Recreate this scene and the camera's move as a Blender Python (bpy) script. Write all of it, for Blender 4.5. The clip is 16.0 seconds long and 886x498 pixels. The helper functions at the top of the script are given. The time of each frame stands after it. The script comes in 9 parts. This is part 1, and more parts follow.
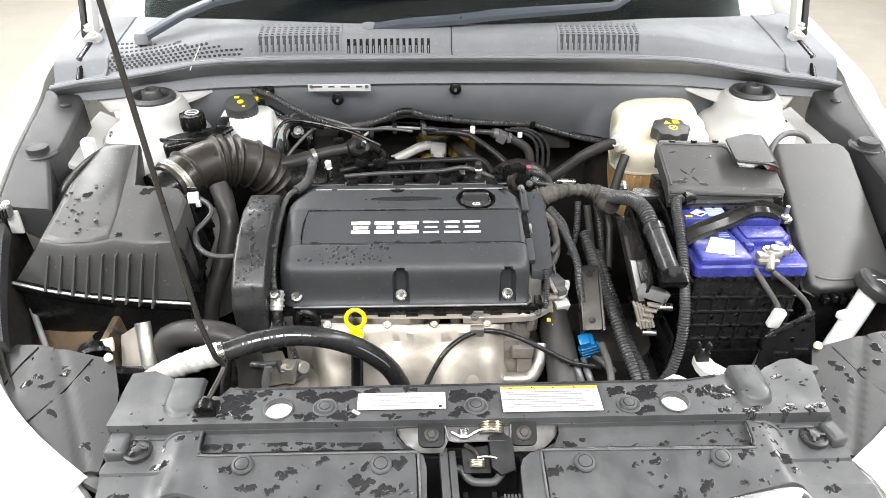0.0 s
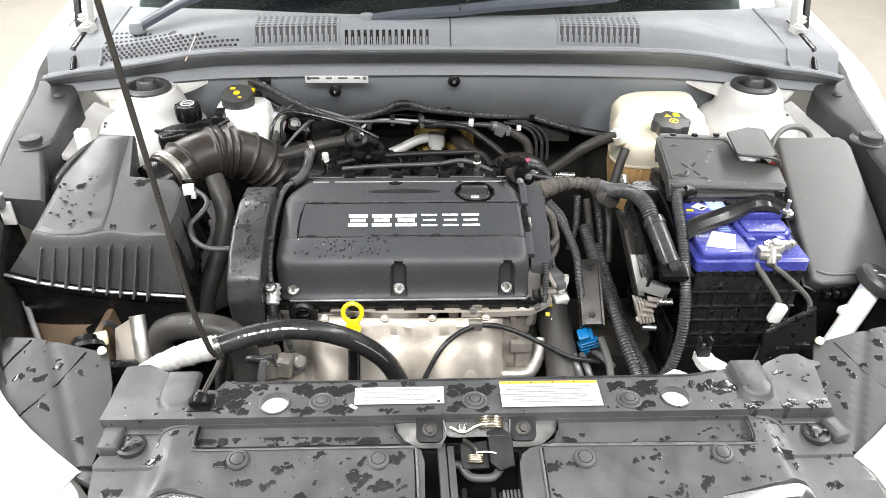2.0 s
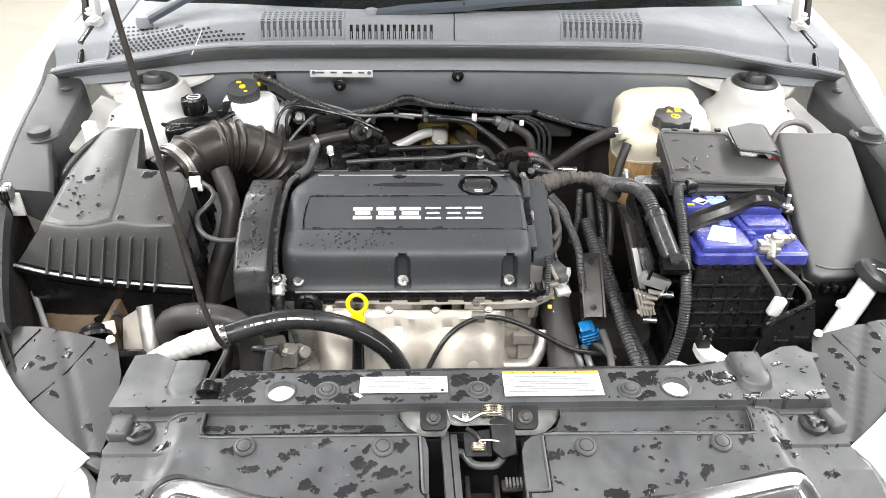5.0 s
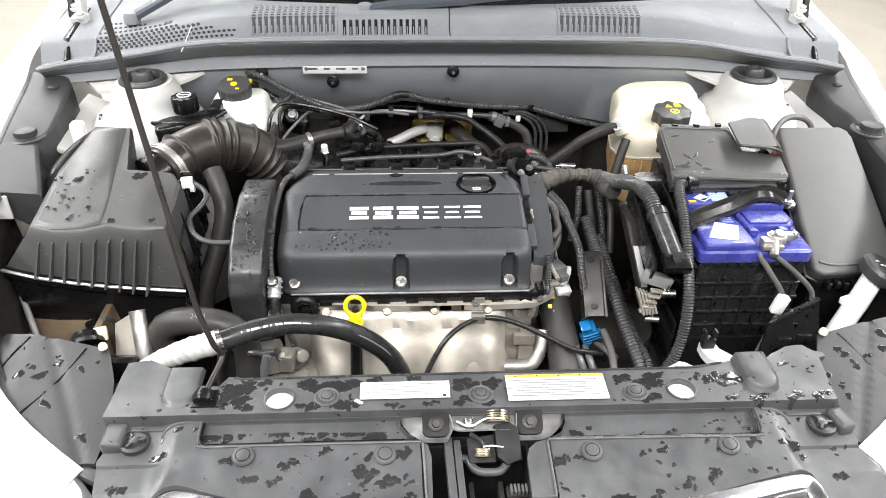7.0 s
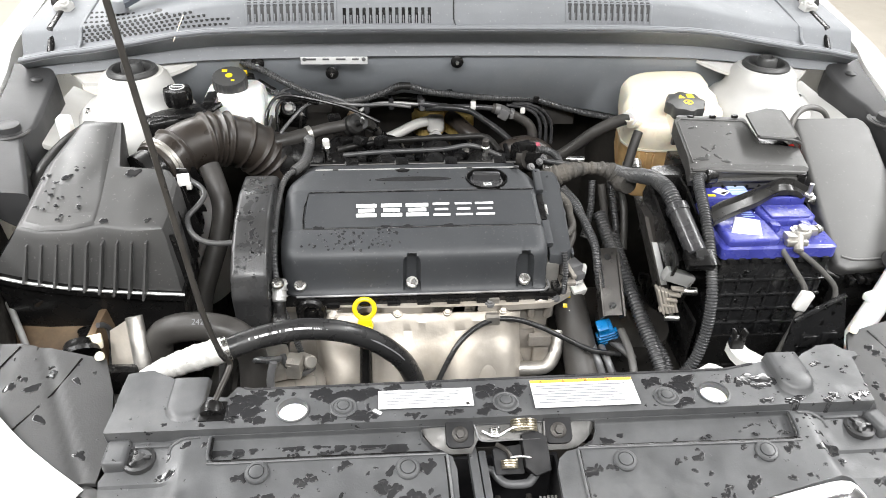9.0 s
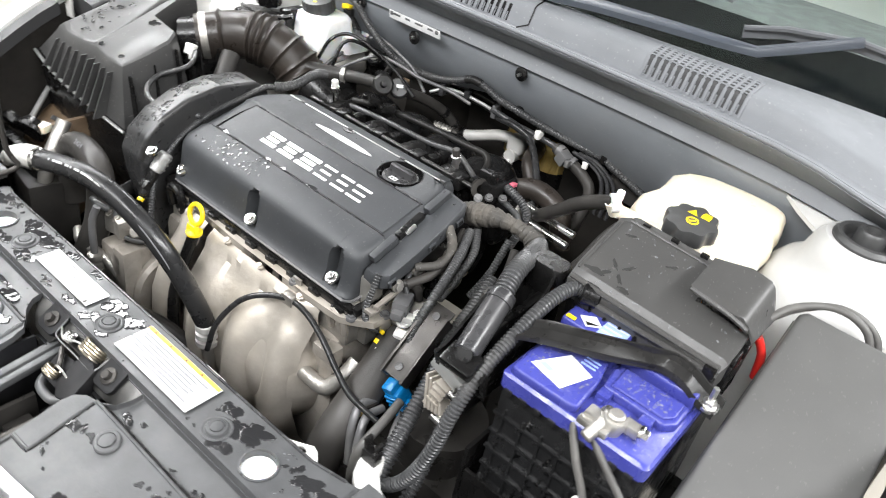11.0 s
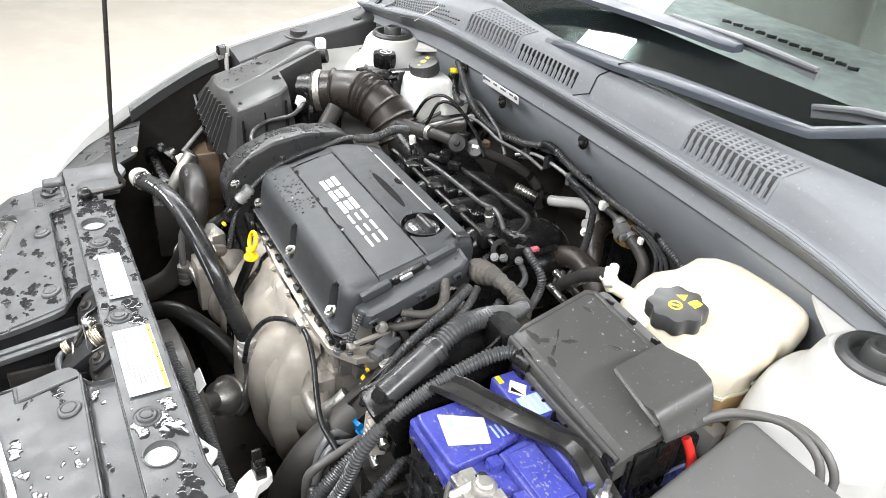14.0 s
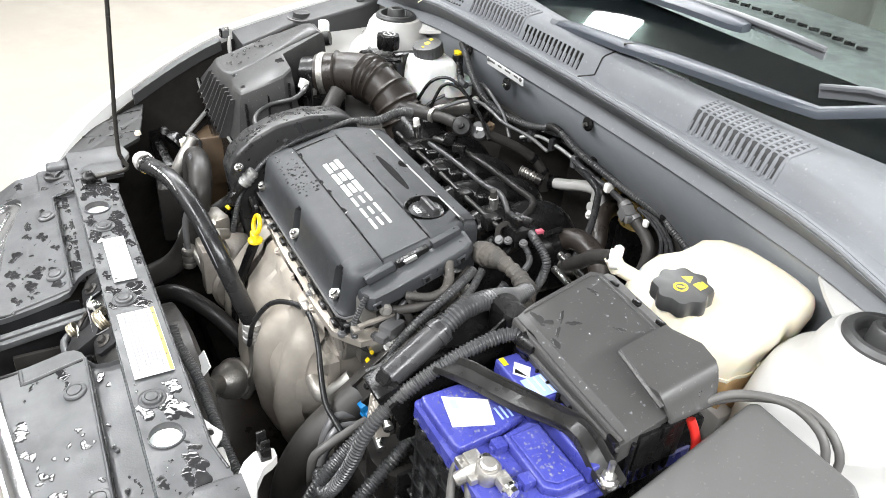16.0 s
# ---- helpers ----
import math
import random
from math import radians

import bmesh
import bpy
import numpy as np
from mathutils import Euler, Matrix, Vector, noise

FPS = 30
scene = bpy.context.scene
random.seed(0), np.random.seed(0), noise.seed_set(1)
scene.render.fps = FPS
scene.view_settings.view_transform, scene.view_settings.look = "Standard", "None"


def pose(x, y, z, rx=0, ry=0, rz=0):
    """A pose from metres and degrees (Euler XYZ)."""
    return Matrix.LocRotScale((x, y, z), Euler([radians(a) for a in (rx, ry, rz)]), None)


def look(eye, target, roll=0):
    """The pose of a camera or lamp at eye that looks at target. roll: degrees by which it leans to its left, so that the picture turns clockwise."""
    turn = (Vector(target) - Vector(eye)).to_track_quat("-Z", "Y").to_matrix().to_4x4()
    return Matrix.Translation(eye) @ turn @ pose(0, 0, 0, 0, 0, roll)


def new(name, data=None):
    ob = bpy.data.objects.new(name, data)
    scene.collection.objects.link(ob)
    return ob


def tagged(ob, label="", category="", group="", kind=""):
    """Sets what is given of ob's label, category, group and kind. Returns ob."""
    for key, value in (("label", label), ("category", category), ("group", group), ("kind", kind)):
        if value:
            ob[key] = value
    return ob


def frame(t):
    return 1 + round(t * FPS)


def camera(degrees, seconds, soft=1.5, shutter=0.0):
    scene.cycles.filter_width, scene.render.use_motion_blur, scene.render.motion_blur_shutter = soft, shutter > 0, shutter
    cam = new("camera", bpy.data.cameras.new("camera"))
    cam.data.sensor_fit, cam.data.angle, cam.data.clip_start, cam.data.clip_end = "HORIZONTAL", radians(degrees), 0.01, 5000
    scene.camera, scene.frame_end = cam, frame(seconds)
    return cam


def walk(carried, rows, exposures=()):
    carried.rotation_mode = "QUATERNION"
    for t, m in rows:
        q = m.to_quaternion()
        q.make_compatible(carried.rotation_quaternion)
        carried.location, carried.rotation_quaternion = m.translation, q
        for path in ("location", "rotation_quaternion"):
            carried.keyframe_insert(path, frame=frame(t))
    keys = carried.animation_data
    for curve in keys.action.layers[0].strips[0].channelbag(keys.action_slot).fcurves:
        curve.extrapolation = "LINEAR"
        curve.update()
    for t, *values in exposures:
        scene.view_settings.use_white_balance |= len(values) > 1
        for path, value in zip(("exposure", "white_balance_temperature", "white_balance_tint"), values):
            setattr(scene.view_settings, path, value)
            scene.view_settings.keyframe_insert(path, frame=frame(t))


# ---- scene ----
cam = camera(61.6, 16.0, soft=0.6, shutter=0.4)
PATH = [
    (0, (-0.068, -0.688, 1.486), (-0.003, 0.991, 0.402), 0.5),
    (0.5, (-0.065, -0.683, 1.484), (0.012, 0.994, 0.397), 0.8),
    (1, (-0.064, -0.678, 1.476), (0.022, 0.999, 0.389), 1.4),
    (1.5, (-0.066, -0.676, 1.475), (0.022, 0.994, 0.378), 1.3),
    (2, (-0.071, -0.679, 1.476), (0.004, 0.993, 0.382), 0.9),
    (2.5, (-0.073, -0.684, 1.478), (0.002, 0.982, 0.374), 0.9),
    (3, (-0.074, -0.69, 1.48), (0.001, 0.979, 0.379), 0.9),
    (3.5, (-0.075, -0.694, 1.479), (-0.002, 0.972, 0.375), 1.1),
    (4, (-0.076, -0.695, 1.479), (-0.001, 0.973, 0.378), 1.2),
    (6.5, (-0.076, -0.685, 1.475), (-0.005, 0.983, 0.374), 0.9),
    (7, (-0.089, -0.669, 1.476), (0.011, 0.986, 0.358), 1.1),
    (7.5, (-0.118, -0.649, 1.472), (0.018, 1.004, 0.354), 1.1),
    (8, (-0.131, -0.637, 1.469), (0.025, 1.005, 0.337), 1.4),
    (8.5, (-0.137, -0.627, 1.465), (0.042, 1.004, 0.321), 1.8),
    (9, (-0.138, -0.618, 1.453), (0.021, 1.023, 0.32), 1.7),
    (9.5, (0.003, -0.602, 1.403), (-0.046, 1.077, 0.317), -1.1),
    (9.7, (0.104, -0.583, 1.379), (-0.026, 1.103, 0.311), 1.7),
    (11.8, (0.769, -0.128, 1.404), (-0.507, 0.956, 0.308), 6.7),
    (12, (0.787, -0.105, 1.415), (-0.537, 0.946, 0.347), 5.1),
    (12.5, (0.844, -0.059, 1.426), (-0.557, 0.897, 0.366), 6.9),
    (13, (0.863, -0.044, 1.428), (-0.569, 0.864, 0.367), 5.7),
    (13.5, (0.864, -0.044, 1.426), (-0.572, 0.862, 0.37), 6.2),
    (14, (0.863, -0.048, 1.427), (-0.577, 0.849, 0.368), 5.9),
    (14.5, (0.863, -0.05, 1.424), (-0.57, 0.842, 0.352), 5.9),
    (15, (0.865, -0.047, 1.424), (-0.568, 0.833, 0.341), 5.7),
    (15.5, (0.864, -0.045, 1.425), (-0.567, 0.833, 0.338), 5.6),
    (16, (0.863, -0.046, 1.422), (-0.563, 0.831, 0.329), 5.6),
]
walk(cam, [(t, look(eye, target, roll)) for t, eye, target, roll in PATH], [(0.0, 0.04, 6650, 10), (9.7, 0.04, 6650, 10), (11.8, 0.18, 6500, 10), (16.0, 0.18, 6500, 10)])

# ---- world and light ----
world = bpy.data.worlds.new("hall_ambient")
scene.world = world
world.use_nodes = True
world.node_tree.nodes["Background"].inputs[0].default_value = (0.95, 0.97, 1.0, 1)
world.node_tree.nodes["Background"].inputs[1].default_value = 0.3


def lamp(name, eye, target, sx, sy, watts, color=(0.97, 0.985, 1.0)):
    data = bpy.data.lights.new(name, "AREA")
    data.shape, data.size, data.size_y, data.energy, data.color = "RECTANGLE", sx, sy, watts, color
    ob = new(name, data)
    ob.matrix_world = look(eye, target)
    return ob


# rows of fluorescent panels under the hall's ceiling
lamp("ceiling_lamp", (0.0, -1.9, 3.3), (0.0, -1.9, 0), 3.2, 0.9, 245)
lamp("ceiling_lamp", (-2.65, 0.3, 3.3), (-2.65, 0.3, 0), 0.7, 4.2, 325)
lamp("ceiling_lamp", (3.0, 0.3, 3.3), (3.0, 0.3, 0), 0.9, 4.2, 350)
lamp("ceiling_lamp", (-2.3, 4.2, 3.3), (-2.3, 4.2, 0), 2.0, 3.4, 370)
lamp("ceiling_lamp", (2.3, 4.2, 3.3), (2.3, 4.2, 0), 1.6, 3.4, 270)


# ---- materials ----
def mat(name, col, rough=0.5, metal=0.0, var=0.18, scale=18.0, bump=0.06, bscale=420.0, wet=None, dust=None, spec=0.5,
        coat=0.0, sub=0.0, speck=0.0, rvar=0.12):
    """A procedural surface: two scales of tone, grain relief, optional dust film and wet patches (scale, threshold)."""
    m = bpy.data.materials.new(name)
    m.use_nodes = True
    nt = m.node_tree
    N, L = nt.nodes, nt.links
    b = N["Principled BSDF"]
    b.inputs["Metallic"].default_value = metal
    b.inputs["Specular IOR Level"].default_value = spec
    b.inputs["Coat Weight"].default_value = coat
    b.inputs["Coat Roughness"].default_value = 0.08
    if sub:
        b.inputs["Subsurface Weight"].default_value = sub
        b.inputs["Subsurface Radius"].default_value = (0.03, 0.02, 0.012)
    tc = N.new("ShaderNodeTexCoord").outputs["Object"]

    def noise_out(s, detail=4.0, rough_=0.55, offset=0.0):
        n = N.new("ShaderNodeTexNoise")
        n.inputs["Scale"].default_value, n.inputs["Detail"].default_value, n.inputs["Roughness"].default_value = s, detail, rough_
        if offset:
            mp = N.new("ShaderNodeMapping")
            mp.inputs["Location"].default_value = (offset, offset * 0.7, offset * 0.3)
            L.new(tc, mp.inputs["Vector"])
            L.new(mp.outputs[0], n.inputs["Vector"])
        else:
            L.new(tc, n.inputs["Vector"])
        return n.outputs["Fac"]

    def ramp(fac, a, b_, va=0.0, vb=1.0):
        r = N.new("ShaderNodeMapRange")
        r.interpolation_type = "SMOOTHSTEP"
        L.new(fac, r.inputs["Value"])
        for k, v in (("From Min", a), ("From Max", b_), ("To Min", va), ("To Max", vb)):
            r.inputs[k].default_value = v
        return r.outputs["Result"]

    def mix(fac, ca, cb):
        x = N.new("ShaderNodeMix")
        x.data_type = "RGBA"
        if isinstance(fac, float):
            x.inputs["Factor"].default_value = fac
        else:
            L.new(fac, x.inputs["Factor"])
        for k, c in ((6, ca), (7, cb)):
            if isinstance(c, tuple):
                x.inputs[k].default_value = (*c, 1)
            else:
                L.new(c, x.inputs[k])
        return x.outputs[2]

    def mixf(fac, va, vb):
        x = N.new("ShaderNodeMix")
        L.new(fac, x.inputs[0])
        for k, v in ((2, va), (3, vb)):
            if isinstance(v, float):
                x.inputs[k].default_value = v
            else:
                L.new(v, x.inputs[k])
        return x.outputs[0]

    lo, hi = tuple(c * (1 - var) for c in col), tuple(min(c * (1 + var), 1.0) for c in col)
    c = mix(ramp(noise_out(scale), 0.3, 0.7), lo, hi)
    r = ramp(noise_out(scale * 2.3, offset=3.1), 0.3, 0.7, max(rough - rvar, 0.02), min(rough + rvar, 1.0))
    if dust:
        amount, dcol = dust
        c = mix(ramp(noise_out(9.0, 6.0, 0.65, 5.0), 0.42, 0.75, 0.0, amount), c, dcol)
        r = mixf(ramp(noise_out(9.0, 6.0, 0.65, 5.0), 0.42, 0.75, 0.0, amount), r, 0.8)
    if speck:
        c = mix(ramp(noise_out(230.0, 2.0, 0.5, 9.0), 0.66, 0.72, 0.0, speck), c, (0.55, 0.53, 0.5))
    grain = noise_out(bscale, 3.0)
    bp = N.new("ShaderNodeBump")
    bp.inputs["Strength"].default_value, bp.inputs["Distance"].default_value = bump, 0.002
    L.new(grain, bp.inputs["Height"])
    normal = bp.outputs[0]
    if wet:
        s, cut = wet
        region = ramp(noise_out(6.0, 2.0, 0.5, 2.0), 0.35, 0.65, 0.05, -0.035)
        blot = noise_out(s, 3.0, 0.6, 1.3)
        sm = N.new("ShaderNodeMath")
        sm.operation = "SUBTRACT"
        L.new(blot, sm.inputs[0])
        L.new(region, sm.inputs[1])
        mask = ramp(sm.outputs[0], cut, cut + 0.012)
        dome = ramp(sm.outputs[0], cut, cut + 0.05)
        c = mix(mask, c, tuple(v * 0.28 for v in col))
        r = mixf(mask, r, 0.04)
        wb = N.new("ShaderNodeBump")
        wb.inputs["Strength"].default_value, wb.inputs["Distance"].default_value = 0.55, 0.003
        L.new(dome, wb.inputs["Height"])
        x = N.new("ShaderNodeMix")
        x.data_type = "VECTOR"
        L.new(mask, x.inputs[0])
        L.new(normal, x.inputs[4])
        L.new(wb.outputs[0], x.inputs[5])
        normal = x.outputs[1]
    L.new(c, b.inputs["Base Color"])
    L.new(r, b.inputs["Roughness"])
    L.new(normal, b.inputs["Normal"])
    return m


def glassy(name, col, rough=0.0, ior=1.45):
    m = bpy.data.materials.new(name)
    m.use_nodes = True
    b = m.node_tree.nodes["Principled BSDF"]
    b.inputs["Base Color"].default_value = (*col, 1)
    b.inputs["Transmission Weight"].default_value = 1.0
    b.inputs["Roughness"].default_value, b.inputs["IOR"].default_value = rough, ior
    return m


M_TRIM = mat("wet_grey_plastic", (0.054, 0.055, 0.057), 0.42, wet=(95.0, 0.70), bump=0.1, dust=(0.25, (0.2, 0.2, 0.2)))
M_FILM = mat("standing_water_on_plastic", (0.020, 0.020, 0.021), 0.05, var=0.1, bump=0.0, rvar=0.02)
M_PALESTEEL = mat("pale_bare_steel", (0.060, 0.059, 0.057), 0.42, metal=1.0, var=0.3, scale=30.0, bump=0.04, rvar=0.08)
M_PAD = mat("black_pad_rubber", (0.007, 0.007, 0.008), 0.55, spec=0.25, var=0.3, dust=(0.25, (0.03, 0.028, 0.026)))
M_BRASS = mat("yellow_passivated_steel", (0.50, 0.45, 0.36), 0.32, metal=1.0, var=0.15, bump=0.05)
M_FUSE = mat("wet_fuse_lid_plastic", (0.049, 0.048, 0.0467), 0.42, var=0.05, wet=(80.0, 0.74), dust=(0.1, (0.11, 0.10, 0.09)), bump=0.06, speck=0.12, rvar=0.05)
M_LINER = mat("grey_liner_plastic", (0.031, 0.031, 0.031), 0.44, var=0.1, wet=(50.0, 0.72), bump=0.1, dust=(0.2, (0.11, 0.105, 0.10)), spec=0.35, rvar=0.06)
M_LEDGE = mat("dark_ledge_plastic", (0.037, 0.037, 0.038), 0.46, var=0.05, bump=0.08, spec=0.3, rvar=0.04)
M_COWL = mat("grey_cowl_plastic", (0.182, 0.190, 0.202), 0.55, bump=0.1, var=0.05, dust=(0.08, (0.25, 0.25, 0.25)), speck=0.2, spec=0.3, rvar=0.05)
M_BLACK = mat("black_plastic", (0.0066, 0.0064, 0.0064), 0.26, dust=(0.12, (0.026, 0.024, 0.022)), bump=0.08, spec=0.30)
M_BLACKWET = mat("black_plastic_splashed", (0.026, 0.026, 0.0265), 0.32, wet=(70.0, 0.70), dust=(0.2, (0.07, 0.066, 0.06)), bump=0.1)
M_AIRBOX = mat("charcoal_box_plastic", (0.048, 0.0475, 0.047), 0.40, var=0.04, dust=(0.1, (0.10, 0.093, 0.085)), bump=0.05, speck=0.12, rvar=0.05)
M_COVER = mat("charcoal_cover_plastic", (0.037, 0.039, 0.042), 0.47, var=0.06, wet=(110.0, 0.74), dust=(0.1, (0.08, 0.08, 0.08)), bump=0.1, bscale=700, speck=0.06, rvar=0.05, spec=0.36)
M_PANEL = mat("charcoal_panel_plastic", (0.036, 0.038, 0.041), 0.46, var=0.05, dust=(0.1, (0.08, 0.08, 0.08)), bump=0.1, bscale=700, speck=0.06, rvar=0.05, spec=0.36)
M_RUBBER = mat("black_rubber", (0.011, 0.0106, 0.0102), 0.42, dust=(0.18, (0.045, 0.041, 0.036)), bump=0.15, spec=0.28)
M_HOSE = mat("smooth_hose_rubber", (0.019, 0.019, 0.0195), 0.28, dust=(0.16, (0.045, 0.043, 0.040)), bump=0.05, spec=0.35)
M_GREYHOSE = mat("dusty_grey_hose_rubber", (0.032, 0.030, 0.028), 0.42, dust=(0.32, (0.08, 0.072, 0.064)), bump=0.12, spec=0.3)
M_CABLE = mat("dusty_grey_cable_sheath", (0.085, 0.082, 0.078), 0.5, dust=(0.4, (0.2, 0.19, 0.17)), bump=0.1)
M_DUCT = mat("brownish_duct_rubber", (0.024, 0.0195, 0.0165), 0.36, dust=(0.4, (0.085, 0.07, 0.056)), bump=0.12, spec=0.4)
M_TAPE = mat("dusty_loom_tape", (0.040, 0.037, 0.033), 0.7, dust=(0.6, (0.16, 0.14, 0.115)), bump=0.6, bscale=160, speck=0.2)
M_LOOM = mat("corrugated_loom_plastic", (0.044, 0.0445, 0.046), 0.32, dust=(0.35, (0.11, 0.105, 0.097)), spec=0.5)
M_WHITE = mat("white_body_paint", (0.80, 0.80, 0.78), 0.3, var=0.03, coat=0.6, bump=0.01, dust=(0.12, (0.6, 0.57, 0.5)), rvar=0.05)
M_APRON = mat("white_underbody_paint", (0.51, 0.505, 0.49), 0.45, var=0.05, bump=0.03, dust=(0.35, (0.5, 0.46, 0.4)))
M_TANK = mat("milky_tank_plastic", (0.74, 0.68, 0.55), 0.38, var=0.04, sub=0.35, bump=0.03, dust=(0.15, (0.68, 0.57, 0.4)), scale=9)
M_AMBER = mat("amber_stained_plastic", (0.52, 0.34, 0.16), 0.42, var=0.25, sub=0.25, bump=0.03, scale=20)
M_MILK = mat("white_reservoir_plastic", (0.84, 0.84, 0.82), 0.35, var=0.03, sub=0.25, bump=0.02)
M_ALU = mat("cast_aluminium", (0.42, 0.405, 0.38), 0.42, metal=0.85, dust=(0.55, (0.3, 0.26, 0.2)), bump=0.35, bscale=260)
M_DIRTYALU = mat("grimy_cast_aluminium", (0.30, 0.275, 0.245), 0.52, metal=0.45, dust=(0.55, (0.23, 0.19, 0.145)), bump=0.4, bscale=200)
M_SHIELD = mat("pressed_aluminium_shield", (0.41, 0.375, 0.33), 0.42, metal=0.45, dust=(0.45, (0.40, 0.34, 0.26)), bump=0.25, bscale=90, var=0.14, speck=0.15)
M_STEEL = mat("bright_zinc_steel", (0.72, 0.71, 0.69), 0.28, metal=1.0, var=0.1, bump=0.05)
M_DARKSTEEL = mat("dull_dark_steel", (0.050, 0.047, 0.044), 0.36, metal=0.6, dust=(0.22, (0.09, 0.08, 0.068)), bump=0.1, spec=0.3)
M_GREYSTEEL = mat("grey_coated_steel", (0.13, 0.13, 0.133), 0.42, metal=0.3, dust=(0.3, (0.25, 0.23, 0.2)))
M_GREYROD = mat("pale_grey_rod_metal", (0.42, 0.42, 0.41), 0.4, metal=0.5, var=0.1)
M_ALUPIPE = mat("bare_aluminium_pipe", (0.52, 0.51, 0.49), 0.42, metal=0.15, var=0.1, dust=(0.2, (0.5, 0.46, 0.4)))
M_FOIL = mat("wrinkled_foil_wrap", (0.62, 0.61, 0.58), 0.38, metal=0.3, var=0.08, dust=(0.3, (0.45, 0.42, 0.37)), bump=0.7, bscale=120)
M_CAP = mat("dark_grey_cap_plastic", (0.046, 0.046, 0.046), 0.4, var=0.06, bump=0.05, rvar=0.05)
M_GOLD = mat("yellowed_cover_plastic", (0.46, 0.33, 0.11), 0.4, var=0.35, dust=(0.3, (0.2, 0.15, 0.09)))
M_BROWN = mat("muddy_brown_plastic", (0.095, 0.062, 0.036), 0.6, var=0.3, dust=(0.5, (0.28, 0.2, 0.12)))
M_YELLOW = mat("yellow_plastic", (0.86, 0.62, 0.015), 0.38, var=0.05, bump=0.02)
M_BLUE = mat("blue_battery_plastic", (0.042, 0.048, 0.25), 0.26, var=0.14, bump=0.05, wet=(150.0, 0.74), dust=(0.18, (0.15, 0.16, 0.33)), speck=0.15)
M_CASE = mat("black_battery_case", (0.014, 0.014, 0.0145), 0.2, wet=(90.0, 0.60), bump=0.1)
M_CYAN = mat("blue_connector_plastic", (0.0, 0.14, 0.36), 0.32, var=0.2)
M_LABEL = mat("white_paper_label", (0.66, 0.66, 0.655), 0.4, var=0.02, bump=0.0, dust=(0.08, (0.5, 0.5, 0.5)))
M_PRINT = mat("grey_print", (0.17, 0.17, 0.18), 0.5, var=0.05, bump=0.0)
M_ORANGE = mat("orange_print", (0.85, 0.42, 0.05), 0.45, var=0.05, bump=0.0)
M_EMBLEM = mat("white_emblem_paint", (0.82, 0.82, 0.81), 0.4, var=0.02, bump=0.02)
M_LTBLUE = mat("pale_blue_print", (0.30, 0.40, 0.75), 0.4, var=0.05, bump=0.0)
M_WHITEPL = mat("white_connector_plastic", (0.78, 0.77, 0.74), 0.4, var=0.06, dust=(0.25, (0.45, 0.42, 0.36)))
M_RED = mat("red_cable_plastic", (0.5, 0.02, 0.015), 0.4)
M_CHROME = mat("chrome_trim", (0.55, 0.55, 0.56), 0.22, metal=1.0, var=0.02, bump=0.0, rvar=0.02)
M_GLASS = glassy("greenish_windscreen_glass", (0.80, 0.92, 0.88))
M_WATER = mat("bright_water_beads", (0.35, 0.36, 0.38), 0.05, var=0.0, bump=0.0, rvar=0.02)
M_WATER.node_tree.nodes["Principled BSDF"].inputs["Alpha"].default_value = 0.28
M_FLOOR = mat("pale_epoxy_floor", (0.265, 0.243, 0.208), 0.42, var=0.05, scale=1.2, bump=0.03, bscale=60, dust=(0.3, (0.33, 0.30, 0.26)))
M_WALL = mat("pale_grey_wall_paint", (0.60, 0.60, 0.585), 0.7, var=0.03, scale=2, bump=0.03, bscale=120)
M_CEIL = mat("dark_ceiling_sheeting", (0.16, 0.16, 0.165), 0.7, var=0.05, scale=2, bump=0.03, bscale=120)
M_DARK = mat("black_underseal_and_shade", (0.018, 0.016, 0.014), 0.7, dust=(0.3, (0.04, 0.034, 0.028)), bump=0.2, spec=0.3)
M_BULK = mat("grey_bulkhead_board", (0.218, 0.232, 0.250), 0.36, var=0.10, scale=7.0, dust=(0.3, (0.27, 0.275, 0.28)), bump=0.12, speck=0.12, rvar=0.08)
M_STRAP = mat("wet_black_steel", (0.017, 0.0165, 0.016), 0.34, spec=0.3, rvar=0.14, var=0.3, bump=0.06, wet=(160.0, 0.72), dust=(0.35, (0.035, 0.033, 0.03)))
M_CONDUIT = mat("satin_grey_conduit_plastic", (0.031, 0.031, 0.033), 0.24, dust=(0.2, (0.10, 0.095, 0.09)), bump=0.04)
M_ECU = mat("smooth_dark_grey_plastic", (0.084, 0.083, 0.081), 0.46, var=0.03, bump=0.04, speck=0.06, rvar=0.04)
M_STREAK = mat("faint_wet_streak", (0.034, 0.034, 0.033), 0.26, var=0.1, bump=0.0, rvar=0.03)
M_DASH = mat("grey_dash_vinyl", (0.10, 0.10, 0.10), 0.6, bump=0.2)
M_FRIT = mat("black_glass_border", (0.004, 0.004, 0.0045), 0.12, var=0.05, bump=0.0, rvar=0.02)


# ---- shape helpers ----
def step(v, a, b):
    t = min(1, max(0, (v - a) / (b - a)))
    return t * t * (3 - 2 * t)


def finish(bm, name, sharp=38):
    bmesh.ops.recalc_face_normals(bm, faces=bm.faces)
    me = bpy.data.meshes.new(name)
    bm.to_mesh(me)
    bm.free()
    me.shade_smooth()
    me.set_sharp_from_angle(angle=radians(sharp))
    return me


def thing(name, base, label, category, group="", kind=""):
    ob = new(name)
    ob.empty_display_size = 0.05
    ob.location = base
    return tagged(ob, label, category, group, kind)


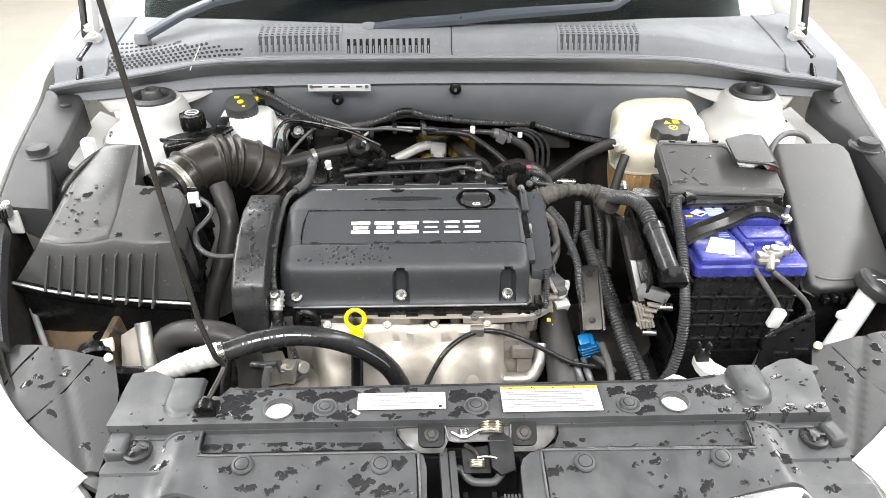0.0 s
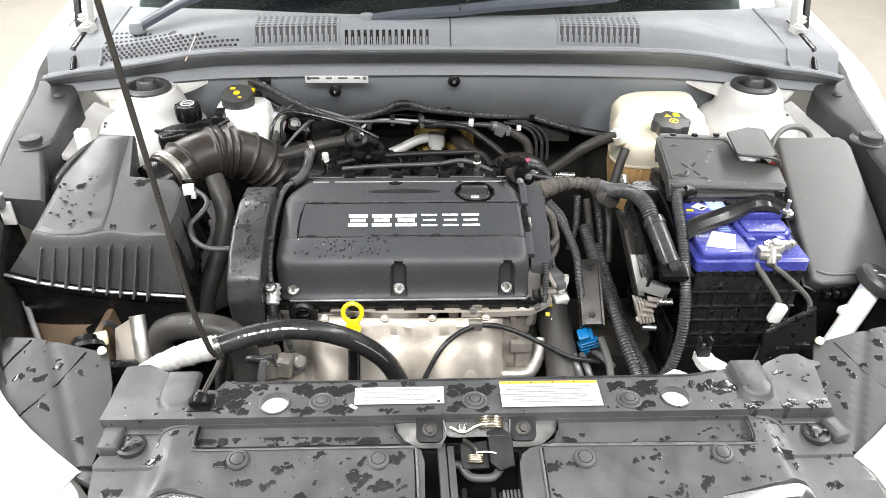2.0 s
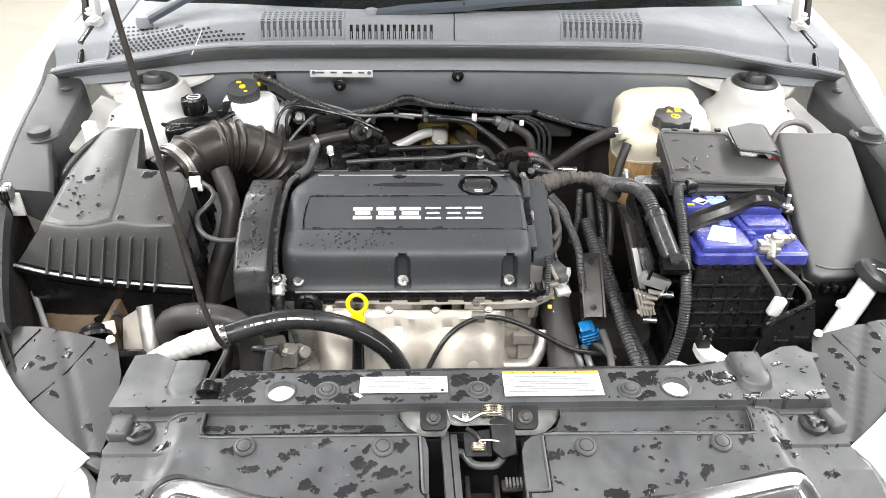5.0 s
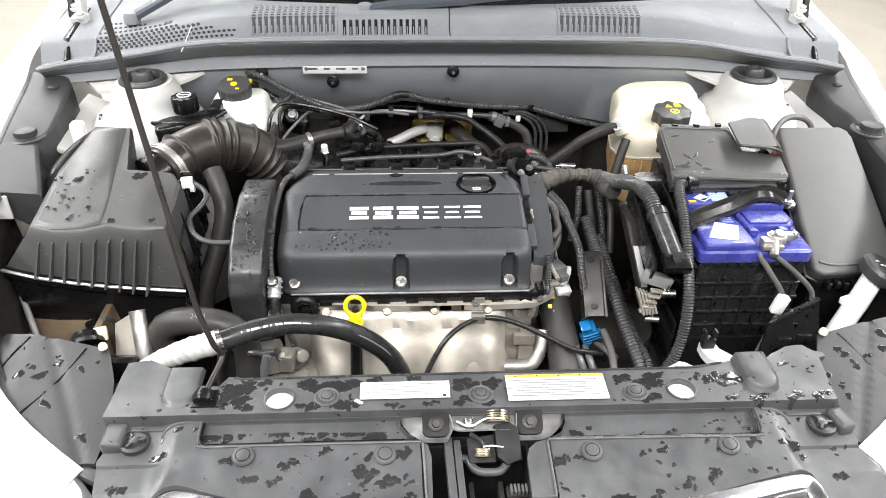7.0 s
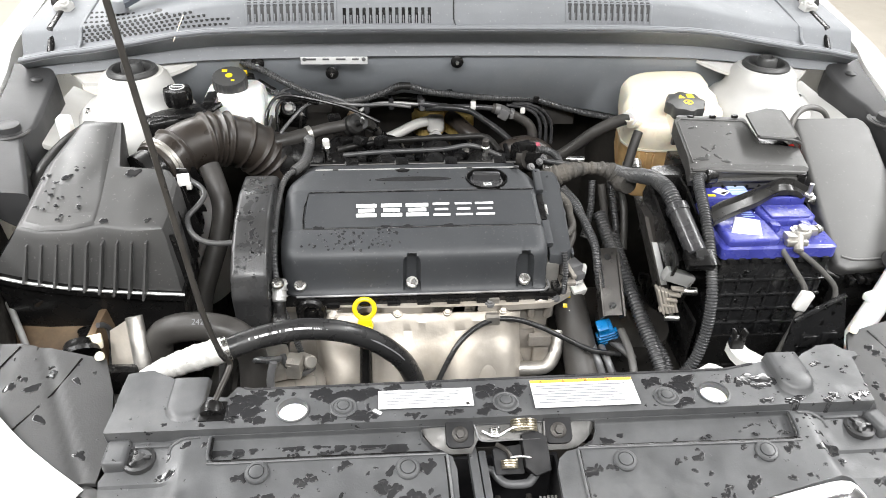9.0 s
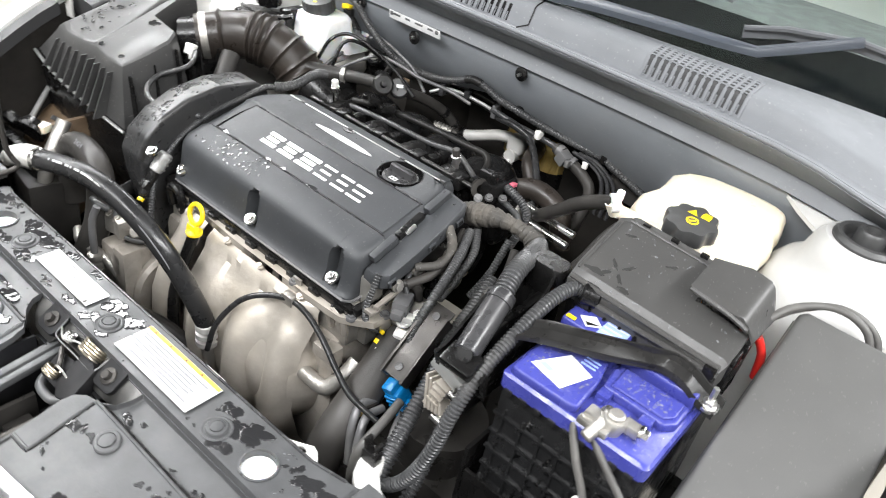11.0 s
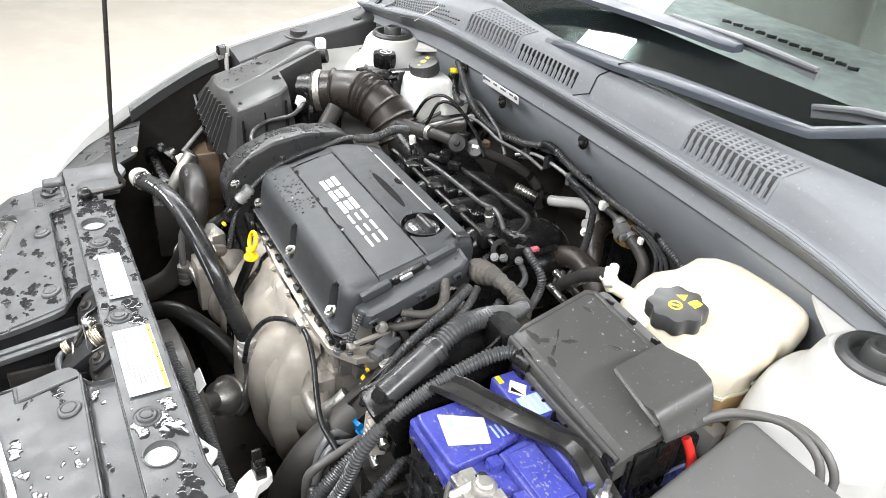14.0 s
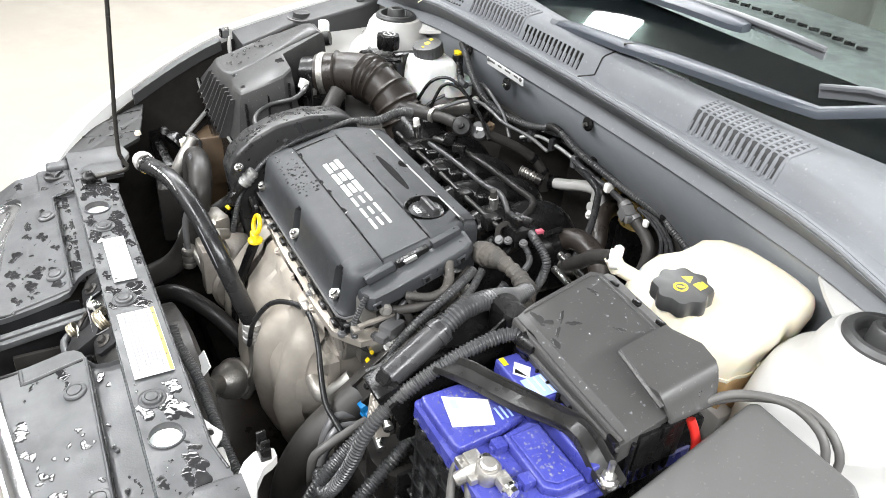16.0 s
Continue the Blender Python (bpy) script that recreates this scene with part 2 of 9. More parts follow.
def hang(ob, parent):
    ob.parent = parent
    ob.matrix_parent_inverse = Matrix.Translation(-Vector(parent.location)) if parent.parent is None else Matrix.Identity(4)
    return ob


def part(name, bm, material, parent, label="", sharp=38):
    """One mesh part, its vertices given in world metres, under a thing or a part of it."""
    me = finish(bm, name, sharp)
    me.materials.append(material)
    ob = hang(new(name, me), parent)
    return tagged(ob, label) if label else ob


def solo(name, bm, material, label, category, group="", kind="", sharp=38):
    """A thing made of one mesh."""
    me = finish(bm, name, sharp)
    me.materials.append(material)
    xs = np.array([v.co for v in me.vertices])
    base = Vector(((xs[:, 0].min() + xs[:, 0].max()) / 2, (xs[:, 1].min() + xs[:, 1].max()) / 2, xs[:, 2].min()))
    me.transform(Matrix.Translation(-base))
    ob = new(name, me)
    ob.location = base
    return tagged(ob, label, category, group, kind)


def join(*bms):
    out = bms[0]
    for b in bms[1:]:
        me = bpy.data.meshes.new("tmp")
        b.to_mesh(me)
        b.free()
        out.from_mesh(me)
        bpy.data.meshes.remove(me)
    return out


def moved(bm, m):
    bmesh.ops.transform(bm, matrix=m, verts=bm.verts)
    return bm


def box(c, s, bev=0.004, seg=2, rot=(0, 0, 0)):
    bm = bmesh.new()
    bmesh.ops.create_cube(bm, size=1.0)
    bmesh.ops.scale(bm, vec=s, verts=bm.verts)
    if bev:
        bmesh.ops.bevel(bm, geom=bm.edges[:], offset=min(bev, 0.45 * min(s)), segments=seg, affect="EDGES", profile=0.6)
    return moved(bm, pose(*c, *rot))


def prism(poly, z0, z1, bev=0.003, seg=2, m=None):
    bm = bmesh.new()
    f = bm.faces.new([bm.verts.new((x, y, z0)) for x, y in poly])
    top = bmesh.ops.extrude_face_region(bm, geom=[f])
    bmesh.ops.translate(bm, vec=(0, 0, z1 - z0), verts=[v for v in top["geom"] if isinstance(v, bmesh.types.BMVert)])
    bmesh.ops.recalc_face_normals(bm, faces=bm.faces)
    if bev:
        bmesh.ops.bevel(bm, geom=bm.edges[:], offset=bev, segments=seg, affect="EDGES", profile=0.6)
    return moved(bm, m) if m else bm


def loft(rings, cap=True, closed=True):
    """Skins rings of equal counts; closed: each ring is a loop."""
    bm = bmesh.new()
    vs = [[bm.verts.new(p) for p in ring] for ring in rings]
    n = len(rings[0])
    for a, b in zip(vs, vs[1:]):
        for i in range(n if closed else n - 1):
            j = (i + 1) % n
            bm.faces.new((a[i], a[j], b[j], b[i]))
    if cap and closed:
        bm.faces.new(vs[0])
        bm.faces.new(vs[-1])
    return bm


def lathe(profile, m=None, n=24, cap=True):
    rings = [[(r * math.cos(2 * math.pi * i / n), r * math.sin(2 * math.pi * i / n), z) for i in range(n)] for r, z in profile]
    bm = loft(rings, cap)
    return moved(bm, m) if m else bm


def spline(pts, step=0.006):
    P = [Vector(p) for p in pts]
    P = [P[0] * 2 - P[1]] + P + [P[-1] * 2 - P[-2]]
    out = []
    for i in range(1, len(P) - 2):
        a, b, c, d = P[i - 1:i + 3]
        k = max(2, int((c - b).length / step))
        for j in range(k):
            t = j / k
            out.append(0.5 * (2 * b + (c - a) * t + (2 * a - 5 * b + 4 * c - d) * t * t + (3 * b - a - 3 * c + d) * t ** 3))
    out.append(P[-2])
    return out


def tube(pts, r, n=12, pitch=0.0, amp=0.0, step=0.008, flat=1.0, smooth=True):
    """A pipe along a smooth line; pitch and amp make it corrugated; r may be a function of 0..1."""
    if pitch:
        step = pitch / 4
    line = spline(pts, step) if smooth else [Vector(p) for p in pts]
    rings, run, prev = [], 0.0, None
    total = sum((b - a).length for a, b in zip(line, line[1:]))
    up = None
    for i, p in enumerate(line):
        d = (line[min(i + 1, len(line) - 1)] - line[max(i - 1, 0)]).normalized()
        if up is None:
            up = d.orthogonal().normalized()
        up = (up - d * up.dot(d)).normalized()
        side = d.cross(up)
        if prev is not None:
            run += (p - prev).length
        prev = p
        rad = r(run / total) if callable(r) else r
        if pitch:
            rad += amp * (1 if math.sin(2 * math.pi * run / pitch + 0.8) > 0 else -1)
        rings.append([p + (up * math.cos(2 * math.pi * k / n) + side * math.sin(2 * math.pi * k / n) * flat) * rad for k in range(n)])
    return loft(rings)


def rod(a, b, r, n=16, r2=None, bev=0.0):
    a, b = Vector(a), Vector(b)
    m = Matrix.Translation(a) @ (b - a).to_track_quat("Z", "Y").to_matrix().to_4x4()
    h, q = (b - a).length, r if r2 is None else r2
    prof = [(r - bev, 0), (r, bev), (q, h - bev), (q - bev, h)] if bev else [(r, 0), (q, h)]
    return lathe(prof, m, n)


def rrect(cx, cy, w, d, r, n=4):
    out = []
    for sx, sy, a in ((1, -1, -90), (1, 1, 0), (-1, 1, 90), (-1, -1, 180)):
        for i in range(n + 1):
            t = radians(a + 90 * i / n)
            out.append((cx + sx * (w / 2 - r) + r * math.cos(t), cy + sy * (d / 2 - r) + r * math.sin(t)))
    return out


def circle(cx, cy, r, n=20):
    return [(cx + r * math.cos(2 * math.pi * i / n), cy + r * math.sin(2 * math.pi * i / n)) for i in range(n)]


def inside(p, poly):
    x, y, hit = p[0], p[1], False
    for (xa, ya), (xb, yb) in zip(poly, poly[1:] + poly[:1]):
        if (ya > y) != (yb > y) and x < (xb - xa) * (y - ya) / (yb - ya) + xa:
            hit = not hit
    return hit


def plate(outer, holes, zf, thick, grid=0.0, xs=(), ys=(), creases=()):
    """A sheet over a plan outline with holes, its height given by zf(x, y)."""
    from mathutils.geometry import delaunay_2d_cdt
    pts, edges = [], []
    for loop in [outer] + list(holes):
        dense = []
        for (xa, ya), (xb, yb) in zip(loop, loop[1:] + loop[:1]):
            k = max(1, int(math.hypot(xb - xa, yb - ya) / grid)) if grid else 1
            dense += [(xa + (xb - xa) * i / k, ya + (yb - ya) * i / k) for i in range(k)]
        s = len(pts)
        pts += dense
        edges += [(s + i, s + (i + 1) % len(dense)) for i in range(len(dense))]
    if grid:
        x0, x1 = min(p[0] for p in outer), max(p[0] for p in outer)
        y0, y1 = min(p[1] for p in outer), max(p[1] for p in outer)
        gx = sorted(set(np.round(np.arange(x0 + grid / 2, x1, grid), 4)) | set(xs))
        gy = sorted(set(np.round(np.arange(y0 + grid / 2, y1, grid), 4)) | set(ys))
        pts += [(float(x), float(y)) for x in gx for y in gy if inside((x, y), outer) and not any(inside((x, y), h) for h in holes)]
    for y in creases:
        row = [x for x in np.arange(x0 + grid / 2, x1, grid)]
        ok = lambda q: inside(q, outer) and not any(inside(q, h) for h in holes)
        last = None
        for x in row:
            if ok((x, y)):
                pts.append((float(x), y))
                if last is not None and ok(((last[1] + x) / 2, y)):
                    edges.append((last[0], len(pts) - 1))
                last = (len(pts) - 1, x)
            else:
                last = None
    vs, _, fs, _, _, _ = delaunay_2d_cdt([Vector(p) for p in pts], edges, [], 0, 1e-5)
    bm = bmesh.new()
    top = [bm.verts.new((v.x, v.y, zf(v.x, v.y))) for v in vs]
    bot = [bm.verts.new((v.x, v.y, zf(v.x, v.y) - thick)) for v in vs]
    keep, count = [], {}
    for f in fs:
        c = sum((vs[i] for i in f), Vector((0, 0))) / len(f)
        if inside(c, outer) and not any(inside(c, h) for h in holes):
            keep.append(f)
            for a, b in zip(f, list(f[1:]) + [f[0]]):
                count[(a, b)] = 1
    for f in keep:
        bm.faces.new([top[i] for i in f])
        bm.faces.new([bot[i] for i in reversed(f)])
    for a, b in count:
        if (b, a) not in count:
            bm.faces.new((top[b], top[a], bot[a], bot[b]))
    bmesh.ops.delete(bm, geom=[v for v in bm.verts if not v.link_faces], context="VERTS")
    return bm


def sweep(curve, section, close=False):
    """Carries a section of (out, up) along a plan curve of (x, y, z); out is to the right of its run."""
    P = [Vector(p) for p in curve]
    rings = []
    for i, p in enumerate(P):
        d = (P[min(i + 1, len(P) - 1)] - P[max(i - 1, 0)])
        d.z = 0
        d.normalize()
        out = Vector((d.y, -d.x, 0))
        rings.append([p + out * o + Vector((0, 0, u)) for o, u in section])
    return loft(rings, cap=close, closed=close)


def solid(bm, t):
    bmesh.ops.recalc_face_normals(bm, faces=bm.faces)
    bmesh.ops.solidify(bm, geom=bm.faces[:], thickness=t)
    return bm


def hexbolt(place, axis=(0, 0, 1), r=0.007, h=0.006, washer=True):
    m = Matrix.Translation(place) @ Vector(axis).to_track_quat("Z", "Y").to_matrix().to_4x4()
    bm = lathe([(r * 0.93, h), (r, h * 0.85), (r, 0), (r, -0.004)], m, 6)
    if washer:
        join(bm, lathe([(r * 1.5, -0.003), (r * 1.5, 0), (r * 1.4, 0.0015), (r * 0.9, 0.0015)], m, 16))
    return bm


def pushclip(place, axis=(0, 0, 1), r=0.012):
    m = Matrix.Translation(place) @ Vector(axis).to_track_quat("Z", "Y").to_matrix().to_4x4()
    return lathe([(r, -0.002), (r, 0.001), (r * 0.9, 0.0025), (r * 0.68, 0.003), (r * 0.66, 0.0015), (r * 0.6, 0.0015), (r * 0.58, 0.0035), (r * 0.3, 0.0042), (0.0005, 0.0043)], m, 20)


def beads(spots, rng, lo=0.0006, hi=0.002):
    """Water beads as low domes at (place, normal)."""
    bm = bmesh.new()
    for p, nrm in spots:
        r = rng.uniform(lo, hi)
        m = Matrix.Translation(p) @ Vector(nrm).to_track_quat("Z", "Y").to_matrix().to_4x4() @ Matrix.Diagonal((rng.uniform(0.8, 1.5), rng.uniform(0.8, 1.3), 1, 1))
        rings = [[m @ Vector((r * a * math.cos(i * math.pi / 4), r * a * math.sin(i * math.pi / 4), r * h)) for i in range(8)] for a, h in ((1, -0.05), (0.85, 0.3), (0.45, 0.52))]
        vs = [[bm.verts.new(q) for q in ring] for ring in rings]
        for a, b in zip(vs, vs[1:]):
            for i in range(8):
                bm.faces.new((a[i], a[(i + 1) % 8], b[(i + 1) % 8], b[i]))
        bm.faces.new(vs[-1])
    return bm


def mirror_x(bm):
    bmesh.ops.scale(bm, vec=(-1, 1, 1), verts=bm.verts)
    bmesh.ops.reverse_faces(bm, faces=bm.faces)
    return bm


# ---- the hall ----
floor = solo("floor", box((0, 1.5, -0.05), (13, 14, 0.1), 0), M_FLOOR, "pale beige glossy epoxy floor of the hall", "floor", kind="structure")
for nm, c, s in (("wall_north", (0, 8.6, 1.75), (13, 0.2, 3.5)), ("wall_south", (0, -5.6, 1.75), (13, 0.2, 3.5)),
                 ("wall_east", (6.6, 1.5, 1.75), (0.2, 14, 3.5)), ("wall_west", (-6.6, 1.5, 1.75), (0.2, 14, 3.5))):
    solo(nm, box(c, s, 0), M_WALL, "plain pale grey painted wall of the hall", "wall", kind="structure")
solo("ceiling", box((0, 1.5, 3.55), (13.4, 14.4, 0.1), 0), M_CEIL, "plain dark grey ceiling of the hall", "ceiling", kind="structure")

# ---- the car's shell ----
car = thing("car", (0, 1.8, 0), "white car with its bonnet propped open, wet from washing", "car")
EDGE = [(0.80, 1.25, 1.05), (0.795, 0.95, 1.01), (0.788, 0.75, 0.985), (0.775, 0.66, 0.965), (0.765, 0.55, 0.945), (0.752, 0.45, 0.928), (0.728, 0.32, 0.902),
        (0.70, 0.22, 0.868), (0.665, 0.125, 0.828), (0.615, 0.05, 0.80), (0.55, -0.01, 0.775), (0.48, -0.055, 0.75)]
EDGE = [tuple(p) for p in spline(EDGE, 0.03)]


def lamp_z(x, y):
    x = abs(x)
    return 0.752 + 0.055 * (y + 0.05) / 0.19 - (0.002 if abs((x - 0.56) - 0.5 * (y - 0.1)) < 0.004 else 0) - 0.012 * max(0, (x - 0.6)) / 0.06


for side in (-1, 1):
    fender = sweep(EDGE, [(0.004, -0.03), (0.0, -0.002), (-0.004, 0.0), (-0.03, -0.003), (-0.06, -0.018), (-0.085, -0.06), (-0.095, -0.13), (-0.098, -0.35), (-0.09, -0.55)])
    solid(fender, 0.003)
    part("fender", mirror_x(fender) if side < 0 else fender, M_WHITE, car, "glossy white front wing")
    arch = solid(sweep([p for p in EDGE if p[1] < 0.40], [(0.010, -0.02), (0.016, -0.08), (0.03, -0.25), (0.03, -0.62)]), 0.004)
    part("arch_liner", mirror_x(arch) if side < 0 else arch, M_DARK, car, "black wheel arch liner")
    # dark ledge along the inside of the wing
    rail = []
    for x, y, z in EDGE:
        if 0.335 < y < 0.71:
            w = float(np.interp(y, [0.335, 0.36, 0.40, 0.46, 0.485, 0.50, 0.60, 0.66, 0.71], [0.088, 0.088, 0.080, 0.066, 0.060, 0.076, 0.080, 0.080, 0.06]))
            if side > 0:
                w = float(np.interp(y, [0.335, 0.40, 0.45, 0.48, 0.52, 0.55, 0.59, 0.66, 0.71], [0.018, 0.022, 0.032, 0.036, 0.040, 0.046, 0.066, 0.074, 0.06]))
            d = float(np.interp(y, [0.335, 0.45, 0.5, 0.71], [0.085, 0.085, 0.07, 0.06]))
            rail.append([(x - 0.005, y, z - 0.03), (x - 0.005, y, z - 0.007), (x - 0.008, y, z - 0.004), (x - w + 0.008, y, z - 0.010), (x - w + 0.003, y, z - 0.0115),
                         (x - w, y, z - 0.015), (x - w - 0.002, y, z - d), (x - w + 0.004, y, z - d)])
    rail_bm = loft(rail)
    lip = loft([[(x - 0.004, y, z - 0.03), (x - 0.004, y, z - 0.006), (x - 0.022, y, z - 0.010), (x - 0.026, y, z - 0.03)] for x, y, z in EDGE if 0.10 < y < 0.345])
    part("wing_lip", mirror_x(lip) if side < 0 else lip, M_LEDGE, car)
    part("wing_ledge", mirror_x(rail_bm) if side < 0 else rail_bm, M_LEDGE, car, "dark grey plastic ledge inside the wing")
    for yy, rr in ((0.505, 0.019), (0.645, 0.010)):
        p = (0.008 + side * (0.731 if yy > 0.45 else 0.700), yy, 0.924 if yy < 0.6 else 0.944)
        part("bolt_well", lathe([(rr * 1.3, -0.001), (rr * 1.75, -0.001), (rr * 1.75, 0.0016), (rr * 1.6, 0.003), (rr * 1.45, 0.0016), (rr * 1.3, 0.0012)], Matrix.Translation(p), 28, cap=False), M_AIRBOX, car)
        part("ledge_bolt", join(lathe([(rr * 1.3, 0), (rr * 1.3, 0.002), (rr, 0.003), (rr * 0.95, 0.012), (rr * 0.6, 0.014), (0.001, 0.0145)], Matrix.Translation(p), 20)), M_LEDGE, car)
    # white inner panel with the strut tower
    tower = lathe([(0.122, 0.50), (0.116, 0.72), (0.110, 0.80), (0.103, 0.85), (0.095, 0.880), (0.086, 0.894), (0.074, 0.903), (0.067, 0.912), (0.063, 0.926), (0.058, 0.941), (0.050, 0.951), (0.042, 0.952), (0.040, 0.925), (0.001, 0.925)], Matrix.Translation((0.009 + side * 0.574, 0.666 + 0.005 * side, 0.010)), 48)
    for v in tower.verts:
        v.co.x += side * 0.30 * min(max(0.92 - v.co.z, 0.0), 0.12) * step(side * v.co.x, 0.56, 0.66)
    part("strut_tower", tower, M_APRON, car, "white painted strut tower")
    mount = lathe([(0.043, 0.944), (0.043, 0.951), (0.039, 0.956), (0.033, 0.956), (0.028, 0.946), (0.024, 0.940), (0.019, 0.940), (0.018, 0.962), (0.015, 0.966), (0.010, 0.966), (0.008, 0.958), (0.001, 0.958)],
                  Matrix.Translation((0.009 + side * 0.574, 0.664 + 0.005 * side, 0.014)), 40)
    part("strut_mount", mount, M_CAP, car, "black rubber strut top mount")
    apron = join(box((side * 0.675, 0.58, 0.70), (0.012, 0.34, 0.34), 0.004), box((side * 0.660, 0.625, 0.880), (0.10, 0.22, 0.010), 0.004, rot=(0, -side * 28, 0)),
                 box((side * 0.62, 0.55, 0.70), (0.11, 0.012, 0.30), 0.004))
    part("inner_apron", apron, M_APRON, car, "white painted inner wing panel")
    wedge = plate([(0.45, 0.728), (0.60, 0.728), (0.69, 0.700), (0.655, 0.668), (0.54, 0.672), (0.49, 0.700)], [], lambda x, y: 0.938 + 0.42 * (y - 0.668), 0.006, 0.02)
    part("scuttle_panel", mirror_x(wedge) if side < 0 else wedge, M_APRON, car, "white painted scuttle panel")
    hinge = join(box((side * 0.704, 0.790, 1.034), (0.030, 0.022, 0.016), 0.004, rot=(15, 0, side * 12)), box((side * 0.712, 0.835, 1.075), (0.012, 0.030, 0.105), 0.004, rot=(-32, side * 6, 0)), box((side * 0.700, 0.768, 1.022), (0.026, 0.016, 0.010), 0.003, rot=(0, 0, side * -25)),
                 hexbolt((side * 0.700, 0.782, 1.044), (0, -0.4, 1), 0.007, 0.006), hexbolt((side * 0.716, 0.806, 1.052), (0, -0.4, 1), 0.007, 0.006))
    part("bonnet_hinge", hinge, M_APRON, car, "white painted bonnet hinge")
    slot = box((side * 0.726, 0.845, 1.075), (0.012, 0.05, 0.12), 0.004, rot=(-32, side * 6, 0))
    part("hinge_seal", slot, M_RUBBER, car)
    # dark cover over the headlamp
    poly = [(0.637, 0.140), (0.56, 0.124), (0.49, 0.106), (0.472, 0.06), (0.462, 0.0), (0.468, -0.05), (0.50, -0.048), (0.555, -0.012), (0.615, 0.045), (0.66, 0.12)]
    cover = plate(poly, [], lamp_z, 0.006, 0.006)
    part("headlamp_cover", mirror_x(cover) if side < 0 else cover, M_LINER, car, "wet dark grey plastic cover over the headlamp")
    for pts in ([(0.600, 0.128), (0.622, 0.096), (0.632, 0.070)], [(0.520, 0.108), (0.545, 0.062), (0.580, 0.015)]):
        part("cover_groove", tube([(side * x, y, lamp_z(x, y) + 0.0004) for x, y in pts], 0.0014, 6), M_BLACK, car)
    tag = join(box((side * 0.472, -0.06, 0.742), (0.03, 0.016, 0.012), 0.003, rot=(0, 0, side * 30)), box((side * 0.50, -0.047, 0.746), (0.02, 0.012, 0.01), 0.003, rot=(0, 0, side * 35)))
    part("cover_tab", tag, M_LINER, car)
    part("cover_screw", lathe([(0.006, 0), (0.006, 0.004), (0.004, 0.007), (0.001, 0.007)], Matrix.Translation((side * 0.497, 0.106, 0.800)), 12), M_TANK, car, "white plastic adjuster")
    # headlamp lens just below the panel's front corner
    wheel = lathe([(0.19, -0.10), (0.305, -0.105), (0.32, -0.09), (0.32, 0.09), (0.305, 0.105), (0.19, 0.10)], Matrix.Translation((side * 0.76, 0.32, 0.32)) @ pose(0, 0, 0, 0, 90, 0), 40)
    w = part("wheel", wheel, M_RUBBER, car, "black road wheel")
    part("rim", lathe([(0.19, -0.08), (0.19, 0.08), (0.05, 0.06), (0.01, 0.06)], Matrix.Translation((side * 0.76, 0.32, 0.32)) @ pose(0, 0, 0, 0, 90, 0), 32), M_STEEL, w)

# bulkhead and its insulation
def back_y(x):
    return 0.738 - 0.055 * (abs(x) / 0.75) ** 2.2


XS = [i * 0.03 for i in range(-25, 26)]
def recess(x):
    """The firewall stands back below the board, behind the engine; widened to deepen the shade."""
    e = lambda t: (lambda u: u * u * (3 - 2 * u))(min(max(t, 0.0), 1.0))
    return 0.13 * e((x + 0.24) / 0.06) * e((0.38 - x) / 0.05)


edge_z = lambda x: float(np.interp(x, [-0.26, -0.14, -0.10, -0.02, 0.04, 0.16, 0.28, 0.36], [0.872, 0.874, 0.890, 0.879, 0.872, 0.866, 0.850, 0.835]))
bulk = loft([[(x, back_y(x) + 0.056, edge_z(x) - 0.012), (x, back_y(x) + 0.050, edge_z(x) - 0.008), (x, back_y(x) + 0.023, 0.925), (x, back_y(x) + 0.009, 0.955), (x, back_y(x) + 0.008, 0.967)] for x in XS if abs(x) < 0.62], closed=False)
part("bulkhead_insulation", solid(bulk, 0.012), M_BULK, car, "grey moulded bulkhead insulation")
# the black colour stands in for the shade below the board
wall = loft([[(x, back_y(x) + 0.02 + recess(x), 0.30), (x, back_y(x) + 0.014 + recess(x), 0.70), (x, back_y(x) + 0.014 + recess(x), 0.78), (x, back_y(x) + 0.024 + 0.9 * recess(x), edge_z(x) - 0.036), (x, back_y(x) + 0.056 + 0.45 * recess(x), edge_z(x) - 0.018), (x, back_y(x) + 0.058, edge_z(x) - 0.010)] for x in XS if abs(x) < 0.62], closed=False)
part("firewall", solid(wall, 0.012), M_DARK, car, "firewall below the insulation, darkened to paint its shade")
for x, z in ((-0.226, 0.931), (0.009, 0.950), (-0.36, 0.953)):
    s = part("insulation_washer", lathe([(0.012, 0), (0.012, 0.002), (0.009, 0.004), (0.003, 0.004)], Matrix.Translation((x, back_y(x) - 0.006, z)) @ pose(0, 0, 0, 90, 0, 0), 20), M_BLACK, car)
    part("stud", hexbolt((x, back_y(x) - 0.011, z), (0, -1, 0), 0.0035, 0.005, False), M_STEEL, s)
plaque = part("serial_plate", box((-0.22, 0.7145, 0.960), (0.122, 0.002, 0.015), 0.0008, rot=(10, 0, 0)), M_LABEL, car, "small silver identification plate")
for i in range(4):
    part("print_bar", box((-0.262 + i * 0.027, 0.7128, 0.963), (0.018 - 0.006 * (i % 2), 0.001, 0.0035), 0, rot=(10, 0, 0)), M_GREYSTEEL, plaque)
for x in (-0.274, -0.166):
    part("rivet", lathe([(0.004, 0), (0.003, 0.002), (0.001, 0.0025)], Matrix.Translation((x, 0.7130, 0.963)) @ pose(0, 0, 0, 90, 0, 0), 12), M_GREYSTEEL, plaque)

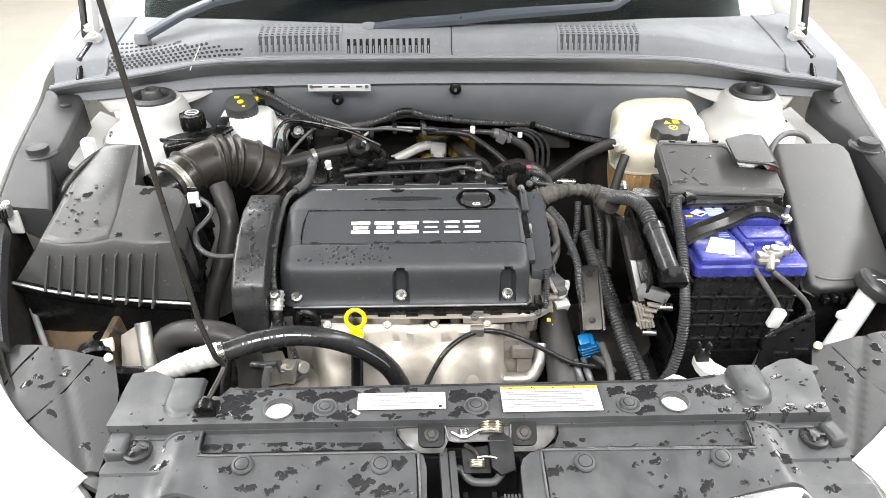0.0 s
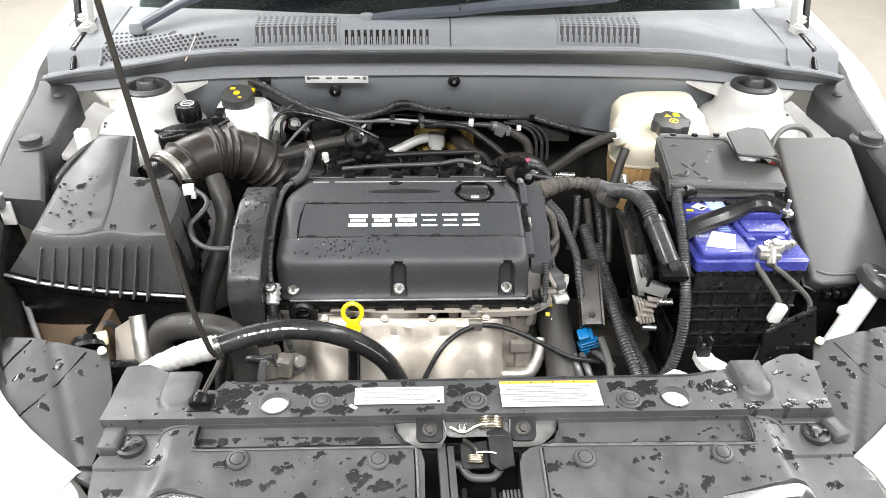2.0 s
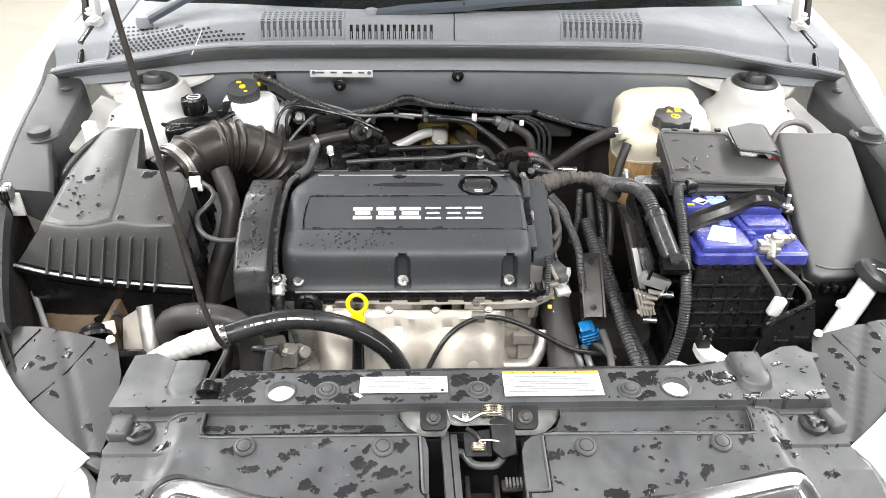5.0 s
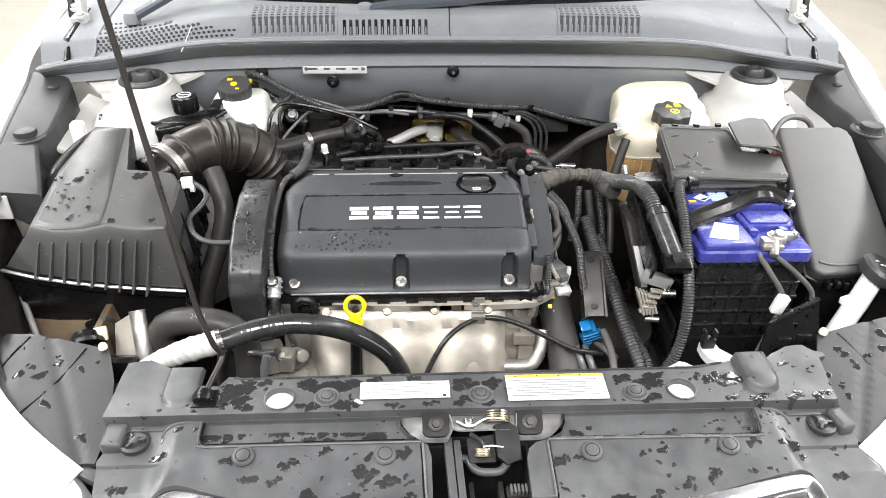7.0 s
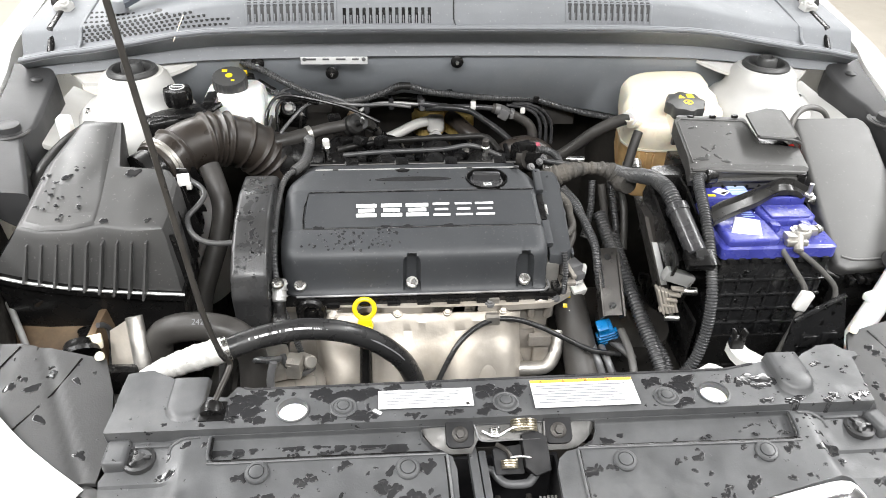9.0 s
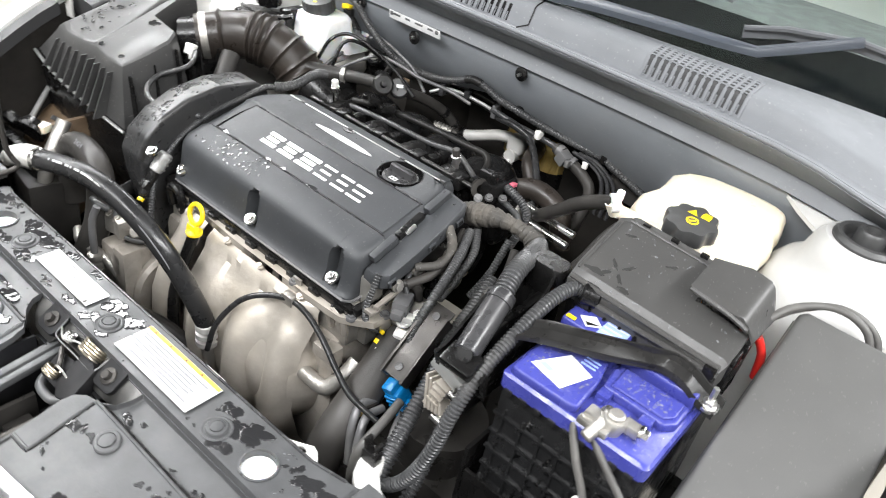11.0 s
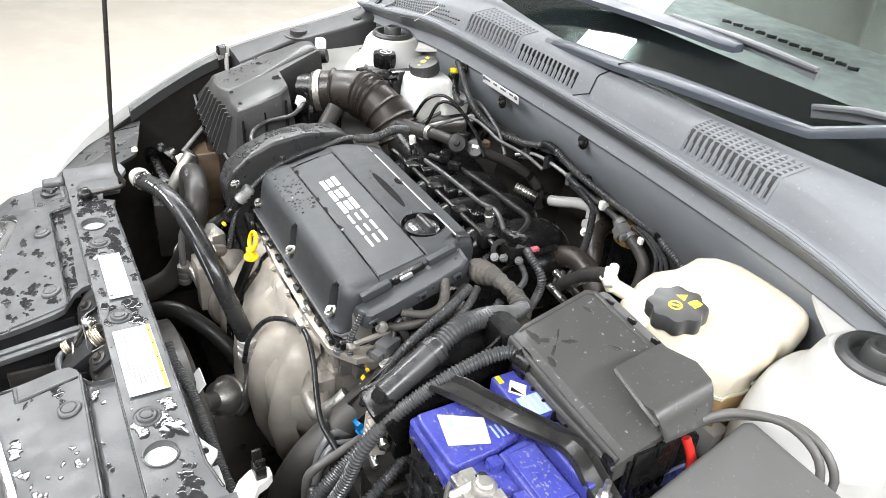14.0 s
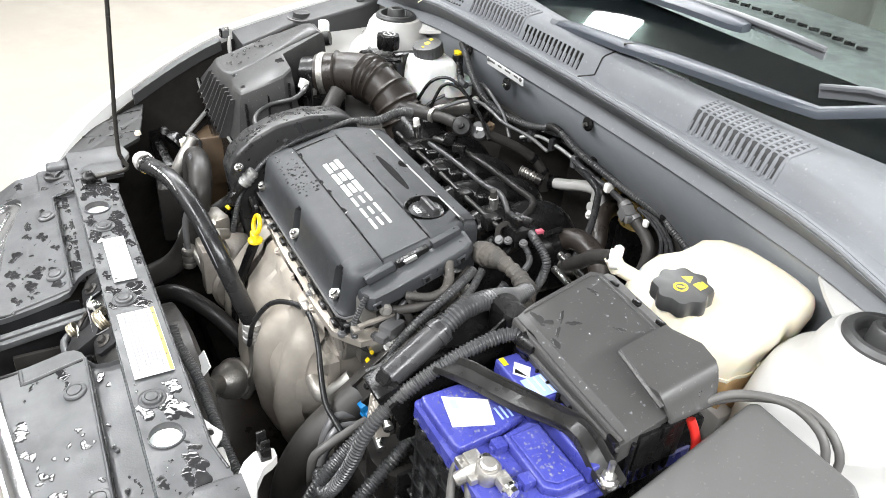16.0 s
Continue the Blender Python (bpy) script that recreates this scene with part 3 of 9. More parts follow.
# scuttle: channel, seal, grille panel
def crest(x):
    """The front lip of the scuttle: its depth and height, dropping towards the wings."""
    a = abs(x)
    d = [0.0, 0.2, 0.34, 0.43, 0.49, 0.56, 0.63, 0.69, 0.75]
    return float(np.interp(a, d, [0.697, 0.694, 0.689, 0.686, 0.682, 0.677, 0.672, 0.666, 0.660])), float(np.interp(a, d, [1.030, 1.030, 1.030, 1.028, 1.023, 1.011, 1.001, 0.996, 0.986]))


def strip_on(pts, w, h):
    """A flat band along points, lying level."""
    return loft([[Vector(p) + Vector((a, 0, b)) for a, b in ((-w / 2, -h), (w / 2, -h), (w / 2, 0), (w * 0.35, h * 0.4), (-w * 0.35, h * 0.4), (-w / 2, 0))] for p in pts])


FX = [i * 0.015 for i in range(-50, 51)]
foot = lambda x: 0.966 - 0.014 * step(abs(x), 0.42, 0.72)


def channel_row(x):
    y, z = crest(x)
    b, h = back_y(x), foot(x)
    k = (z - h) / 0.064
    return [(x, b + 0.004, h - 0.004), (x, b - 0.006, h), (x, b - 0.004, h + 0.004 * k), (x, b + 0.003, h + 0.020 * k), (x, b + 0.003, h + 0.0225 * k), (x, b - 0.003, h + 0.026 * k),
            (x, b * 0.45 + y * 0.55, h + 0.043 * k), (x, y + 0.004, z - 0.012 * k), (x, y + 0.0005, z - 0.006)]


part("scuttle_channel", solid(loft([channel_row(x) for x in FX], closed=False), 0.004), M_COWL, car, "grey plastic scuttle channel")
srng = random.Random(17)
spots = []
for _ in range(230):
    x = srng.gauss(0.36, 0.05) if srng.random() < 0.45 else srng.uniform(-0.62, 0.64)
    row = channel_row(x)
    k = srng.choice((5, 5, 6, 7)) if srng.random() < 0.8 else 2
    p = Vector(row[k]).lerp(Vector(row[min(k + 1, 8)]), srng.random())
    spots.append((tuple(p + Vector((0, -0.001, 0.0005))), (0, -0.8, 0.6)))
tagged(part("spray", beads(spots, srng, 0.0007, 0.0022), M_WATER, car, "clear water beads"), kind="stuff")
part("channel_joint", tube([Vector(p) + Vector((0.012, -0.0008, 0.0008)) for p in channel_row(0.0)[1:5]], 0.0009, 6, smooth=False), M_RUBBER, car)
seal = loft([[(x, crest(x)[0] - 0.001 + 0.0035 * math.cos(a), crest(x)[1] - 0.004 + 0.0035 * math.sin(a)) for a in [k * math.pi / 4 for k in range(8)]] for x in FX])
part("bonnet_seal", seal, M_COWL, car, "grey rubber bonnet seal")


def glass_y(x):
    return 0.802 + 0.26 * x * x


def cowl_pt(x, v):
    """The scuttle panel's section: v from 0 at its front edge to 1 at the glass."""
    f = step(abs(x), 0.40, 0.64)
    yf, yg = back_y(x), glass_y(x)
    cy, cz = crest(x)
    prof = [(0.0, cy, cz - 0.004), (0.03, cy, cz), (0.06, cy + 0.004, cz + 0.0005), (0.10, cy + 0.009, cz - 0.013 * (1 - f) - 0.004 * f), (0.16, yf - 0.008 * (1 - f), cz - 0.008 + 0.009 * f), (0.34, yf + 0.004 + 0.01 * f, 1.055 - 0.030 * f),
            (0.40, yf + 0.009 + 0.012 * f, 1.059 - 0.028 * f), (0.6, yf * 0.5 + yg * 0.5, 1.065 - 0.022 * f), (0.9, yg - 0.006, 1.060 - 0.006 * f), (1.0, yg, 1.050)]
    for (a, ya, za), (b, yb, zb) in zip(prof, prof[1:]):
        if v <= b:
            k = (v - a) / (b - a)
            return Vector((x, ya + (yb - ya) * k, za + (zb - za) * k - 0.012 * (abs(x) / 0.75) ** 3 * step(v, 0.06, 0.34)))
    return None


rows = [[cowl_pt(x, v) for v in (0, 0.03, 0.06, 0.10, 0.16, 0.25, 0.34, 0.40, 0.5, 0.6, 0.75, 0.9, 1.0)] for x in FX]
cowl = part("scuttle_panel_cover", solid(loft(rows, closed=False), 0.004), M_COWL, car, "grey plastic scuttle grille panel below the windscreen")
part("panel_seam", tube([cowl_pt(0.0, v) + Vector((0, -0.0008, 0.0008)) for v in (0.05, 0.2, 0.34, 0.40, 0.6, 0.9)], 0.0012, 6, smooth=False), M_RUBBER, cowl)


def on_cowl(x, v0, v1, w, lift, n=6):
    """A thin strip that follows the panel from v0 to v1."""
    rings = []
    for k in range(n + 1):
        v = v0 + (v1 - v0) * k / n
        p, q = cowl_pt(x, v), cowl_pt(x, v + 0.01)
        up = Vector((0, -(q - p).z, (q - p).y)).normalized()
        rings.append([p + Vector((a, 0, 0)) + up * b for a, b in ((-w / 2, -0.001), (w / 2, -0.001), (w / 2, lift * 0.6), (w * 0.3, lift), (-w * 0.3, lift), (-w / 2, lift * 0.6))])
    return loft(rings)


for x0, n, pitch in ((-0.366, 14, 0.0112), (0.213, 14, 0.0112)):
    # dark sheet laid on the panel paints the shade between the ribs
    well = part("vent_recess", loft([[cowl_pt(x, v) + Vector((0, -0.0006, 0.0007)) for v in (0.20, 0.25, 0.30, 0.34, 0.37, 0.40, 0.46, 0.52, 0.58)] for x in [x0 - 0.004 + k * (n * pitch - 0.003) / 24 for k in range(25)]], closed=False), M_LEDGE, cowl, "dark sheet painting the shade in the air inlet")
    for i in range(n + 1):
        part("vent_rib", on_cowl(x0 - 0.0045 + i * pitch, 0.18, 0.60, 0.0052, 0.0022), M_COWL, cowl)
        if i < n:
            x = x0 + 0.0012 + i * pitch
            part("slot_tongue", on_cowl(x - 0.0016, 0.19, 0.27, 0.0020, 0.0016, 2), M_COWL, cowl)
            for k in range(5):
                part("vent_slat", on_cowl(x, 0.365 + 0.044 * k, 0.385 + 0.044 * k, 0.0062, 0.0017, 1), M_COWL, cowl)
for i in range(14):
    x = -0.198 + i * 0.0118
    # black strip on the panel paints the shade in each slot
    part("vent_slot", on_cowl(x, 0.17, 0.31, 0.0058, 0.0008, 3), M_BLACK, cowl)
    part("slot_tongue", on_cowl(x - 0.0002, 0.165, 0.245, 0.0022, 0.0018, 2), M_COWL, cowl)
# thin rods shape the vent grille's reflection in the wet channel
for i in range(30):
    x = 0.178 + i * 0.0042
    a, b = Vector(channel_row(x)[5]), Vector(channel_row(x)[6])
    part("channel_rib", rod(a.lerp(b, 0.1) + Vector((0, -0.0006, 0)), a.lerp(b, 0.62) + Vector((0, -0.0006, 0)), 0.0009, 5), M_COWL, cowl)
for side in (-1, 1):
    part("hinge_slot", strip_on([cowl_pt(side * 0.702, v) + Vector((side * 0.002 * k, 0, 0.001)) for k, v in enumerate((0.12, 0.25, 0.4, 0.55, 0.7))], 0.011, 0.003), M_BLACK, cowl, "black hinge opening")
    part("cowl_rib", on_cowl(side * 0.655, 0.10, 0.9, 0.006, 0.003), M_COWL, cowl)
mesh = bmesh.new()
for i in range(28):
    for j in range(8):
        x = -0.655 + i * 0.0092 + (j % 2) * 0.0046
        v = 0.20 + j * 0.045
        if j * 3.6 < 30 - i * 1.05 + 2:
            join(mesh, lathe([(0.0032, -0.001), (0.0032, 0.0008), (0.0005, 0.0010)], Matrix.Translation(cowl_pt(x, v)) @ pose(0, 0, 0, 30, 0, 0), 6))
part("vent_mesh", mesh, M_LINER, cowl, "fine perforated air inlet")
tagged(cowl.children[-1], kind="stuff")
part("scuttle_screw", hexbolt(cowl_pt(-0.525, 0.45), (0, 0, 1), 0.005, 0.003), M_GREYSTEEL, cowl)
part("dry_straw", tube([cowl_pt(-0.49, 0.02) + Vector((0, -0.012, -0.01)), cowl_pt(-0.485, 0.1) + Vector((0, 0, 0.012)), cowl_pt(-0.478, 0.25) + Vector((0, 0, 0.012))], 0.0009, 5), M_TANK, cowl, "pale dry straw")

# windscreen, dash and wipers
glass = loft([[(x, glass_y(x) - 0.004 + q * 0.68 - 0.16 * x * x * q, 1.046 + q * 0.40 - 0.012 * (abs(x) / 0.75) ** 3 - 0.16 * x * x * q) for q in (0, 0.2, 0.4, 0.6, 0.8, 1)] for x in [k * 0.06 for k in range(-12, 13)]], closed=False)
screen = part("windscreen", solid(glass, 0.005), M_GLASS, car, "tinted windscreen glass")
screen.visible_shadow = False
border = loft([[(x, glass_y(x) - 0.004 + q * 0.68 - 0.16 * x * x * q, 1.046 - 0.0075 + q * 0.40 - 0.012 * (abs(x) / 0.75) ** 3 - 0.16 * x * x * q) for q in (0, 0.06, 0.12, 0.165)] for x in [k * 0.06 for k in range(-12, 13)]], closed=False)
part("glass_border", solid(border, 0.001), M_FRIT, car, "black printed border of the windscreen")
dash = loft([[(x, 0.80, 0.96), (x, 0.88, 1.01), (x, 1.02, 1.055), (x, 1.15, 1.068), (x, 1.35, 1.07), (x, 1.40, 1.0), (x, 1.42, 0.6)] for x in (-0.72, -0.3, 0.3, 0.72)], closed=False)
dashboard = part("dashboard", solid(dash, 0.01), M_DASH, car, "grey vinyl dashboard")
for k in range(12):
    part("air_slot", box((-0.15 + 0.026 * k, 1.195 - 0.0003 * (k - 5) ** 2, 1.0765), (0.018, 0.008, 0.006), 0.001, rot=(0, 0, 25)), M_BLACK, dashboard)
cabin = join(box((0, 2.6, 0.9), (1.4, 0.05, 0.9), 0.02), box((0, 2.0, 1.50), (1.2, 1.2, 0.04), 0.02), box((-0.74, 1.9, 0.8), (0.05, 1.6, 0.8), 0.02), box((0.74, 1.9, 0.8), (0.05, 1.6, 0.8), 0.02))
part("cabin_lining", cabin, M_APRON, car, "pale cabin lining and seats")
roof = join(box((0, 2.2, 1.545), (1.25, 1.5, 0.03), 0.012), box((-0.66, 1.29, 1.32), (0.06, 0.66, 0.05), 0.015, rot=(29, 0, 4)), box((0.66, 1.29, 1.32), (0.06, 0.66, 0.05), 0.015, rot=(29, 0, -4)))
part("roof", roof, M_WHITE, car, "white roof and windscreen pillars")
doors = join(box((-0.86, 2.3, 0.62), (0.06, 1.9, 0.85), 0.03), box((0.86, 2.3, 0.62), (0.06, 1.9, 0.85), 0.03), box((0, 3.5, 0.7), (1.6, 0.5, 0.8), 0.06))
part("side_panel", doors, M_WHITE, car)


def strip(pts, w, h, lean=0.0):
    """A flat bar along points, w wide and h thick, given per point."""
    line = [Vector(p) for p in pts]
    rings = []
    for i, p in enumerate(line):
        d = (line[min(i + 1, len(line) - 1)] - line[max(i - 1, 0)]).normalized()
        side = d.cross(Vector((0, -lean, 1))).normalized()
        up = side.cross(d)
        a, b = w[i] / 2, h[i] / 2
        rings.append([p + side * u + up * v for u, v in ((-a, -b), (a, -b), (a, b * 0.3), (a * 0.6, b), (-a * 0.6, b), (-a, b * 0.3))])
    return loft(rings)


M_BLADE = mat("grey_blade_plastic", (0.10, 0.103, 0.11), 0.45, var=0.04, bump=0.0)
M_WIPER = mat("steel_blue_wiper_paint", (0.050, 0.058, 0.072), 0.42, var=0.04, bump=0.0, rvar=0.03)
for pts, w, blade, tip in (
        ([(-0.160, 0.772, 1.060), (-0.10, 0.775, 1.068), (0.015, 0.778, 1.076), (0.09, 0.789, 1.082), (0.161, 0.800, 1.084), (0.28, 0.812, 1.088), (0.329, 0.819, 1.090), (0.40, 0.87, 1.115), (0.44, 0.90, 1.13)],
         (0.026, 0.032, 0.038, 0.040, 0.037, 0.026, 0.017, 0.014, 0.013), [(0.283, 0.874, 1.102), (0.34, 0.892, 1.116), (0.44, 0.905, 1.128), (0.58, 0.91, 1.12), (0.72, 0.90, 1.10)], 0.016),
        ([(-0.598, 0.762, 1.046), (-0.53, 0.800, 1.078), (-0.47, 0.830, 1.097), (-0.35, 0.87, 1.114), (-0.153, 0.897, 1.120), (0.0, 0.910, 1.125), (0.09, 0.913, 1.125), (0.11, 0.914, 1.124)],
         (0.026, 0.030, 0.034, 0.038, 0.046, 0.050, 0.042, 0.022), [(-0.05, 0.926, 1.130), (0.08, 0.934, 1.133), (0.16, 0.934, 1.133), (0.235, 0.932, 1.131)], 0.016)):
    arm = part("wiper_arm", strip(pts, w, [0.013] * len(pts)), M_WIPER, car, "blue-grey painted wiper arm")
    part("pivot_cap", lathe([(0.018, -0.012), (0.018, 0.004), (0.014, 0.011), (0.001, 0.013)], Matrix.Translation(pts[0]) @ Matrix.Diagonal((0.85, 0.85, 0.85, 1)), 18), M_COWL, arm)
    part("arm_joint", join(rod(Vector(pts[2]) + Vector((0, -0.016, -0.002)), Vector(pts[2]) + Vector((0, 0.014, -0.002)), 0.0055), box(Vector(pts[2]) + Vector((0.004, 0, 0.003)), (0.0025, 0.03, 0.010), 0)), M_DARKSTEEL, arm)
    part("wiper_blade", join(strip(blade, [0.008] + [tip] * (len(blade) - 2) + [0.008], [0.006] * len(blade)), strip([Vector(b) + Vector((0, 0.004, -0.010)) for b in blade], [0.005] * len(blade), [0.012] * len(blade))), M_BLADE, arm, "grey wiper blade")

# raised bonnet, out of sight above, and what closes the bay below
HT = -48
hood = moved(box((0, -0.51, 0.014), (1.44, 1.02, 0.02), 0.008), pose(0, 0.82, 1.27, HT, 0, 0))
part("bonnet", hood, M_WHITE, car, "white bonnet raised on its stay")
ribs = join(*[moved(box((x, -0.5, -0.004), (0.07, 0.9, 0.018), 0.006), pose(0, 0.82, 1.27, HT, 0, 0)) for x in (-0.62, -0.2, 0.2, 0.62)], *[moved(box((0, y, -0.004), (1.3, 0.07, 0.018), 0.006), pose(0, 0.82, 1.27, HT, 0, 0)) for y in (-0.1, -0.94)])
part("bonnet_frame", ribs, M_APRON, car, "white painted frame under the bonnet")
part("bonnet_lining", moved(box((0, -0.49, -0.016), (1.34, 0.90, 0.012), 0.005), pose(0, 0.82, 1.27, HT, 0, 0)), M_BLACK, car, "black insulation under the bonnet")
part("undertray", box((0, 0.33, 0.20), (1.34, 0.95, 0.02), 0.005), M_DARK, car, "black undertray")
part("splash_plate", box((-0.07, 0.155, 0.40), (0.30, 0.16, 0.012), 0.004, rot=(0, 3, 0)), M_DUCT, car, "dusty brown splash plate")
part("front_bulkhead", box((0, -0.02, 0.42), (1.1, 0.015, 0.5), 0.004), M_DARK, car)
part("crossmember", box((0, 0.22, 0.30), (1.2, 0.08, 0.07), 0.01), M_DARK, car)
part("chassis_rail", box((-0.52, 0.35, 0.42), (0.06, 0.9, 0.10), 0.01), M_DARK, car)
part("chassis_rail", box((0.52, 0.35, 0.42), (0.06, 0.9, 0.10), 0.01), M_DARK, car)
bumper = sweep([tuple(p) for p in spline([(0.62, 0.04, 0.78), (0.48, -0.075, 0.74), (0.46, -0.16, 0.64), (0.30, -0.205, 0.62), (0.0, -0.225, 0.62), (-0.30, -0.205, 0.62), (-0.46, -0.16, 0.64), (-0.48, -0.075, 0.74), (-0.62, 0.04, 0.78)], 0.04)],
               [(0.01, -0.03), (0.0, -0.004), (-0.015, -0.002), (-0.05, -0.03), (-0.07, -0.12), (-0.07, -0.5)])
part("bumper", solid(bumper, 0.004), M_WHITE, car, "white front bumper skin")
chrome_line = spline([(-0.44, -0.235, 0.66), (-0.402, -0.165, 0.735), (-0.388, -0.125, 0.752), (-0.377, -0.108, 0.757), (-0.362, -0.1015, 0.759), (-0.344, -0.103, 0.760), (-0.298, -0.117, 0.762), (-0.217, -0.136, 0.763), (0.0, -0.158, 0.763), (0.217, -0.137, 0.763), (0.30, -0.121, 0.762), (0.365, -0.106, 0.760), (0.384, -0.1045, 0.759), (0.395, -0.112, 0.757), (0.402, -0.135, 0.752), (0.41, -0.17, 0.735), (0.446, -0.235, 0.66)], 0.012)
chrome = sweep([tuple(p) for p in chrome_line], [(-0.002, -0.010), (-0.001, 0.002), (0.0015, 0.0045), (0.006, 0.0045), (0.017, 0.0), (0.019, -0.003), (0.022, -0.002), (0.027, -0.010), (0.029, -0.05)])
part("grille_trim", solid(chrome, 0.002), M_CHROME, car, "chrome grille surround")

# ---- front panel over the radiator ----
front = thing("radiator_cover_panel", (0, -0.03, 0.70), "wet dark grey plastic panel over the radiator with clips and labels", "cover panel")
LIP = [(p.x, p.y) for p in chrome_line if abs(p.x) < 0.41 and p.y > -0.17]


def panel_z(x, y):
    ax = abs(x)
    if y > -0.0205:
        z = 0.800
    else:
        mid = 0.7895 - 0.023 * step(-y, 0.02, 0.16) - 0.004 * step(-y, 0.02, 0.06)
        end = 0.783 - 0.010 * step(-y, 0.03, 0.072) - 0.004 * step(-y, 0.070, 0.074) - 0.10 * max(0, -y - 0.072) - 0.55 * max(0, -y - 0.106)
        k = step(ax, 0.366 + 0.10 * max(0, -y - 0.05), 0.390 + 0.12 * max(0, -y - 0.05))
        z = mid * (1 - k) + end * k
    z += 0.004 * step(ax, 0.41, 0.45) * step(y, 0.0, 0.05)       # ends rise towards the lamps
    return z


WINDOW = [(-0.1005, -0.0216), (-0.0985, -0.034), (-0.0895, -0.0455), (-0.075, -0.0545), (0.084, -0.0557), (0.0985, -0.0475), (0.1055, -0.034), (0.1065, -0.0216)]
PANEL = [(-0.452, 0.070), (-0.425, 0.078), (-0.405, 0.068), (-0.392, 0.060), (-0.356, 0.058), (-0.352, 0.030), (-0.328, 0.028), (-0.318, 0.045), (-0.30, 0.040), (0.29, 0.043), (0.335, 0.052), (0.350, 0.056), (0.392, 0.056), (0.405, 0.066), (0.43, 0.078), (0.452, 0.078), (0.462, 0.066),
         (0.474, 0.062), (0.474, 0.055), (0.464, 0.052), (0.455, -0.0195), (0.462, -0.025), (0.464, -0.055), (0.466, -0.074), (0.474, -0.097), (0.485, -0.125), (0.488, -0.19), (0.43, -0.20)] + [p for p in LIP[::-1] if p[0] > 0.06] + \
        [(0.052, -0.155), (0.052, -0.080), (0.056, -0.068), (0.066, -0.060)] + WINDOW[4:] + WINDOW[:4] + [(-0.066, -0.060), (-0.062, -0.075), (-0.062, -0.155)] + [p for p in LIP[::-1] if p[0] < -0.07] + \
        [(-0.42, -0.20), (-0.455, -0.19), (-0.449, -0.125), (-0.450, -0.104), (-0.456, -0.066), (-0.45, -0.054), (-0.452, -0.025), (-0.458, -0.0195)]
SLOT_L = [(-0.339, -0.0216), (-0.339, -0.046), (-0.336, -0.051), (-0.330, -0.0535), (-0.075, -0.0535), (-0.09, -0.045), (-0.099, -0.034), (-0.101, -0.0216)]
SLOT_R = [(0.347, -0.0216), (0.347, -0.050), (0.344, -0.056), (0.337, -0.0585), (0.086, -0.0555), (0.099, -0.047), (0.106, -0.034), (0.107, -0.0216)]


def slot(loop, depth):
    """A sunk trough: rounded walls down from the panel and a floor."""
    cx, cy = sum(p[0] for p in loop) / len(loop), -0.038
    def ring(k, dz):
        return [(cx + (x - cx) * (1 - k * 0.02), cy + (y - cy) * (1 - k * 0.12), panel_z(x, min(y, -0.022)) + dz) for x, y in loop]
    bm = loft([ring(0, 0.0), ring(0.15, -depth * 0.85), ring(0.5, -depth)], cap=False)
    bm.faces.new([bm.verts.new(Vector(p)) for p in ring(0.5, -depth)])
    return bm


panel = plate(PANEL, [circle(-0.249, 0.003, 0.0175), circle(0.261, 0.002, 0.0175), SLOT_L, SLOT_R], panel_z, 0.008, 0.006, creases=(-0.0203, -0.0208, -0.0712, -0.0735, -0.106))
part("panel", panel, M_TRIM, front, "wet dark grey plastic panel", sharp=26)
for cx, hh in ((-0.374, 0.5), (0.369, 1.0)):
    tongue = [(cx - 0.021, 0.0585), (cx - 0.021, 0.016)] + [(cx - 0.021 * math.cos(k * math.pi / 10), 0.014 - 0.019 * math.sin(k * math.pi / 10)) for k in range(1, 10)] + [(cx + 0.021, 0.016), (cx + 0.021, 0.0585)]
    part("panel_hump", loft([[(cx + (x - cx) * s, 0.0585 + (y - 0.0585) * (1 - 0.8 * (1 - s)), 0.7995 + (z - 0.7995) * hh) for x, y in tongue] for s, z in ((1.12, 0.7985), (1.06, 0.8005), (1.0, 0.806), (0.95, 0.8095), (0.86, 0.811), (0.4, 0.8113))]), M_TRIM, front, "raised hump in the panel", sharp=50)
part("trough", slot(SLOT_L, 0.0075), M_TRIM, front, sharp=26)
part("trough", slot(SLOT_R, 0.0075), M_TRIM, front, sharp=26)
for pts in ([(-0.3405, -0.024), (-0.3405, -0.047), (-0.336, -0.053), (-0.329, -0.0555), (-0.2, -0.0555), (-0.074, -0.0560)], [(0.3485, -0.024), (0.3485, -0.051), (0.344, -0.0575), (0.336, -0.0600), (0.2, -0.0585), (0.08, -0.0572)],
            [(-0.072, -0.0585), (-0.0705, -0.09), (-0.069, -0.127), (-0.0635, -0.1285)], [(0.079, -0.060), (0.0795, -0.09), (0.080, -0.124), (0.077, -0.128), (0.054, -0.129)],
            [(-0.352, -0.0225), (-0.37, -0.024), (-0.383, -0.030), (-0.3845, -0.04)], [(0.357, -0.0245), (0.374, -0.026), (0.386, -0.033), (0.3875, -0.043)]):
    rim = tube([(x, y, panel_z(x, y) + 0.0004) for x, y in pts], 0.0018, 8, step=0.005)
    part("panel_rib", rim, M_TRIM, front)
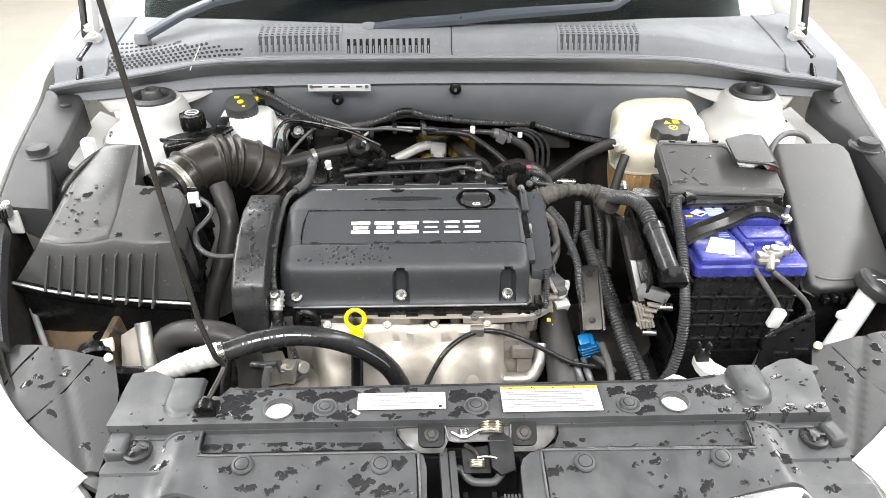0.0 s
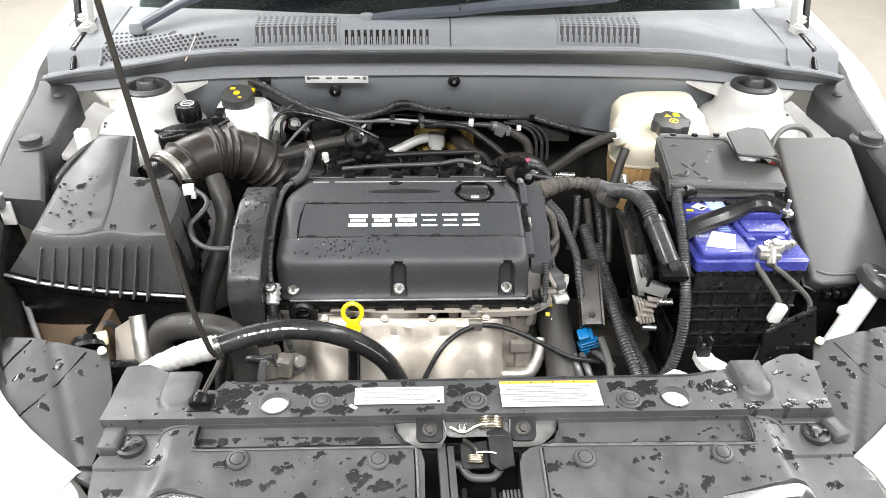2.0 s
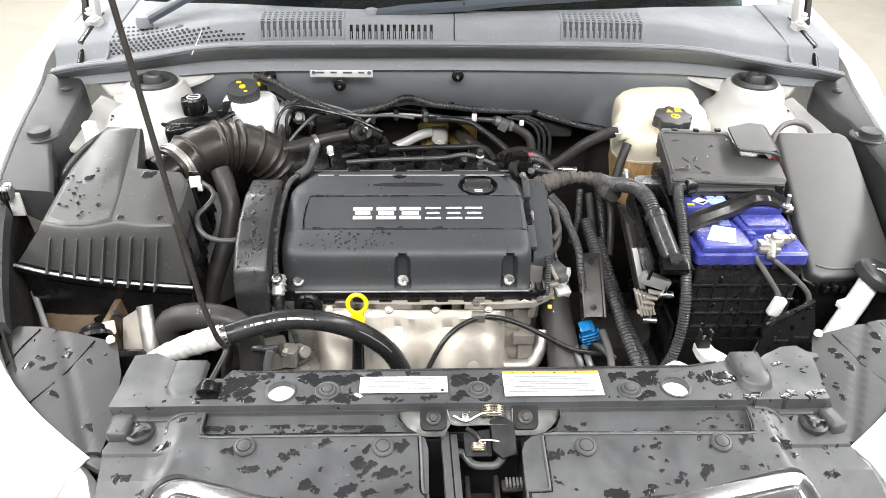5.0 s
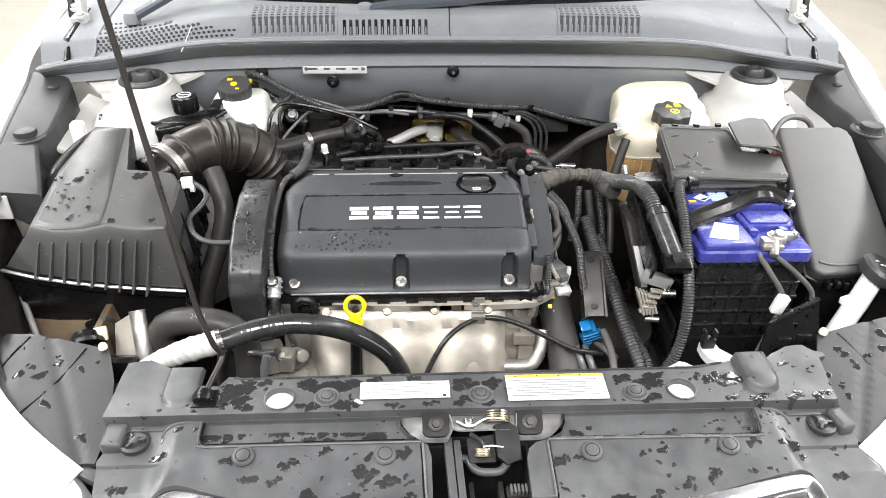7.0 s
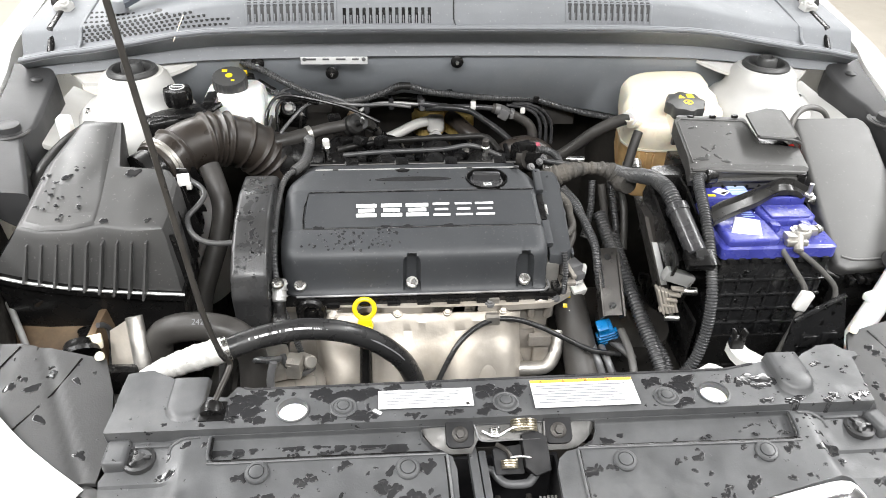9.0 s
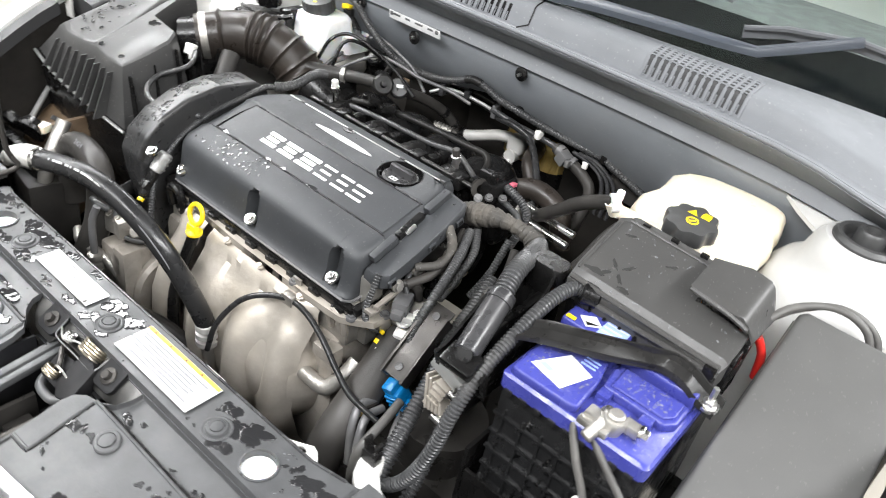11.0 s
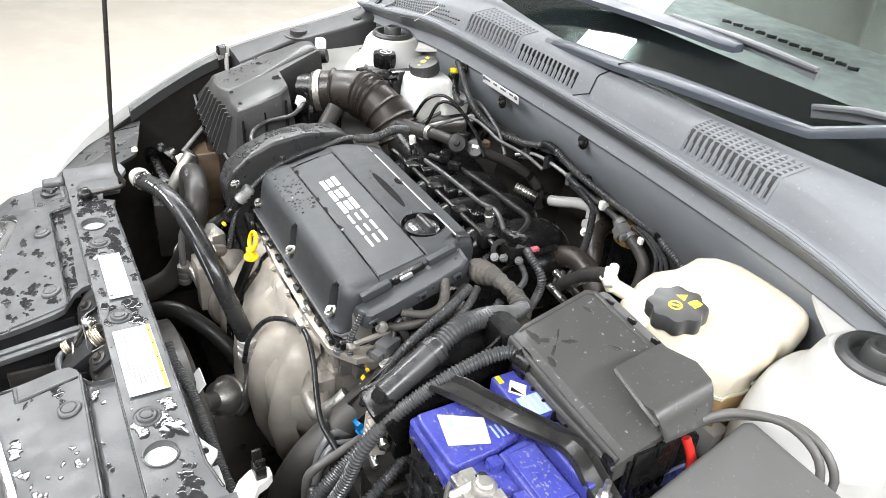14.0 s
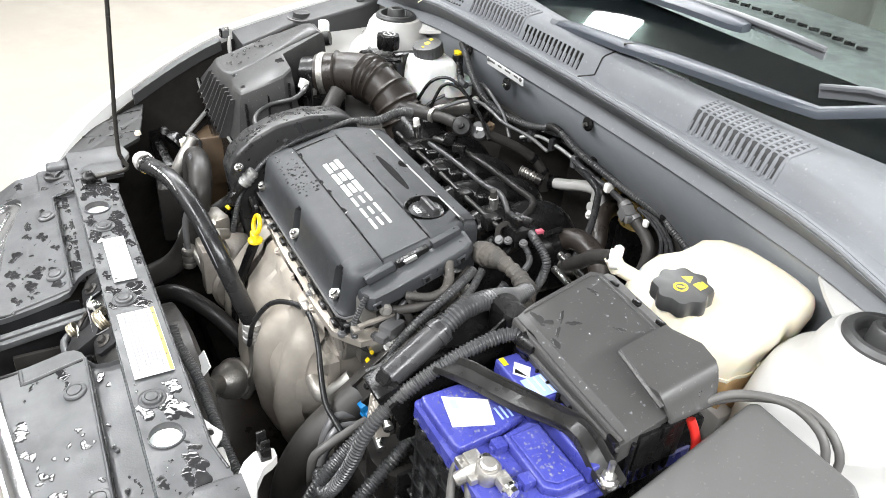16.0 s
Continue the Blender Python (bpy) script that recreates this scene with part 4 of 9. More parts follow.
# black lines paint the shade in the gaps beside the ribs
for pts in ([(-0.337, -0.024), (-0.337, -0.046), (-0.333, -0.0508), (-0.327, -0.0522), (-0.2, -0.0522), (-0.08, -0.0526)], [(0.345, -0.024), (0.345, -0.049), (0.341, -0.0548), (0.334, -0.0566), (0.2, -0.0554), (0.092, -0.0545)],
            [(-0.0745, -0.0588), (-0.073, -0.09), (-0.0715, -0.128), (-0.065, -0.131)], [(0.0818, -0.060), (0.0823, -0.09), (0.0828, -0.126), (0.078, -0.1305), (0.054, -0.1315)]):
    part("panel_gap", tube([(x, y, panel_z(x, y) - 0.0006) for x, y in pts], 0.0013, 6, step=0.006), M_BLACK, front)
part("panel_edge", tube([(-0.31, 0.0425, 0.8002), (-0.30, 0.0395, 0.8002), (0.0, 0.0412, 0.8002), (0.29, 0.0425, 0.8002), (0.33, 0.0505, 0.8002)], 0.0017, 8, smooth=False), M_CONDUIT, front)
part("panel_ledge", box((-0.404, -0.0275, 0.7825), (0.040, 0.006, 0.006), 0.0015), M_TRIM, front)
part("panel_ledge", box((0.410, -0.0285, 0.7825), (0.046, 0.007, 0.006), 0.0015), M_TRIM, front)
for x in (-0.249, 0.261):
    part("locating_pad", lathe([(0.021, 0.0), (0.021, 0.003), (0.018, 0.004), (0.001, 0.0045)], Matrix.Translation((x, 0.003, 0.789)), 24), M_MILK, front, "white round locating pad")
    part("hole_rim", lathe([(0.0175, 0.798), (0.0195, 0.798), (0.0195, 0.8018), (0.0178, 0.8022), (0.0172, 0.8)], Matrix.Translation((x, 0.003, 0)), 28, cap=False), M_TRIM, front)
for x, y in ((-0.190, 0.004), (0.003, 0.002), (0.200, 0.0)):
    c = part("push_clip", lathe([(0.016, -0.002), (0.016, 0.0008), (0.0145, 0.0014), (0.0135, 0.0006)], Matrix.Translation((x, y, 0.8005)), 22), M_TRIM, front)
    part("clip_head", pushclip((x, y, 0.8015), r=0.0115), M_TRIM, c)
for x, y in ((-0.284, -0.069), (-0.117, -0.072), (0.131, -0.075), (0.300, -0.072)):
    part("push_clip", pushclip((x, y, panel_z(x, y) + 0.0012), (0, -0.16, 1), r=0.0135), M_TRIM, front)
for x in (-0.416, 0.428):
    zc = panel_z(x, -0.044)
    c = part("panel_clip", lathe([(0.018, -0.003), (0.018, 0.003), (0.0145, 0.0045), (0.0135, 0.0015), (0.008, 0.0015), (0.006, 0.006), (0.001, 0.0065)], Matrix.Translation((x, -0.044, zc)), 20), M_BLACKWET, front, "black panel clip")
    for k in range(3):
        part("clip_wing", box((x + 0.008 * math.cos(k * 2.1), -0.044 + 0.008 * math.sin(k * 2.1), zc + 0.004), (0.010, 0.004, 0.004), 0.001, rot=(0, 0, k * 120)), M_BLACKWET, c)
part("corner_block", box((-0.441, -0.038, 0.781), (0.026, 0.036, 0.020), 0.006, 3), M_TRIM, front)
part("corner_block", box((0.453, -0.041, 0.781), (0.022, 0.034, 0.020), 0.006, 3, rot=(0, 0, 12)), M_TRIM, front)
lab = part("spec_label", box((-0.0925, 0.0108, 0.8028), (0.113, 0.029, 0.0012), 0.0004), M_LABEL, front, "white paper label with fine grey print")
for i in range(5):
    part("print_bar", box((-0.098 + 0.004 * (i % 2), 0.0205 - i * 0.0045, 0.8036), (0.094 - 0.012 * (i % 3), 0.0012, 0.0004), 0), M_PRINT, lab)
part("print_frame", box((-0.043, -0.0005, 0.8036), (0.004, 0.004, 0.0004), 0), M_DARKSTEEL, lab)
lab = part("warning_label", box((0.1005, 0.0105, 0.8026), (0.128, 0.045, 0.0012), 0.0004), M_LABEL, front, "white warning label with an orange header")
part("header_bar", box((0.1005, 0.0301, 0.8034), (0.127, 0.0045, 0.0004), 0), M_ORANGE, lab)
for i in range(4):
    part("warning_sign", prism([(0.048 + i * 0.028, 0.0287), (0.052 + i * 0.028, 0.0287), (0.050 + i * 0.028, 0.0315)], 0.8036, 0.8039, 0), M_DARKSTEEL, lab)
for i in range(7):
    part("print_bar", box((0.098 - 0.005 * (i % 2), 0.0225 - i * 0.0045, 0.8034), (0.112 - 0.014 * (i % 3), 0.0015, 0.0005), 0), M_PRINT, lab)
part("scrap", box((-0.150, -0.006, 0.8012), (0.011, 0.0045, 0.001), 0.0003, rot=(0, 0, -35)), M_LABEL, front, "small white paper scrap stuck to the panel")

# standing water on the panel: patches with shapes of their own, and beads
rng = random.Random(7)


def puddle(x, y, r, zf, rng, long=1.0, turn=0.0, h=0.0009):
    """A flat patch of water with a ragged, rounded rim."""
    sx, sy = rng.uniform(0, 40), rng.uniform(0, 40)
    n = 56
    bm = bmesh.new()
    rings = []
    for f, z in ((1.0, -0.0002), (0.985, h * 0.55), (0.93, h * 0.9), (0.82, h), (0.4, h)):
        ring = []
        for i in range(n):
            t = 2 * math.pi * i / n
            a, b = math.cos(t), math.sin(t)
            q = r * max(0.22, 1 + 0.7 * noise.noise((sx + 0.9 * a, sy + 0.9 * b, 0)) + 0.35 * noise.noise((sx + 1.9 * a, sy + 1.9 * b, 7)) + 0.10 * noise.noise((sx + 4 * a, sy + 4 * b, 3)) + 0.03 * noise.noise((sx + 9 * a, sy + 9 * b, 5)))
            q = q * f if f < 0.8 else max(q - (1 - f) * 0.006, q * 0.5)
            u, v = q * math.cos(t) * long, q * math.sin(t)
            px, py = x + u * math.cos(turn) - v * math.sin(turn), y + u * math.sin(turn) + v * math.cos(turn)
            ring.append(bm.verts.new((px, py, zf(px, py) + z)))
        rings.append(ring)
    for a, b in zip(rings, rings[1:]):
        for i in range(n):
            bm.faces.new((a[i], a[(i + 1) % n], b[(i + 1) % n], b[i]))
    bm.faces.new(rings[-1])
    return bm


def pool(x, y, r, zf, rng):
    """A larger patch of water, run together from a few smaller ones."""
    out, turn = [], rng.uniform(-0.4, 0.9)
    for k in range(5):
        d, a = r * (0.95 if k else 0.0), turn + rng.uniform(-0.5, 0.5) + math.pi * k
        out.append(puddle(x + d * math.cos(a) * rng.uniform(0.5, 1.5), y + d * math.sin(a) * rng.uniform(0.5, 1.2), r * rng.uniform(0.35, 0.75), zf, rng, rng.uniform(0.9, 1.7), rng.uniform(-0.4, 1.0), rng.uniform(0.0007, 0.0010)))
    return join(*out)


FLOOR_Z = lambda x, y: panel_z(x, -0.04) - 0.0076
OFF = [circle(-0.249, 0.003, 0.021), circle(0.261, 0.002, 0.021), [(-0.152, -0.006), (-0.152, 0.028), (-0.033, 0.028), (-0.033, -0.006)], [(0.033, -0.015), (0.033, 0.036), (0.168, 0.036), (0.168, -0.015)],
       circle(-0.190, 0.004, 0.018), circle(0.003, 0.002, 0.018), circle(0.2, 0.0, 0.018), circle(-0.284, -0.069, 0.014), circle(-0.117, -0.072, 0.014), circle(0.131, -0.075, 0.014), circle(0.300, -0.072, 0.014)]


def free(x, y, r):
    return inside((x, y), PANEL) and not any(inside((x + r * a, y + r * b), o) for o in OFF for a, b in ((0, 0), (0.8, 0), (-0.8, 0), (0, 0.8), (0, -0.8)))


films = []
for x, y, r in ((-0.205, 0.022, 0.015), (-0.168, 0.024, 0.012), (-0.205, -0.011, 0.009), (-0.172, -0.010, 0.008), (-0.296, 0.022, 0.012), (-0.322, 0.004, 0.012), (-0.13, 0.034, 0.006), (-0.08, 0.034, 0.006), (-0.06, -0.011, 0.006), (-0.11, -0.012, 0.006), (-0.012, 0.018, 0.010), (0.018, 0.024, 0.008), (0.22, 0.020, 0.012), (0.215, -0.010, 0.008), (0.31, 0.022, 0.009),
                        (-0.302, 0.006, 0.010), (-0.292, -0.012, 0.007), (-0.310, 0.020, 0.010), (-0.272, 0.031, 0.006), (-0.218, 0.026, 0.007), (-0.217, -0.010, 0.006), (-0.166, 0.020, 0.008), (-0.168, -0.010, 0.006),
                        (-0.372, 0.020, 0.011), (-0.02, 0.027, 0.008), (-0.022, -0.008, 0.007), (0.020, 0.022, 0.008), (0.012, -0.014, 0.005), (0.188, 0.026, 0.008), (0.222, 0.014, 0.011), (0.222, -0.012, 0.005),
                        (0.331, 0.014, 0.011), (0.288, 0.026, 0.005), (0.320, -0.013, 0.006), (0.405, -0.012, 0.008), (0.440, -0.011, 0.008), (0.36, -0.013, 0.007), (0.41, 0.045, 0.005), (0.385, 0.033, 0.006)):
    films.append(pool(x, y, r, panel_z, rng))
for x, y, r in ((-0.322, -0.038, 0.011), (-0.300, -0.030, 0.010), (-0.268, -0.029, 0.009), (-0.245, -0.034, 0.007), (-0.208, -0.033, 0.011), (-0.178, -0.036, 0.011), (-0.150, -0.033, 0.011), (-0.124, -0.036, 0.012), (-0.135, -0.046, 0.005),
                        (-0.21, -0.045, 0.005), (-0.245, -0.046, 0.004), (-0.185, -0.047, 0.004), (0.128, -0.034, 0.006), (0.118, -0.046, 0.005), (0.236, -0.030, 0.005), (0.335, -0.030, 0.006), (0.20, -0.030, 0.004)):
    films.append(pool(x, y, r, FLOOR_Z, rng))
for x, y, r in ((-0.104, -0.073, 0.008), (-0.140, -0.093, 0.010), (-0.115, -0.105, 0.009), (-0.189, -0.066, 0.006), (-0.20, -0.120, 0.008), (-0.160, -0.125, 0.008), (-0.23, -0.079, 0.007), (-0.245, -0.100, 0.006), (-0.275, -0.098, 0.006),
                        (-0.298, -0.073, 0.006), (-0.385, -0.063, 0.006), (-0.425, -0.100, 0.007), (-0.13, -0.128, 0.007), (-0.09, -0.125, 0.006),
                        (0.192, -0.079, 0.006), (0.221, -0.074, 0.008), (0.331, -0.068, 0.010), (0.376, -0.070, 0.012), (0.388, -0.085, 0.006), (0.275, -0.066, 0.005), (0.272, -0.110, 0.011), (0.238, -0.116, 0.010), (0.32, -0.104, 0.006),
                        (0.200, -0.132, 0.010), (0.16, -0.136, 0.008), (0.094, -0.084, 0.006), (0.116, -0.082, 0.004), (0.425, -0.110, 0.009), (0.432, -0.074, 0.004), (0.455, -0.045, 0.006)):
    films.append(pool(x, y, r * (0.62 if x > 0.18 else 1.0), panel_z, rng))
for _ in range(330):
    left = rng.random() < 0.6
    x = rng.uniform(-0.40, -0.08) if left else rng.uniform(0.08, 0.46)
    y = rng.uniform(-0.135, 0.04) if left or rng.random() < 0.5 else rng.uniform(-0.05, 0.04)
    r = rng.uniform(0.0012, 0.0036 if left else 0.0026)
    trough = any(inside((x, y), [(a, b + (0.004 if b > -0.03 else -0.004)) for a, b in s]) for s in (SLOT_L, SLOT_R))
    if trough and not -0.05 < y < -0.025:
        continue
    if free(x, y, r) and noise.noise((x * 11, y * 11, 0.3)) > -0.1 and not (-0.024 < y < -0.016):
        if not trough and -0.064 < y < -0.05:
            continue
        films.append(puddle(x, y, r, FLOOR_Z if trough else panel_z, rng, rng.uniform(1, 2.4), rng.uniform(-0.5, 1.2), 0.0007))
tagged(part("standing_water", join(*films), M_FILM, front, "dark shiny standing water"), kind="stuff")
spots = []
for _ in range(420):
    x, y = rng.uniform(-0.44, 0.45), rng.choice((rng.uniform(-0.13, 0.035), rng.uniform(-0.018, 0.035)))
    if free(x, y, 0.001) and not -0.064 < y < -0.016 and noise.noise((x * 9, y * 9, 0.3)) > -0.12:
        spots.append(((x, y, panel_z(x, y)), (0, 0, 1)))
tagged(part("spray", beads(spots, rng, 0.0005, 0.0014), M_WATER, front, "clear fine water spray"), kind="stuff")

films = []
for _ in range(70):
    side = rng.choice((-1, 1))
    x, y = rng.uniform(0.48, 0.60), rng.uniform(-0.03, 0.11)
    if y > (x - 0.48) * 0.75 - 0.03 and noise.noise((x * 12, y * 12, side)) > -0.05:
        films.append(puddle(side * x, y, rng.uniform(0.0015, 0.006), lamp_z, rng, rng.uniform(1, 1.8), rng.uniform(-0.6, 0.6), 0.0007))
tagged(part("standing_water", join(*films), M_FILM, car, "dark shiny water spots"), kind="stuff")

# bonnet catch in the middle of the panel, on a plate that leans forward
catch = thing("bonnet_latch", (0.01, -0.05, 0.60), "pale steel bonnet latch with coil springs and black bolt pads", "latch")
LM = pose(0.004, -0.0310, 0.7815, 33, 0, 0)
at = lambda *p: tuple(LM @ Vector(p))


def latch_plate():
    """Bowed plate with round lower shoulders and a cut-away middle."""
    bm, rows, cols = bmesh.new(), 12, 28
    grid = []
    for side in (0, 1):
        for i in range(rows + 1):
            line = []
            for j in range(cols + 1):
                x = -0.106 + 0.211 * j / cols
                low = -0.020 + 0.030 * max(0.0, (abs(x) - 0.066) / 0.039) ** 2.4
                low = max(low, -0.006) if abs(x) < 0.042 else low
                y = 0.036 + (low - 0.036) * i / rows
                z = -5.0 * (y - 0.006) ** 2 - 0.0022 * max(0.0, (abs(x) - 0.09) / 0.013) ** 2 - 0.0012 * side
                line.append(bm.verts.new((x, y, z)))
            grid.append(line)
    n = rows + 1
    for i in range(rows):
        for j in range(cols):
            for k in (0, n):
                bm.faces.new((grid[k + i][j], grid[k + i + 1][j], grid[k + i + 1][j + 1], grid[k + i][j + 1]))
    for i in range(rows):
        for j in (0, cols):
            bm.faces.new((grid[i][j], grid[i + 1][j], grid[n + i + 1][j], grid[n + i][j]))
    for j in range(cols):
        for i in (0, rows):
            bm.faces.new((grid[i][j], grid[i][j + 1], grid[n + i][j + 1], grid[n + i][j]))
    bmesh.ops.recalc_face_normals(bm, faces=bm.faces)
    return moved(bm, LM)


part("latch_plate", latch_plate(), M_PALESTEEL, catch, "bowed pale steel plate")
for x in (-0.059, 0.057):
    b = part("bolt_pad", prism(rrect(x, 0.005, 0.033, 0.038, 0.008), -0.004, 0.005, 0.0015, m=LM), M_PAD, catch, "black bolt pad")
    part("washer", lathe([(0.0095, 0.004), (0.0095, 0.0065), (0.0085, 0.0072), (0.001, 0.0072)], LM @ Matrix.Translation((x, 0.001, 0)), 18), M_DARKSTEEL, b)
    part("bolt", hexbolt(at(x, 0.001, 0.0075), tuple(Vector(at(0, 0, 1)) - Vector(at(0, 0, 0))), r=0.0054, h=0.005, washer=False), M_DARKSTEEL, b)
part("spring_wire", tube([at(-0.042, 0.012, 0.005), at(-0.0395, 0.002, 0.007), at(-0.037, -0.006, 0.008), at(-0.028, -0.0085, 0.008), at(0.0, -0.008, 0.008), at(0.034, -0.008, 0.008), at(0.0395, -0.004, 0.007), at(0.041, 0.012, 0.005)], 0.0010, 8, step=0.004), M_GREYSTEEL, catch, "grey bent spring wire")


def coil(c, r, turns, h, wr):
    return tube([at(c[0] + r * math.cos(k * math.pi / 5), c[1] + h * k / (turns * 10), c[2] + r * math.sin(k * math.pi / 5)) for k in range(turns * 10 + 1)], wr, 6, step=0.004)


part("coil_spring", coil((0.017, 0.001, 0.004), 0.0145, 5, 0.015, 0.0014), M_BRASS, catch, "brassy coil spring")
part("coil_spring", coil((-0.019, -0.004, 0.008), 0.0052, 5, 0.011, 0.0011), M_STEEL, catch)
part("coil_spring", coil((-0.004, -0.040, 0.006), 0.0088, 4, 0.010, 0.0013), M_BRASS, catch, "brassy coil spring")
part("spring_leg", tube([at(-0.034, 0.003, 0.011), at(-0.018, -0.004, 0.013), at(0.0, 0.004, 0.015), at(0.016, 0.006, 0.014)], 0.0013, 6, step=0.004), M_STEEL, catch)
part("spring_leg", tube([at(-0.003, -0.028, 0.009), at(0.008, -0.027, 0.010), at(0.022, -0.029, 0.009)], 0.0013, 6, step=0.004), M_STEEL, catch)
part("latch_housing", join(prism([(0.012, -0.002), (0.030, 0.002), (0.042, -0.006), (0.044, -0.044), (0.026, -0.05), (0.014, -0.04)], -0.012, 0.009, 0.002, m=LM), prism([(-0.022, -0.016), (0.012, -0.012), (0.014, -0.046), (-0.020, -0.046)], -0.012, 0.001, 0.002, m=LM)), M_PAD, catch)
part("catch_hook", tube([at(-0.018, -0.012, 0.006), at(-0.006, -0.02, 0.008), at(-0.002, -0.028, 0.006)], 0.003, 8), M_DARKSTEEL, catch)
part("cable_rail", join(box((-0.0385, -0.098, 0.7555), (0.010, 0.125, 0.010), 0.002, rot=(7, 0, 2)), box((-0.0275, -0.098, 0.7545), (0.009, 0.118, 0.008), 0.002, rot=(7, 0, 2)), box((-0.034, -0.098, 0.751), (0.020, 0.12, 0.004), 0.001, rot=(7, 0, 2))), M_TRIM, catch, "grey plastic cable rail")
part("guard_loop", tube([(-0.026, -0.058, 0.752), (-0.018, -0.059, 0.752), (-0.012, -0.070, 0.751), (-0.004, -0.077, 0.750), (0.010, -0.0785, 0.750), (0.022, -0.077, 0.750), (0.030, -0.068, 0.751), (0.036, -0.060, 0.752), (0.050, -0.059, 0.754)], 0.0052, 10), M_TRIM, catch, "grey plastic guard loop")
well = join(box((-0.005, -0.045, 0.70), (0.13, 0.004, 0.12), 0), box((-0.066, -0.11, 0.705), (0.004, 0.12, 0.12), 0.001), box((0.056, -0.11, 0.705), (0.004, 0.12, 0.12), 0.001), box((-0.005, -0.11, 0.65), (0.125, 0.13, 0.004), 0))
part("latch_well", well, M_PAD, catch, "black well below the latch")
for k in range(6):
    part("rib", box((0.034 + k * 0.0045, -0.094, 0.737), (0.0028, 0.012, 0.006), 0.0006), M_GREYSTEEL, catch)
part("latch_bracket", join(box((0.044, -0.094, 0.731), (0.032, 0.016, 0.006), 0.002), box((0.022, -0.11, 0.71), (0.006, 0.06, 0.05), 0.001), box((-0.014, -0.11, 0.71), (0.006, 0.06, 0.05), 0.001)), M_DARKSTEEL, catch)
part("striker_block", join(box((0.004, -0.105, 0.70), (0.030, 0.03, 0.03), 0.004), box((0.004, -0.122, 0.69), (0.034, 0.004, 0.035), 0.001)), M_DARKSTEEL, catch)

# stay that holds the bonnet up
stay = thing("bonnet_stay", (-0.34, 0.012, 0.79), "black steel bonnet stay rod standing in its grommet", "stay rod")
part("stay_rod", tube([(-0.341, 0.010, 0.806), (-0.334, 0.036, 0.812), (-0.328, 0.058, 0.818), (-0.3275, 0.063, 0.826), (-0.333, 0.0545, 0.845), (-0.345, 0.058, 0.90), (-0.350, 0.062, 0.94), (-0.38, 0.089, 1.2), (-0.427, 0.129, 1.60), (-0.452, 0.151, 1.80), (-0.474, 0.169, 1.99)], 0.0036, 10, step=0.012), M_DARKSTEEL, stay)
part("grommet", join(lathe([(0.013, 0.0), (0.014, 0.006), (0.011, 0.014), (0.006, 0.016), (0.001, 0.016)], pose(-0.341, 0.004, 0.805, -70, 0, 0) @ Matrix.Translation((0, 0, -0.006)), 18), box((-0.341, 0.006, 0.799), (0.03, 0.03, 0.006), 0.002)), M_BLACK, stay)

# ---- engine ----
engine = thing("engine", (-0.08, 0.36, 0.22), "grimy four-cylinder petrol engine with a dusty aluminium head", "engine")
part("block", join(box((-0.09, 0.36, 0.46), (0.40, 0.22, 0.48), 0.02), box((-0.09, 0.33, 0.26), (0.34, 0.2, 0.1), 0.02)), M_DIRTYALU, engine, "grimy dark cast block")
part("cylinder_head", join(box((-0.085, 0.365, 0.725), (0.40, 0.205, 0.07), 0.006), box((0.118, 0.37, 0.745), (0.024, 0.17, 0.11), 0.005), box((0.135, 0.33, 0.735), (0.02, 0.04, 0.03), 0.005), box((0.136, 0.41, 0.77), (0.02, 0.03, 0.03), 0.004), *[rod((0.125, 0.30 + i * 0.05, 0.735), (0.15, 0.30 + i * 0.05, 0.735), 0.012, 12) for i in range(4)]), M_ALU, engine, "dusty cast aluminium cylinder head")
part("head_gasket_rail", join(box((-0.083, 0.264, 0.7525), (0.412, 0.012, 0.020), 0.002), box((0.125, 0.366, 0.760), (0.012, 0.21, 0.012), 0.003), *[box((-0.26 + i * 0.045, 0.257, 0.752), (0.02, 0.008, 0.008), 0.002) for i in range(9)]), M_BLACK, engine)
part("gearbox", join(box((0.27, 0.36, 0.44), (0.26, 0.26, 0.34), 0.05), rod((0.27, 0.30, 0.55), (0.27, 0.30, 0.66), 0.06, 20)), M_DARKSTEEL, engine, "grimy dark gearbox housing")
for x, y in ((-0.262, 0.262), (-0.097, 0.262), (0.073, 0.262)):
    part("cover_bolt", hexbolt((x, y + 0.006, 0.783), (0, -0.55, 0.85), 0.0062, 0.006), M_STEEL, engine, "bright steel bolt")
for x in (-0.215, -0.12, -0.045, 0.04):
    part("manifold_nut", hexbolt((x, 0.247, 0.741), (0, -0.6, 0.8), 0.0045, 0.004), M_SHIELD, engine)


def shield_z(u):
    return [(0.264, 0.742), (0.252, 0.739), (0.240, 0.728), (0.236, 0.712), (0.222, 0.698), (0.200, 0.672), (0.188, 0.630), (0.182, 0.57), (0.19, 0.50), (0.215, 0.44)]


rings = []
for i in range(61):
    x = -0.243 + i * 0.312 / 60
    e = max(0, (x - 0.03) / 0.04) ** 2 + max(0, (-0.215 - x) / 0.03) ** 2
    row = []
    for k, (y, z) in enumerate(shield_z(0)):
        lobe = 0.015 * math.cos((x + 0.205) * 2 * math.pi / 0.088) * min(1, max(0, (k - 3) / 3))
        wob = 0.0050 * noise.noise((x * 22, y * 22, z * 22)) + 0.0008 * noise.noise((x * 90, y * 60, z * 60))
        row.append((x, y - lobe * 0.8 + wob + e * 0.028 * k / 4, z + wob * 0.5 - e * 0.006))
    rings.append(row)
